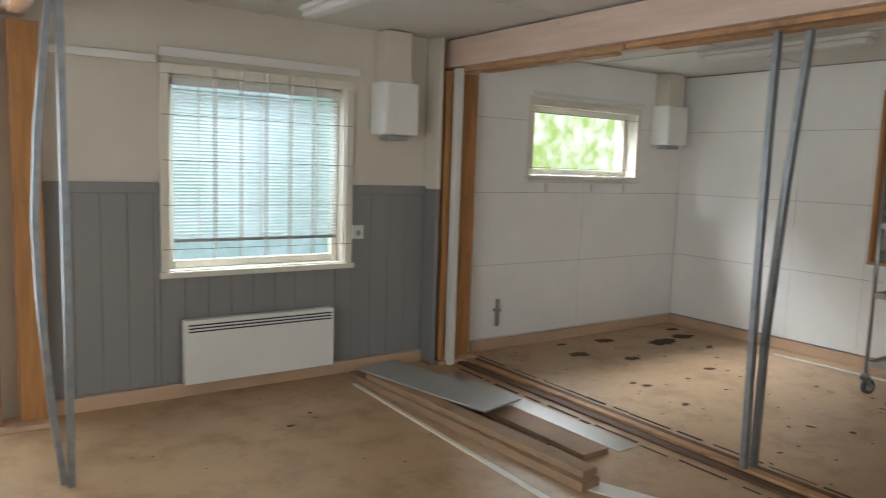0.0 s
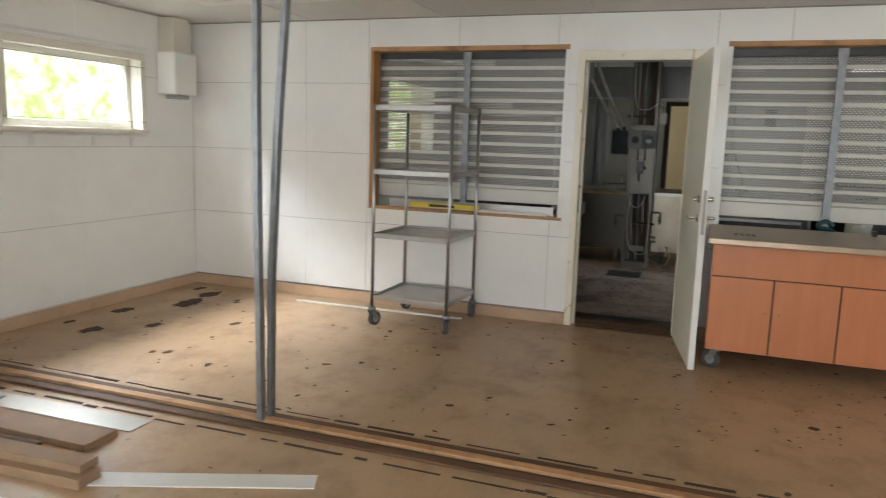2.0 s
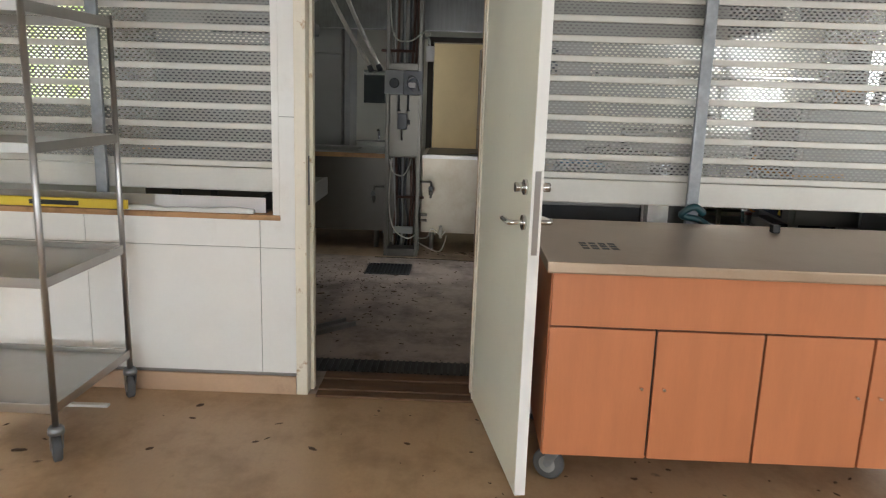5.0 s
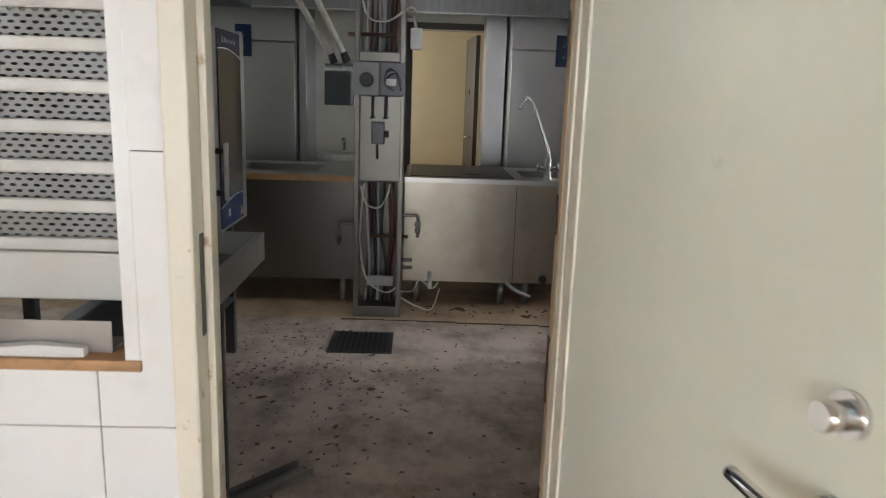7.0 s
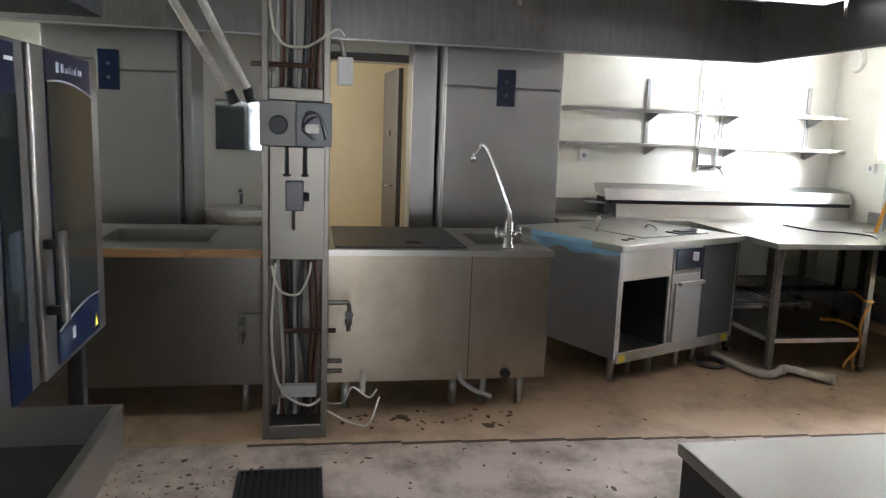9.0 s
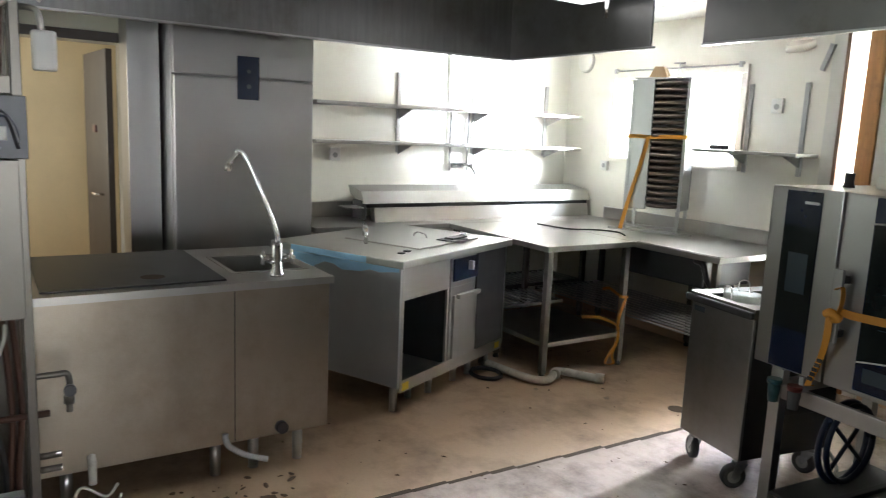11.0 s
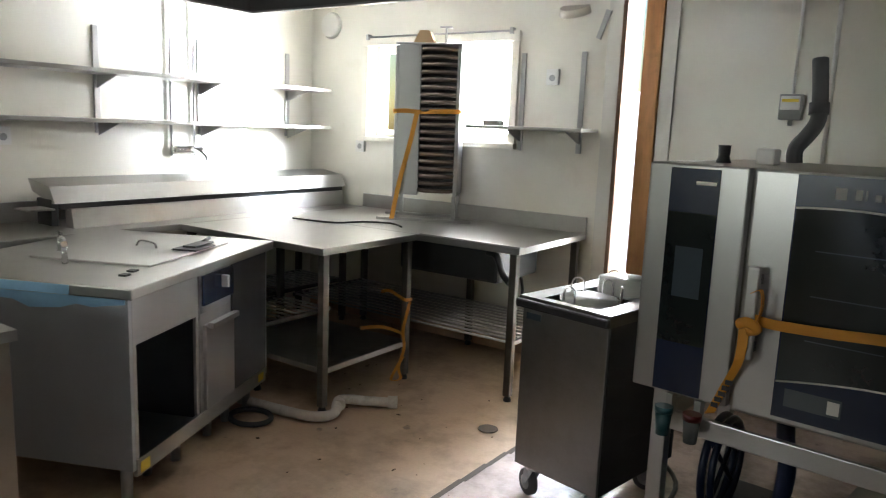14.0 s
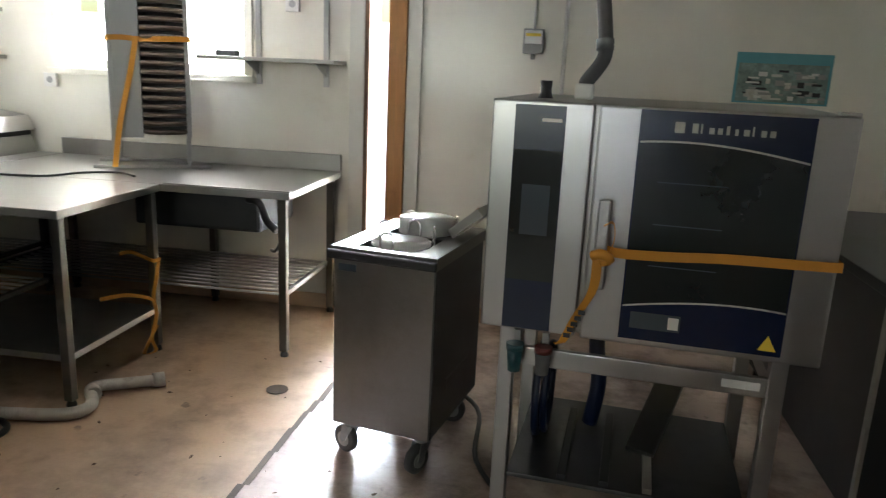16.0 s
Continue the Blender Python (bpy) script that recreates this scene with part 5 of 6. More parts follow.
def fridge(y0, w, z1, label):
    f = thing("tall_refrigerator", Matrix.Translation((11.40, y0, 0)), label, "refrigerator", "tall refrigerators")
    part("body", box(B(), 0.062, 0.0, 0.12, 0.598, w, z1, 0.004), STEEL, f)
    part("door", box(B(), 0.0, 0.004, 0.14, 0.06, w - 0.004, 1.805, 0.008), STEEL, f)
    part("top_panel", box(B(), 0.004, 0.004, 1.815, 0.06, w - 0.004, z1, 0.005), STEEL, f)
    d = part("display", box(B(), -0.014, 0.365, 1.68, 0.0035, 0.50, 1.94, 0.004), NAVY, f, "dark blue control display")
    part("button", sweep(B(), [(-0.0145, 0.432, 1.76), (-0.018, 0.432, 1.76)], 0.014, 12), SCREEN, d)
    part("button", sweep(B(), [(-0.0145, 0.432, 1.85), (-0.017, 0.432, 1.85)], 0.012, 12), SCREEN, d)
    for yy in (0.06, w - 0.06):
        part("foot", sweep(B(), [(0.1, yy, 0.0), (0.1, yy, 0.12)], 0.02, 10), STEEL, f)
        part("foot", sweep(B(), [(0.55, yy, 0.0), (0.55, yy, 0.12)], 0.02, 10), STEEL, f)
    return f


fridge(-0.665, 0.875, 2.12, "tall stainless refrigerator with a blue display panel")
fridge(2.035, 0.85, 2.12, "tall stainless refrigerator in the dark corner")
structure("pillar", box(B(), 11.70, 0.225, 0, KE - 0.032, 0.41, KT - 0.02, 0.004), STEEL, "steel clad pillar beside the doorway")
structure("partition_edge", box(B(), 11.45, 1.955, 0, KE - 0.001, 2.015, KT - 0.02, 0.004), STEEL, "steel clad partition end")
# wash place
mi = thing("wall_mirror", Matrix.Translation((KE - 0.001, 1.57, 1.29)), "plain wall mirror above the wash basin", "mirror")
part("glass", box(B(), -0.008, -0.16, 0, -0.001, 0.30, 0.375), MIRROR, mi)
wb = thing("wash_basin", Matrix.Translation((KE - 0.002, 1.68, 0.86)), "white ceramic wash basin on the wall", "wash basin")
bm = B()
bmesh.ops.create_uvsphere(bm, u_segments=20, v_segments=10, radius=1.0)
for v in bm.verts:
    v.co = Vector((-0.19 + 0.19 * v.co.x, 0.26 * v.co.y, min(0.0, 0.15 * v.co.z) if v.co.z > -0.9 else -0.14))
part("bowl", bm, PORCELAIN, wb)
part("tap", sweep(B(), bent([(-0.06, 0, 0.0), (-0.06, 0, 0.10), (-0.08, 0, 0.13), (-0.15, 0, 0.12)], 4), 0.016, 10), CHROME, wb)

# ---- kitchen: oven on its stand beside the doorway ----


def combi_oven(m, w, dep, z0, z1, label, bright):
    """Front along local x, depth along local y."""
    o = thing("combi_oven", m, label, "oven", "combi ovens")
    # without bright, the body colour is darkened to stand for shade
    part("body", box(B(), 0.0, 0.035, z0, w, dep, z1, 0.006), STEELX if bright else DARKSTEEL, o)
    k = w / 1.0
    cp = part("control_panel", box(B(), 0.0, 0.0, z0, 0.30 * k, 0.034, z1, 0.006), STEEL, o)
    part("fascia", box(B(), 0.07 * k, -0.0035, z0 + 0.006, 0.22 * k, -0.0003, z1 - 0.012), NAVY, cp, "navy control fascia")
    part("fascia_glass", box(B(), 0.072 * k, -0.0052, z0 + 0.16, 0.218 * k, -0.0038, z1 - 0.14), GLASSDARK, cp, "black glass control field")
    part("screen", box(B(), 0.105 * k, -0.0062, z0 + 0.30, 0.19 * k, -0.0055, z0 + 0.45), SCREEN, cp, "dead touch screen")
    part("label", box(B(), 0.15 * k, -0.0044, z1 - 0.058, 0.21 * k, -0.0038, z1 - 0.048), PLASTIC, cp)
    d = part("door", box(B(), 0.315 * k, -0.01, z0, w, 0.034, z1, 0.008), STEEL, o)
    fr = part("door_fascia", box(B(), 0.43 * k, -0.0135, z0 + 0.02, w - 0.11 * k, -0.0103, z1 - 0.008), NAVY, d, "navy door fascia")
    bm = B()
    gx0, gx1, g0, g1 = 0.435 * k, w - 0.115 * k, z0 + 0.145, z1 - 0.135
    n = 14
    up = [(gx0 + (gx1 - gx0) * j / n, g1 + 0.045 * math.sin(math.pi * (0.06 + 0.6 * (1 - j / n)))) for j in range(n + 1)]
    lo = [(gx1 - (gx1 - gx0) * j / n, g0 - 0.04 + 0.05 * math.sin(math.pi * (0.1 + 0.55 * (1 - j / n)))) for j in range(n + 1)]
    prism(bm, up + lo, "y", -0.0165, -0.0138)
    part("window_glass", bm, GLASSDARK, d, "dark curved oven glass")
    for line in (up, lo):
        part("glass_edge", sweep(B(), [(u, -0.0175, v) for u, v in line], 0.003, 6), ALU, d, "pale curved edge line")
    for j in range(3):
        part("rack_line", box(B(), gx0 + 0.06, -0.0169, g0 + 0.1 + 0.12 * j, gx1 - 0.2, -0.0166, g0 + 0.103 + 0.12 * j), SCREEN, d)
    for j, (hh, ww) in enumerate(((0.026, 0.016), (0.026, 0.005), (0.017, 0.014), (0.017, 0.013), (0.024, 0.009), (0.017, 0.009), (0.017, 0.015), (0.026, 0.005), (0.017, 0.014), (0.017, 0.015))):
        part("brand_mark", box(B(), (0.572 + 0.0225 * j) * k, -0.0148, z1 - 0.064, (0.572 + 0.0225 * j + ww) * k, -0.0138, z1 - 0.064 + hh), GREYPL, d, "pale grey maker mark")
    part("brand_mark", box(B(), 0.525 * k, -0.0148, z1 - 0.066, 0.552 * k, -0.0138, z1 - 0.036), GREYPL, d, "pale grey square mark")
    part("sticker", box(B(), 0.46 * k, -0.0148, z0 + 0.055, 0.605 * k, -0.0138, z0 + 0.105, 0.0), SCREEN, d, "small sticker")
    part("sticker", box(B(), 0.57 * k, -0.0155, z0 + 0.062, 0.60 * k, -0.0149, z0 + 0.098), PLASTIC, d)
    bm = B()
    prism(bm, [(w - 0.175 * k, z0 + 0.035), (w - 0.125 * k, z0 + 0.035), (w - 0.15 * k, z0 + 0.08)], "y", -0.0148, -0.0138)
    part("warning_sign", bm, YELLOW, d, "yellow warning triangle")
    hz = z0 + 0.17
    for zz in (hz + 0.02, hz + 0.21):
        part("handle_mount", box(B(), 0.345 * k, -0.05, zz, 0.37 * k, -0.0105, zz + 0.025), BLACK, d)
    part("door_handle", box(B(), 0.338 * k, -0.068, hz, 0.376 * k, -0.0505, hz + 0.26, 0.006), STEEL, d, "ribbed aluminium door handle")
    part("hinge", box(B(), w - 0.06, -0.006, z1 + 0.0005, w - 0.005, 0.03, z1 + 0.012, 0.003), STEEL, o)
    return o


OZ0, OZ1 = 0.73, 1.42
OM = pose(8.525, -1.325, 0, 0, 0, 174.5) @ Matrix.Diagonal((0.955, 0.90, 0.985, 1))
ov = combi_oven(OM, 1.0, 0.90, OZ0, OZ1, "large stainless combi oven with dark glass door", True)
part("chimney_cap", sweep(B(), [(0.12, 0.3, OZ1), (0.12, 0.3, OZ1 + 0.02), (0.12, 0.3, OZ1 + 0.055)], [0.025, 0.018, 0.02], 12), BLACK, ov, "black vent cap")
part("vent_box", box(B(), 0.21, 0.33, OZ1 + 0.0005, 0.27, 0.40, OZ1 + 0.05, 0.008), PLASTIC, ov, "white vent cover")
part("exhaust_pipe", sweep(B(), bent([(0.215, 0.78, OZ1), (0.215, 0.78, OZ1 + 0.05), (0.25, 0.785, OZ1 + 0.10), (0.275, 0.79, OZ1 + 0.15), (0.272, 0.80, OZ1 + 0.22), (0.25, 0.83, OZ1 + 0.36)], 6), 0.028, 14), RUBBER, ov, "grey plastic exhaust pipe with an elbow")
part("pipe_collar", sweep(B(), [(0.274, 0.795, OZ1 + 0.17), (0.271, 0.80, OZ1 + 0.21)], 0.034, 14), RUBBER, ov)
st = thing("oven_stand", OM, "stainless oven stand with a low shelf", "oven stand")
for xx in (0.06, 0.88):
    for yy in (0.04, 0.70):
        part("leg", box(B(), xx, yy, 0.0, xx + 0.05, yy + 0.05, 0.728, 0.004), STEEL, st)
part("rail", box(B(), 0.111, 0.045, 0.60, 0.879, 0.07, 0.66, 0.003), STEEL, st)
part("rail", box(B(), 0.111, 0.72, 0.60, 0.879, 0.745, 0.66, 0.003), STEEL, st)
for xx in (0.065, 0.885):
    part("rail", box(B(), xx, 0.091, 0.60, xx + 0.03, 0.699, 0.66, 0.003), STEEL, st)
# shade below the oven is put into the shelf's dark colour
part("low_shelf", box(B(), 0.111, 0.05, 0.20, 0.879, 0.74, 0.215, 0.003), DARKSTEEL, st, "low shelf coloured dark for the shade under the oven")
# two of the rails are black for the same shade
for k in range(3):
    part("tray_rail", box(B(), 0.28 + 0.14 * k, 0.06, 0.2155, 0.31 + 0.14 * k, 0.62, 0.235, 0.003), STEELX if k == 2 else BLACK, st)
part("name_plate", box(B(), 0.75, 0.0435, 0.62, 0.86, 0.0447, 0.645), PLASTIC, st)
for xx, mat, lab in ((0.12, TEAL, "teal capped cup"), (0.21, RED, "red capped cup")):
    c = thing("filter_cup", OM @ Matrix.Translation((xx, 0.035 - 0.05, 0.60)), "clear plastic filter cup with a " + lab.split()[0] + " cap", "cup")
    part("cup", sweep(B(), [(0, 0, 0), (0, 0, 0.07)], [0.020, 0.026], 16), RUBBER if mat is RED else TEAL, c)
    part("cap", sweep(B(), [(0, 0, 0.0705), (0, 0, 0.09)], 0.029, 16), mat, c)
    part("hook", box(B(), -0.01, 0.035, 0.06, 0.01, 0.075, 0.12), GREYPL, c)
bw = thing("blue_hose_reel", OM @ Matrix.Translation((0.17, 0.42, 0.216)), "coiled dark blue hose standing under the oven", "hose")
part("coil", sweep(B(), [(0.0, 0.17 * math.cos(a), 0.17 + 0.17 * math.sin(a)) for a in [2 * math.pi * j / 28 for j in range(29)]], 0.014, 8), BLUEP, bw)
part("coil", sweep(B(), [(0.03, 0.16 * math.cos(a), 0.175 + 0.16 * math.sin(a)) for a in [2 * math.pi * j / 28 for j in range(29)]], 0.013, 8), BLUEP, bw)
part("spoke", sweep(B(), [(0.015, 0.14, 0.06), (0.015, -0.14, 0.29)], 0.009, 8), BLUEP, bw)
part("spoke", sweep(B(), [(0.02, -0.12, 0.06), (0.02, 0.12, 0.29)], 0.009, 8), BLUEP, bw)
solid("drain_hose", sweep(B(), bent([(0.36, 0.5, 0.73), (0.36, 0.5, 0.55), (0.38, 0.5, 0.4), (0.36, 0.52, 0.23)], 5), 0.03, 12), BLUEP, "dark blue drain hose below the oven", "hose", OM)
solid("steel_chute", prism(B(), [(0.0, 0.0), (0.10, 0.0), (0.10, 0.02), (0.0, 0.02)], "y", 0, 0.42), STEELX, "steel chute leaning under the oven", "metal offcut", OM @ pose(0.50, 0.30, 0.245, 25, 0, -18))


def strap(pts, width, axis=(0, 0, 1)):
    """A flat webbing strap along a line of points, as wide as given along the axis."""
    pts = bent(pts, 6)
    bm = B()
    ax = Vector(axis).normalized() * width / 2
    rings = []
    for i, p in enumerate(pts):
        d = (pts[min(i + 1, len(pts) - 1)] - pts[max(i - 1, 0)]).normalized()
        nrm = d.cross(ax).normalized() * 0.0012
        rings.append([bm.verts.new(p + ax + nrm), bm.verts.new(p - ax + nrm), bm.verts.new(p - ax - nrm), bm.verts.new(p + ax - nrm)])
    for a, b in zip(rings, rings[1:]):
        for k in range(4):
            bm.faces.new((a[k], a[(k + 1) % 4], b[(k + 1) % 4], b[k]))
    bm.faces.new(rings[0])
    bm.faces.new(rings[-1])
    bmesh.ops.recalc_face_normals(bm, faces=bm.faces)
    return bm


sp = thing("lashing_strap", OM, "orange lashing strap with black print tied round the oven handle", "strap")
part("webbing", strap([(0.375, -0.072, 1.02), (0.42, -0.05, 1.01), (0.55, -0.03, 1.01), (0.70, -0.03, 1.02), (0.85, -0.024, 1.022), (0.995, -0.02, 1.025), (1.006, 0.02, 1.025), (1.006, 0.3, 1.03)], 0.028), STRAP, sp)
part("webbing", strap([(0.35, -0.074, 1.0), (0.345, -0.07, 0.9), (0.30, -0.03, 0.80), (0.265, -0.02, 0.715), (0.25, 0.02, 0.70)], 0.03, (1, 0, 0.35)), STRAP, sp)
part("webbing", strap([(0.372, -0.074, 0.985), (0.392, -0.078, 1.05), (0.385, -0.074, 1.10), (0.36, -0.072, 1.09)], 0.026, (0, 1, 0)), STRAP, sp)
part("knot", sweep(B(), bent([(0.335, -0.075, 1.0), (0.36, -0.085, 1.01), (0.385, -0.075, 0.995), (0.36, -0.07, 0.985)], 5), 0.015, 8), STRAP, sp)
for k in range(4):
    part("print_bar", box(B(), 0.885 + 0.026 * k, -0.0245 + 0.0008 * k, 1.013, 0.903 + 0.026 * k, -0.0232, 1.035), BLACK, sp, "black print")
for k in range(5):
    t = k / 5
    part("print_bar", box(B(), 0.268 + 0.05 * t, -0.036 - 0.02 * t, 0.735 + 0.10 * t, 0.288 + 0.05 * t, -0.032 - 0.02 * t, 0.748 + 0.10 * t), BLACK, sp, "black print")

# second oven and trough by the dark wall
M2 = pose(8.03, 1.89, 0, 0, 0, 0)
combi_oven(M2, 0.90, 0.8, 0.745, 1.685, "stainless combi oven with navy trim, body darkened for the corner's shade", False)
# stand in dark steel too: the corner's shade is in the colour
s2 = thing("oven_stand", M2, "steel oven stand coloured dark for the corner's shade", "oven stand")
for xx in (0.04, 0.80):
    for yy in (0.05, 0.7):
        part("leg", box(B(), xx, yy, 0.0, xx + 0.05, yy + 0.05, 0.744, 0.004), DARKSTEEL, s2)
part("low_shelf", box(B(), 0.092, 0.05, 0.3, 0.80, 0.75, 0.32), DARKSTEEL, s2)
tg = thing("steel_trough", Matrix.Translation((6.72, 1.56, 0)), "stainless drip trough on a stand before the oven", "trough")
part("front_lip", box(B(), 0.0, -0.02, 0.78, 1.04, -0.0, 0.885, 0.004), STEELX, tg)
# trough floor coloured dark for the shade inside it
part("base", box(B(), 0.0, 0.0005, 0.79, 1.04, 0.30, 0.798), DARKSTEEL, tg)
part("end_plate", box(B(), 1.0405, -0.02, 0.78, 1.045, 0.30, 0.885), STEELX, tg)
for xx in (0.3, 0.72):
    for yy in (0.06, 0.2):
        part("leg", box(B(), xx, yy, 0.0, xx + 0.03, yy + 0.03, 0.7895), DARKSTEEL, tg)
part("low_shelf", box(B(), 0.31, 0.091, 0.25, 0.74, 0.19, 0.262), BLUEP, tg, "blue tinted low shelf")
sd = thing("oven_duct", Matrix.Translation((8.0, 1.86, 1.90)), "sloping steel exhaust duct above the oven", "duct")
# duct takes the darker hood steel so that it looks shaded
part("duct", prism(B(), [(0.0, 0.0), (0.9, 0.25), (0.9, 0.5), (0.0, 0.5)], "y", -0.15, 0.7), HOODM, sd)
part("filter", box(B(), -0.02, -0.16, -0.14, 0.35, 0.5, -0.06, 0.01), DARKSTEEL, sd, "ribbed filter box")

# low cabinet behind the doorway
lcb = thing("steel_cabinet", Matrix.Translation((7.19, -0.25, 0)), "low dark steel cabinet with a pale steel top", "cabinet")
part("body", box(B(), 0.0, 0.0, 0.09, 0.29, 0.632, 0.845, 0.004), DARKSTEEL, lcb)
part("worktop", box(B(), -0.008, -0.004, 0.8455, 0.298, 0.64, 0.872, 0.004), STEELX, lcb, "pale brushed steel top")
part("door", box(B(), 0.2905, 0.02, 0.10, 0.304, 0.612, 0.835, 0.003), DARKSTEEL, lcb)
for xx in (0.04, 0.25):
    for yy in (0.05, 0.58):
        part("foot", sweep(B(), [(xx, yy, 0.0), (xx, yy, 0.09)], [0.016, 0.02], 10), STEEL, lcb)

# ---- kitchen: cabinet with griddle top ----
CM = pose(10.115, -0.645, 0, 0, 0, -66.0)
cb = thing("griddle_cabinet", CM, "stainless cooking cabinet with an open bay, standing askew", "cooking cabinet")
CW, CD = 1.20, 0.98
part("left_panel", box(B(), 0.02, 0.03, 0.16, 0.04, CD - 0.02, 0.821), DULLSTEEL, cb)
part("right_panel", box(B(), CW - 0.04, 0.03, 0.16, CW - 0.02, CD - 0.02, 0.821), STEEL, cb)
part("back_panel", box(B(), 0.041, CD - 0.04, 0.16, CW - 0.041, CD - 0.02, 0.821), STEEL, cb)
part("floor_panel", box(B(), 0.041, 0.03, 0.16, CW - 0.041, CD - 0.041, 0.18), STEEL, cb)
part("worktop", box(B(), 0.0, 0.0, 0.8215, CW, CD, 0.865, 0.006), STEELX, cb, "scratched steel worktop")
random.seed(17)
film = [(0.04, 0.833)] + [(0.04 + 0.79 * k / 12, 0.80 - 0.07 * (k / 12) * random.uniform(0.2, 1.6)) for k in range(13)] + [(0.803, 0.833)]
part("protective_film", prism(B(), film, "x", 0.0165, 0.0195), FILM, cb, "half peeled blue protective film")
part("protective_film", box(B(), -0.0015, 0.25, 0.825, -0.0003, 0.813, 0.861), FILM, cb, "half peeled blue protective film")
part("upper_front", box(B(), 0.041, 0.03, 0.64, 0.50, 0.045, 0.821, 0.002), STEEL, cb)
part("bay_frame", box(B(), 0.041, 0.03, 0.18, 0.062, 0.045, 0.64, 0.002), STEELX, cb)
part("bay_frame", box(B(), 0.48, 0.03, 0.2, 0.50, 0.045, 0.6395, 0.002), STEELX, cb)
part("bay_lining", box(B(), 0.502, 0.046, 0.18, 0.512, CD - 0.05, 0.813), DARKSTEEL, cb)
part("plinth", box(B(), 0.041, 0.026, 0.13, CW - 0.041, 0.044, 0.199, 0.003), STEELX, cb)
part("warning_label", box(B(), 0.06, 0.0245, 0.138, 0.12, 0.0257, 0.182), YELLOW, cb, "yellow warning label")
part("warning_label", box(B(), CW - 0.13, 0.0245, 0.145, CW - 0.07, 0.0257, 0.185), YELLOW, cb, "yellow warning label")
co = part("control_fascia", box(B(), 0.53, 0.018, 0.675, 0.80, 0.03, 0.808, 0.003), NAVY, cb, "navy control panel")
part("control_knob", box(B(), 0.68, -0.015, 0.73, 0.70, 0.0178, 0.785, 0.004), ALU, co, "pale control knob")
part("fascia_frame", box(B(), 0.512, 0.031, 0.64, 0.793, 0.045, 0.821, 0.002), STEEL, cb)
cd = part("door", box(B(), 0.535, 0.012, 0.205, 0.79, 0.03, 0.59, 0.004), STEEL, cb)
part("door_handle", box(B(), 0.545, -0.018, 0.575, 0.785, 0.0115, 0.60, 0.004), STEELX, cd, "folded steel grip")
part("door_surround", box(B(), 0.513, 0.031, 0.2, 0.793, 0.044, 0.6395, 0.002), STEEL, cb)
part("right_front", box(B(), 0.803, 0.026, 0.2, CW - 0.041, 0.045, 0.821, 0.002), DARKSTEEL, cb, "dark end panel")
for xx, yy in ((0.08, 0.10), (0.08, 0.72), (0.30, 0.16), (0.45, 0.12), (0.72, 0.12), (0.893, 0.12), (1.08, 0.10), (1.08, 0.72)):
    part("foot", sweep(B(), [(xx, yy, 0.0), (xx, yy, 0.16)], [0.02, 0.024], 12), STEEL, cb)
part("lid", box(B(), 0.36, 0.16, 0.8655, 1.02, 0.72, 0.875, 0.004), STEELX, cb, "flat steel lid")
part("lid_grip", sweep(B(), bent([(0.72, 0.36, 0.875), (0.72, 0.37, 0.898), (0.74, 0.45, 0.903), (0.75, 0.48, 0.875)], 5), 0.005, 8), STEEL, cb)
part("handle_bar", sweep(B(), [(0.30, 0.50, 0.948), (0.52, 0.70, 0.948)], 0.012, 12), CHROME, cb, "polished bar handle")
for a, b in ((0.31, 0.51), (0.51, 0.69)):
    part("handle_post", sweep(B(), [(a, b, 0.865), (a, b, 0.945)], 0.012, 10), CHROME, cb)
for a, b in ((0.17, 0.14), (0.25, 0.16)):
    part("hinge_block", box(B(), a, b, 0.8655, a + 0.035, b + 0.03, 0.873), BLACK, cb)
spt = thing("black_spatula", CM @ Matrix.Translation((0.80, 0.22, 0.8755)), "black spatula lying on the griddle lid", "spatula")
part("blade", box(B(), -0.10, -0.07, 0.0, 0.08, 0.05, 0.008, 0.003), BLACK, spt)
part("grip", sweep(B(), [(0.08, 0.0, 0.012), (0.2, 0.03, 0.016)], 0.009, 8), BLACK, spt)
part("blade", box(B(), -0.06, -0.045, 0.0082, 0.11, 0.02, 0.018, 0.003), BLACK, spt)

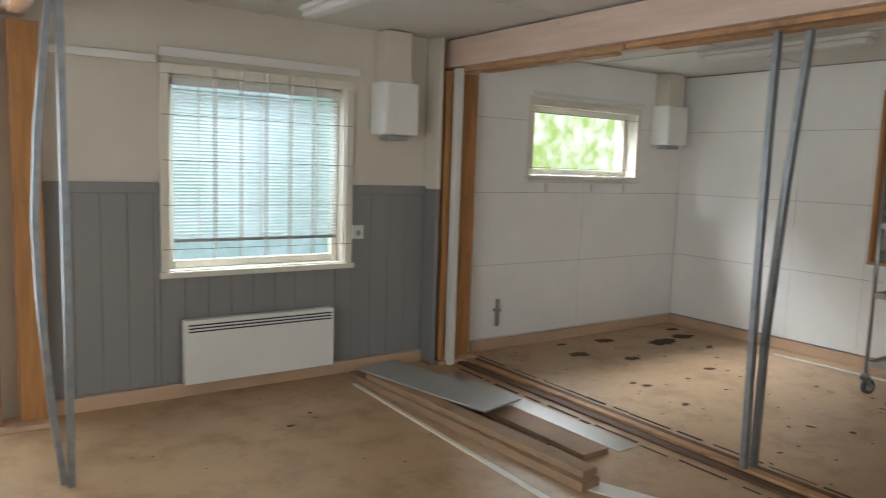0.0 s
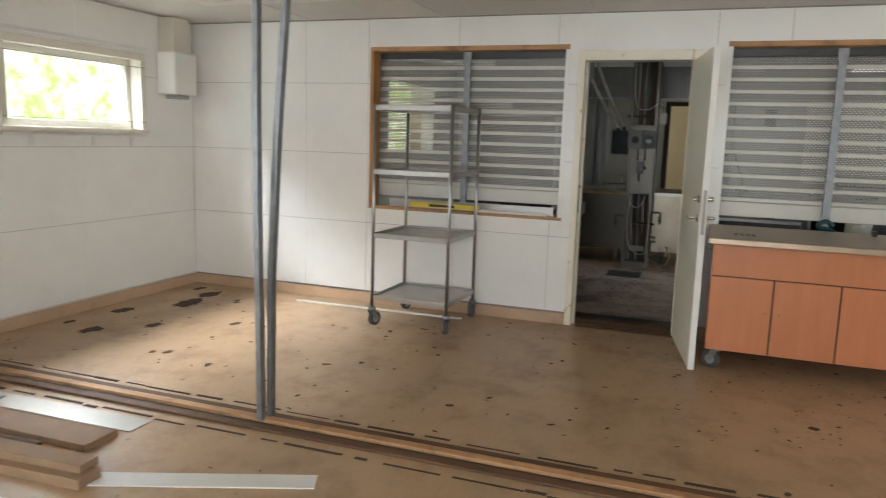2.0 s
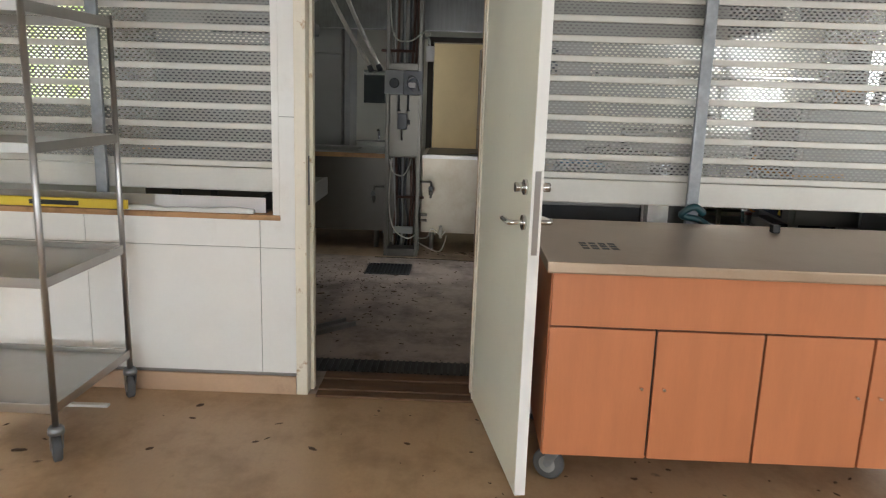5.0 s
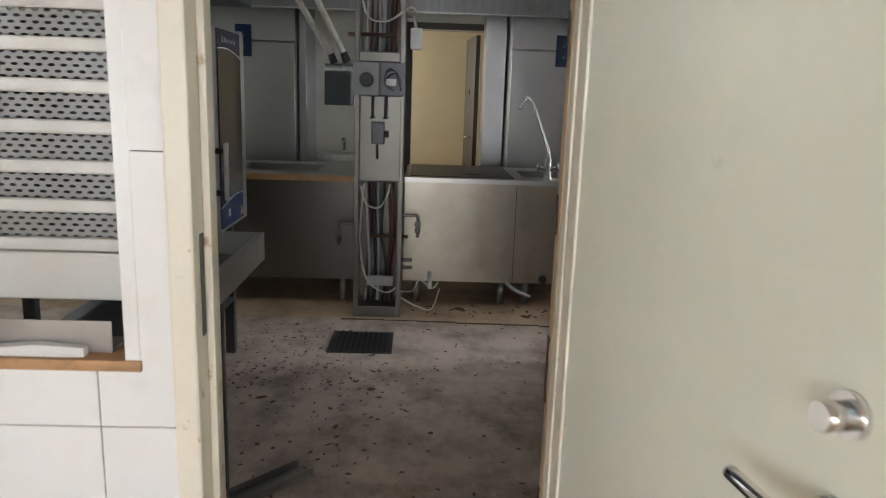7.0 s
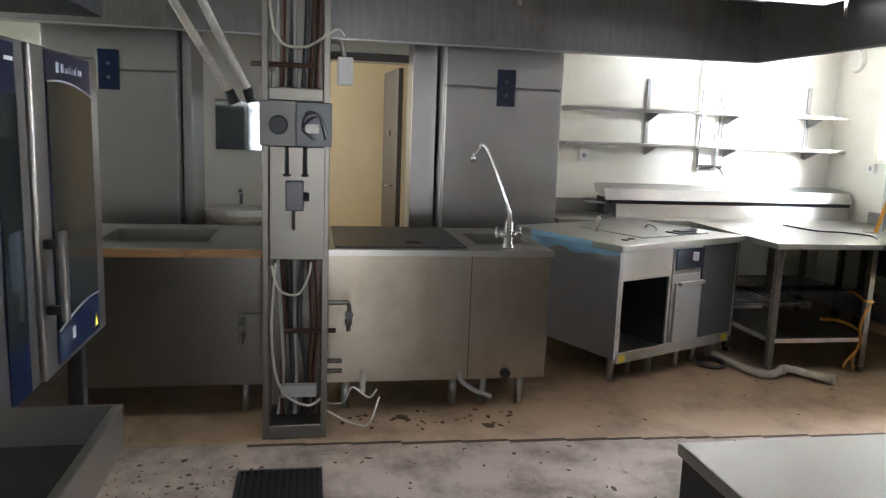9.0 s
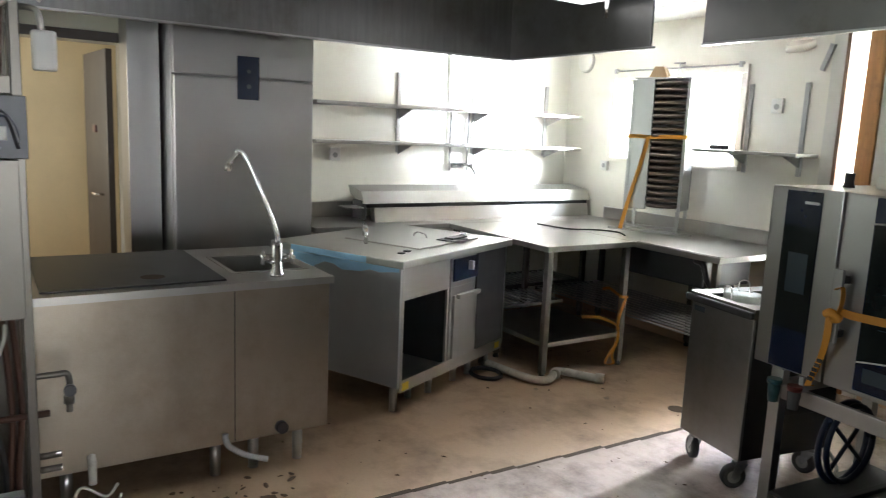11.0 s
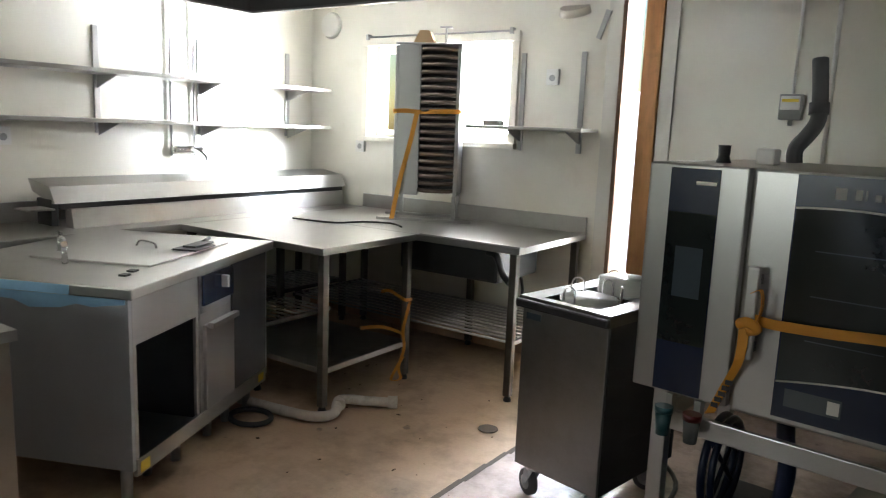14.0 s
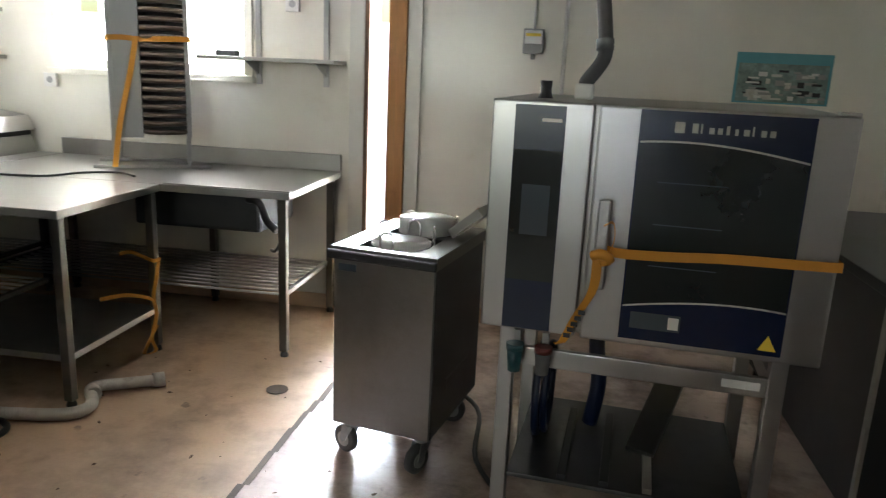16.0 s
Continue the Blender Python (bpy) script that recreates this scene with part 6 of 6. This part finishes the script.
# ---- kitchen: steel tables ----


def steel_table(name, x0, x1, y0, y1, label, legs, shelf, grid, back=""):
    t = thing(name, Matrix.Translation((x0, y0, 0)), label, "table", "steel tables")
    w, d = x1 - x0, y1 - y0
    part("tabletop", box(B(), 0, 0, 0.825, w, d, 0.862, 0.004), STEELX, t)
    for lx, ly in legs:
        part("leg", box(B(), lx - x0 - 0.02, ly - y0 - 0.02, 0.03, lx - x0 + 0.02, ly - y0 + 0.02, 0.8245, 0.003), SHADEWORN, t)
        part("foot", sweep(B(), [(lx - x0, ly - y0, 0.0), (lx - x0, ly - y0, 0.01), (lx - x0, ly - y0, 0.04)], [0.022, 0.022, 0.012], 10), BLACK, t)
    if shelf:
        part("low_shelf", box(B(), 0.05, 0.05, 0.29, w - 0.05, d - 0.05, 0.325, 0.003), STEELX, t, "solid lower shelf")
    if grid:
        g0, g1, g2, g3 = grid
        for xx in (g0, g1):
            part("grid_rail", box(B(), xx - x0 - 0.012, g2 - y0, 0.30, xx - x0 + 0.012, g3 - y0, 0.325, 0.003), SHADEWORN, t)
        n = int((g3 - g2) / 0.06)
        bar = mesh("grid_bar", sweep(B(), [(g0 - x0 + 0.0125, 0, 0.318), (g1 - x0 - 0.0125, 0, 0.318)], 0.0075, 8), STEELX)
        for k in range(n + 1):
            o = new("grid_bar", bar)
            o.parent = t
            o.matrix_basis = Matrix.Translation((0, g2 - y0 + 0.012 + k * (g3 - g2 - 0.024) / n, 0))
    return t


steel_table("steel_worktable", 10.275, 11.41, -2.52, -1.765, "stainless worktable with a lower shelf", [(10.305, -1.80), (10.305, -2.48), (11.36, -1.80), (11.36, -2.48), (10.80, -1.80)], False, (10.93, 11.38, -2.50, -1.82))
low = thing("shelf_board", Matrix.Translation((10.29, -2.49, 0)), "flat steel lower shelf below the worktable", "shelf")
part("board", box(B(), 0.0, 0.0, 0.205, 0.80, 0.70, 0.235, 0.003), STEELX, low)
tb = steel_table("steel_sink_table", 9.60, 11.41, -3.365, -2.524, "stainless sink table along the window wall", [(9.65, -2.57), (9.65, -3.32), (10.4, -3.32), (11.36, -3.32)], False, (9.67, 11.36, -3.30, -2.60))
part("upstand", box(B(), 0.0, 0.0, 0.8625, 1.81, 0.02, 0.962, 0.003), STEELX, tb, "steel upstand along the wall")
part("rim", box(B(), 0.0, 0.80, 0.8625, 0.66, 0.84, 0.869, 0.003), STEELX, tb)
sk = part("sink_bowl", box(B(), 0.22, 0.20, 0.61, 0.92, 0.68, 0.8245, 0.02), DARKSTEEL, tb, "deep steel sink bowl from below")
part("drain_lever", sweep(B(), bent([(0.28, 0.70, 0.79), (0.20, 0.73, 0.78), (0.16, 0.73, 0.69), (0.10, 0.75, 0.65)], 4), 0.02, 8), BLACK, sk, "black drain lever")
part("drain_pipe", sweep(B(), bent([(0.28, 0.3, 0.62), (0.26, 0.3, 0.5), (0.3, 0.28, 0.42), (0.36, 0.2, 0.40)], 5), 0.010, 10), DARKSTEEL, tb)
bt = steel_table("steel_back_counter", 11.42, 11.99, -3.365, -0.70, "long stainless counter along the back wall", [(11.47, -0.76), (11.47, -1.6), (11.47, -3.2), (11.94, -0.76), (11.94, -3.2)], False, (11.48, 11.92, -3.2, -1.1))
part("upstand", box(B(), 0.55, 0.0, 0.8625, 0.569, 2.66, 0.977, 0.003), STEELX, bt, "steel upstand along the wall")
wg = thing("steel_hood_section", Matrix.Translation((11.60, -3.33, 0.8625)), "long folded steel section lying on the counter", "steel section")
prism_bm = prism(B(), [(-0.02, 0.0), (0.06, 0.0), (0.06, 0.1), (0.0, 0.105)], "y", 0.0, 2.10)
part("apron", prism_bm, STEELX, wg)
part("strip", box(B(), 0.005, 0.0, 0.1055, 0.14, 2.16, 0.135, 0.004), BLACK, wg, "black rubber strip")
part("fold", prism(B(), [(-0.03, 0.14), (0.0, 0.136), (0.20, 0.19), (0.24, 0.255), (0.21, 0.255), (0.02, 0.225)], "y", 0.0, 2.20), STEELX, wg, "long folded steel cover")
part("end_flap", box(B(), -0.05, 2.21, 0.11, 0.10, 2.34, 0.118), STEELX, wg)
part("end_block", box(B(), 0.0, 2.165, 0.02, 0.15, 2.205, 0.16, 0.005), BLACK, wg)
cable = thing("black_cable", Matrix.Translation((-0.12, -0.22, -0.013)), "black power cable trailing over the table", "cable")
part("cable", sweep(B(), bent([(11.3, -2.2, 0.882), (11.0, -2.25, 0.882), (10.9, -2.42, 0.883), (10.75, -2.5, 0.883), (10.6, -2.42, 0.884)], 8), 0.006, 8), BLACK, cable)
solid("power_cable", sweep(B(), bent([(10.78, -1.775, 0.82), (10.77, -1.785, 0.6), (10.82, -1.84, 0.34)], 5), 0.007, 8), BLACK, "black cable hanging below the table", "cable")

# kebab grill
GM = pose(10.77, -2.90, 0.863, 0, 0, -152)
kg = thing("vertical_grill", GM, "tall stainless vertical grill tied with an orange strap", "grill")
for xx, yy in ((0.01, 0.02), (0.40, 0.02), (0.01, 0.30), (0.40, 0.30)):
    part("leg", box(B(), xx - 0.012, yy - 0.012, 0.0, xx + 0.012, yy + 0.012, 0.17, 0.002), STEEL, kg)
for yy in (0.0, 0.30):
    part("foot_rail", box(B(), -0.10, yy - 0.012, 0.0, 0.52, yy + 0.012, 0.018, 0.002), STEEL, kg)
part("side_panel", box(B(), 0.0, 0.0, 0.17, 0.025, 0.30, 1.11, 0.004), STEEL, kg)
part("left_front", box(B(), 0.0255, -0.004, 0.17, 0.165, 0.02, 1.115, 0.004), STEEL, kg)
part("top", box(B(), 0.0, 0.0, 1.1155, 0.42, 0.30, 1.13, 0.004), STEEL, kg)
part("back", box(B(), 0.0255, 0.28, 0.17, 0.42, 0.30, 1.115), DARKSTEEL, kg)
part("right_panel", box(B(), 0.395, 0.0, 0.17, 0.42, 0.279, 1.115, 0.003), STEEL, kg)
tube_mesh = mesh("burner_tube", sweep(B(), bent([(0.17, 0.02, 0), (0.20, -0.03, 0), (0.28, -0.05, 0), (0.36, -0.03, 0), (0.392, 0.02, 0)], 4), 0.0135, 10), TUBESTEEL)
for k in range(20):
    o = new("burner_tube", tube_mesh)
    o.parent = kg
    o.matrix_basis = Matrix.Translation((0, 0, 0.205 + k * 0.0465))
part("chute", prism(B(), [(0.10, 1.1305), (0.24, 1.1305), (0.20, 1.21), (0.14, 1.21)], "y", 0.05, 0.18), CARD, kg, "folded cardboard piece on top")
part("spindle", sweep(B(), [(0.30, 0.12, 1.13), (0.30, 0.12, 1.24)], 0.007, 8), STEEL, kg)
part("spindle_grip", sweep(B(), [(0.26, 0.12, 1.24), (0.34, 0.12, 1.24)], 0.007, 8), STEEL, kg)
ks = thing("lashing_strap", GM, "orange lashing strap round the vertical grill", "strap")
part("webbing", strap([(-0.004, 0.30, 0.70), (-0.004, 0.15, 0.70), (-0.004, -0.006, 0.70), (0.08, -0.012, 0.705), (0.165, -0.012, 0.70), (0.28, -0.07, 0.705), (0.425, -0.005, 0.71), (0.426, 0.1, 0.71)], 0.028), STRAP, ks)
part("webbing", strap([(0.15, -0.014, 0.70), (0.11, -0.02, 0.5), (0.05, -0.03, 0.25), (0.02, -0.10, 0.02)], 0.03, (1, 0, 0)), STRAP, ks)
s3 = thing("lashing_strap", Matrix.Translation((-0.145, -0.16, 0)), "orange lashing strap hanging round a table leg", "strap")
part("webbing", strap([(10.475, -2.34, 0.82), (10.472, -2.345, 0.62), (10.477, -2.343, 0.50)], 0.018, (1, 0.3, 0)), STRAP, s3)
part("webbing", strap([(10.62, -2.30, 0.50), (10.55, -2.29, 0.52), (10.478, -2.288, 0.50), (10.43, -2.29, 0.485), (10.425, -2.35, 0.48)], 0.019, (0, 0, 1)), STRAP, s3)
part("webbing", strap([(10.425, -2.33, 0.475), (10.418, -2.29, 0.40), (10.43, -2.275, 0.30), (10.422, -2.28, 0.2), (10.435, -2.25, 0.09), (10.41, -2.24, 0.03), (10.46, -2.22, 0.012), (10.43, -2.20, 0.07), (10.405, -2.25, 0.16)], 0.018, (1, 0.3, 0)), STRAP, s3)
part("webbing", strap([(10.62, -2.12, 0.315), (10.52, -2.18, 0.33), (10.44, -2.25, 0.30), (10.425, -2.28, 0.26)], 0.022, (0, 0.3, 1)), STRAP, s3)

# wall shelves on the back wall
for z, lab in ((1.71, "upper steel wall shelf on uprights"), (1.435, "lower steel wall shelf on uprights")):
    ws = thing("wall_shelf", Matrix.Translation((KE - 0.30, -3.30, z)), lab, "shelf", "wall shelves")
    part("board", box(B(), 0.0, 0.0, -0.012, 0.285, 2.49, 0.012, 0.004), STEELX, ws)
    for yy in (0.18, 0.96, 1.68):
        part("bracket", prism(B(), [(0.285, -0.0125), (0.06, -0.0125), (0.285, -0.09)], "y", yy - 0.003, yy + 0.003), STEEL, ws)
for yy, z1 in ((-3.12, 1.97), (-2.34, 1.98), (-1.62, 1.98)):
    solid("shelf_upright", box(B(), KE - 0.0145, yy - 0.018, 1.36, KE - 0.001, yy + 0.018, z1, 0.002), STEEL, "steel shelf upright on the wall", "shelf upright", None, "shelf uprights")
for yy in (-2.105, -2.28):
    solid("water_pipe", sweep(B(), [(KE - 0.02, yy, 1.22), (KE - 0.02, yy, 2.3)], 0.011, 10), CHROME, "chrome water pipe down the wall", "pipe", None, "water pipes")
wt = thing("wall_tap", Matrix.Translation((KE - 0.03, -2.215, 1.265)), "chrome wall mixer tap below the shelves", "tap")
part("body", sweep(B(), [(-0.02, -0.10, 0), (-0.02, 0.10, 0)], 0.022, 12), CHROME, wt)
part("spout", sweep(B(), bent([(-0.02, 0, 0), (-0.08, -0.02, 0.0), (-0.14, -0.04, -0.04), (-0.15, -0.04, -0.07)], 5), 0.010, 8), CHROME, wt)
socket(KE - 0.001, -1.08, 1.33, 90 + 180, "white wall socket below the shelves", True)
# fittings on the window wall
wsh = thing("wall_shelf", Matrix.Translation((9.58, KS + 0.002, 1.485)), "small steel wall shelf beside the window", "shelf")
part("board", box(B(), 0.0, 0.0, -0.01, 0.80, 0.25, 0.012, 0.003), STEELX, wsh)
for xx in (0.12, 0.53):
    part("bracket", prism(B(), [(0.001, -0.0105), (0.20, -0.0105), (0.001, -0.09)], "x", xx - 0.003, xx + 0.003), STEEL, wsh)
    part("upright", box(B(), xx - 0.016, 0.001, -0.14, xx + 0.016, 0.013, 0.47, 0.002), STEEL, wsh)
part("gadget", box(B(), 0.62, 0.06, 0.0125, 0.74, 0.14, 0.045, 0.008), DARKSTEEL, wsh, "small grey device on the shelf")
kr = thing("curtain_rail", Matrix.Translation((10.80, KS + 0.001, 2.095)), "thin rail with end brackets above the kitchen window", "curtain rail")
part("rail", sweep(B(), [(-0.60, 0.03, 0), (0.60, 0.03, 0)], 0.007, 8), STEEL, kr)
for xx in (-0.6, 0.6):
    part("bracket", box(B(), xx - 0.012, 0.0, -0.02, xx + 0.012, 0.04, 0.02, 0.003), STEEL, kr)
socket(9.90, KS + 0.001, 1.80, 180, "white wall socket beside the window", True)
socket(11.47, KS + 0.001, 1.31, 180, "white wall socket below the window")
solid("vent_disc", sweep(B(), [(11.79, KS + 0.001, 2.20), (11.79, KS + 0.03, 2.20)], [0.10, 0.085], 28), WALL, "round white vent cover on the wall", "vent", None, "vent covers")
solid("vent_disc", sweep(B(), [(9.78, KS + 0.001, 2.18), (9.78, KS + 0.02, 2.22)], [0.10, 0.09], 28), KWALL, "round cream vent cover on the wall", "vent", None, "vent covers")
solid("wall_bracket", prism(B(), [(0.0, 0.0), (0.06, -0.16), (0.085, -0.15), (0.03, 0.01)], "y", 0, 0.02), STEEL, "small steel bracket high on the wall", "bracket", Matrix.Translation((9.54, KS + 0.013, 2.18)))
sw = thing("isolator_switch", Matrix.Translation((8.52, KS + 0.001, 1.58)), "grey isolator switch on the wall with a cable", "switch")
part("box", box(B(), -0.055, 0.0, 0.0, 0.055, 0.07, 0.13, 0.006), GREYPL, sw)
part("cover", box(B(), -0.045, 0.0702, 0.05, 0.045, 0.085, 0.12, 0.004), PLASTIC, sw)
part("label", box(B(), -0.04, 0.0852, 0.09, 0.04, 0.0862, 0.105), YELLOW, sw)
part("cable", sweep(B(), [(0, 0.03, 0.13), (0, 0.03, KT - 1.62)], 0.007, 8), PLASTIC, sw)
part("gland", sweep(B(), [(0, 0.03, 0), (0, 0.03, -0.03)], 0.012, 8), GREYPL, sw)
solid("wall_conduit", sweep(B(), [(8.35, KS + 0.02, 1.2), (8.35, KS + 0.02, KT - 0.02)], 0.011, 8), PLASTIC, "white conduit up the wall", "conduit")
po = thing("wall_poster", Matrix.Translation((7.21, KS + 0.001, 1.375)), "aerial photograph poster in green and grey", "poster")
part("sheet", box(B(), -0.24, 0.0, 0.0, 0.24, 0.003, 0.26), PRINTTEAL, po)
part("photo", box(B(), -0.225, 0.0031, 0.008, 0.225, 0.0036, 0.205), FOREST, po, "dull green aerial photograph")
random.seed(9)
for k in range(46):
    x, z, w, h = random.uniform(-0.22, 0.16), random.uniform(0.01, 0.17), random.uniform(0.02, 0.07), random.uniform(0.008, 0.03)
    part("patch", box(B(), x, 0.0037 + 0.0001 * k, z, min(0.22, x + w), 0.0039 + 0.0001 * k, z + h), random.choice((DIRTYGREY, ALU, BLACK, PVC)), po)

# plate dispenser trolley
PM = pose(9.10, -1.665, 0, 0, 0, 169.0)
pd = thing("plate_dispenser", PM, "steel heated plate dispenser trolley with plates", "trolley")
PW, PD = 0.395, 0.55
part("body", box(B(), 0.0, 0.0, 0.15, PW - 0.003, PD, 0.80, 0.006), TROLLEYSTEEL, pd)
# thin black sheet gives the trolley's shaded side its darkness
part("side_panel", box(B(), PW - 0.0028, 0.012, 0.155, PW, PD - 0.006, 0.798), BLACK, pd, "side panel coloured black for its shade")
bm = B()
for q in cells(-0.008, PW + 0.008, -0.012, PD + 0.01, [(0.08, 0.32, 0.03, 0.265), (0.08, 0.32, 0.285, 0.52)]):
    box(bm, q[0], q[2], 0.8005, q[1], q[3], 0.845)
part("top", bm, SHADEWORN, pd)
part("bumper", box(B(), -0.012, -0.035, 0.802, PW + 0.012, -0.0125, 0.836, 0.008), BLACK, pd, "black rubber bumper")
part("name_plate", box(B(), 0.02, -0.0015, 0.755, 0.09, -0.0003, 0.78), SCREEN, pd)
part("vent_slot", box(B(), PW + 0.0003, 0.15, 0.3, PW + 0.0012, 0.42, 0.34), BLACK, pd)
for cx, cy, tn in ((0.05, 0.06, 70), (PW - 0.05, 0.06, 160), (0.05, PD - 0.06, 40), (PW - 0.05, PD - 0.06, 100)):
    caster("caster", pd, cx, cy, 0.15, 0.055, RUBBER, GALV, tn)
for cy, n, z in ((0.147, 2, 0.83), (0.402, 7, 0.83)):
    for k in range(n):
        pl = solid("dinner_plate", sweep(B(), [(0, 0, 0), (0, 0, 0.004), (0, 0, 0.011), (0, 0, 0.013), (0, 0, 0.007)], [0.055, 0.07, 0.112, 0.112, 0.08], 28, False), PORCELAIN, "white porcelain dinner plate in a stack", "plate", PM @ Matrix.Translation((0.20, cy, z + 0.009 * k)), "dinner plates")
    for e in (0, 1, 2):
        a = 2.1 * e + 0.4
        part("guide_rod", sweep(B(), bent([(0.20 + 0.122 * math.cos(a - 0.12), cy + 0.122 * math.sin(a - 0.12), 0.80), (0.20 + 0.122 * math.cos(a - 0.12), cy + 0.122 * math.sin(a - 0.12), 0.895), (0.20 + 0.122 * math.cos(a + 0.25), cy + 0.122 * math.sin(a + 0.25), 0.895), (0.20 + 0.122 * math.cos(a + 0.25), cy + 0.122 * math.sin(a + 0.25), 0.80)], 4), 0.004, 6), CHROME, pd)
gnp = thing("steel_pan", PM @ pose(0.345, 0.30, 0.85, 0, -40, 0), "shallow steel pan leaning on the trolley", "pan")
part("base", box(B(), 0.0, 0.0, 0.0, 0.15, 0.22, 0.005, 0.001), STEELX, gnp)
for bx in ((0.0, 0.0, 0.15, 0.004), (0.0, 0.216, 0.15, 0.22), (0.0, 0.0045, 0.004, 0.2155), (0.146, 0.0045, 0.15, 0.2155)):
    part("rim", box(B(), bx[0], bx[1], 0.0055, bx[2], bx[3], 0.035), STEELX, gnp)
brs = solid("small_brush", sweep(B(), bent([(0, 0, 0), (0.03, 0.02, 0.03), (0.07, 0.02, 0.07)], 4), 0.010, 8), TIMBER, "small wooden brush handle on the trolley", "brush", PM @ Matrix.Translation((0.30, 0.53, 0.855)))

# dark appliance beyond the oven
da = thing("dark_appliance", Matrix.Translation((6.70, -2.95, 0)), "black steel appliance with a steel top", "appliance")
part("body", box(B(), 0.0, 0.0, 0.10, 0.60, 1.45, 0.86, 0.006), BLACK, da)
part("worktop", box(B(), -0.02, 0.0, 0.8605, 0.62, 1.47, 0.90, 0.005), DARKSTEEL, da)
part("corner_trim", box(B(), 0.6, 1.43, 0.10, 0.612, 1.455, 0.85), STEELX, da)
for xx in (0.05, 0.55):
    for yy in (0.06, 1.38):
        part("foot", sweep(B(), [(xx, yy, 0), (xx, yy, 0.10)], 0.02, 10), BLACK, da)

# waste pipe and hoses on the floor
wp = thing("waste_pipe", Matrix.Translation((-0.05, -0.25, 0)), "broken white plastic waste pipe lying on the floor", "pipe")
part("pipe", sweep(B(), bent([(10.75, -1.35, 0.03), (10.5, -1.38, 0.03), (10.29, -1.43, 0.03), (10.24, -1.52, 0.035), (10.33, -1.66, 0.04), (10.22, -1.76, 0.032), (10.1, -1.83, 0.032)], 6), 0.026, 12), PVC, wp)
part("collar", sweep(B(), [(10.13, -1.81, 0.034), (10.09, -1.84, 0.034)], 0.034, 12), PVC, wp)
part("collar", sweep(B(), [(10.28, -1.60, 0.04), (10.32, -1.64, 0.04)], 0.032, 12), PVC, wp)
solid("hose_ring", sweep(B(), [(0.11 * math.cos(a), 0.09 * math.sin(a), 0.016) for a in [2 * math.pi * j / 30 for j in range(31)]], 0.014, 8), BLACK, "black hose ring lying on the floor", "hose", Matrix.Translation((10.5, -1.50, 0)))
solid("floor_cable", sweep(B(), bent([(8.85, -2.5, 0.012), (8.6, -2.2, 0.012), (8.55, -1.75, 0.012), (8.35, -1.4, 0.012)], 6), 0.010, 8), BLACK, "black cable on the floor by the oven", "cable")
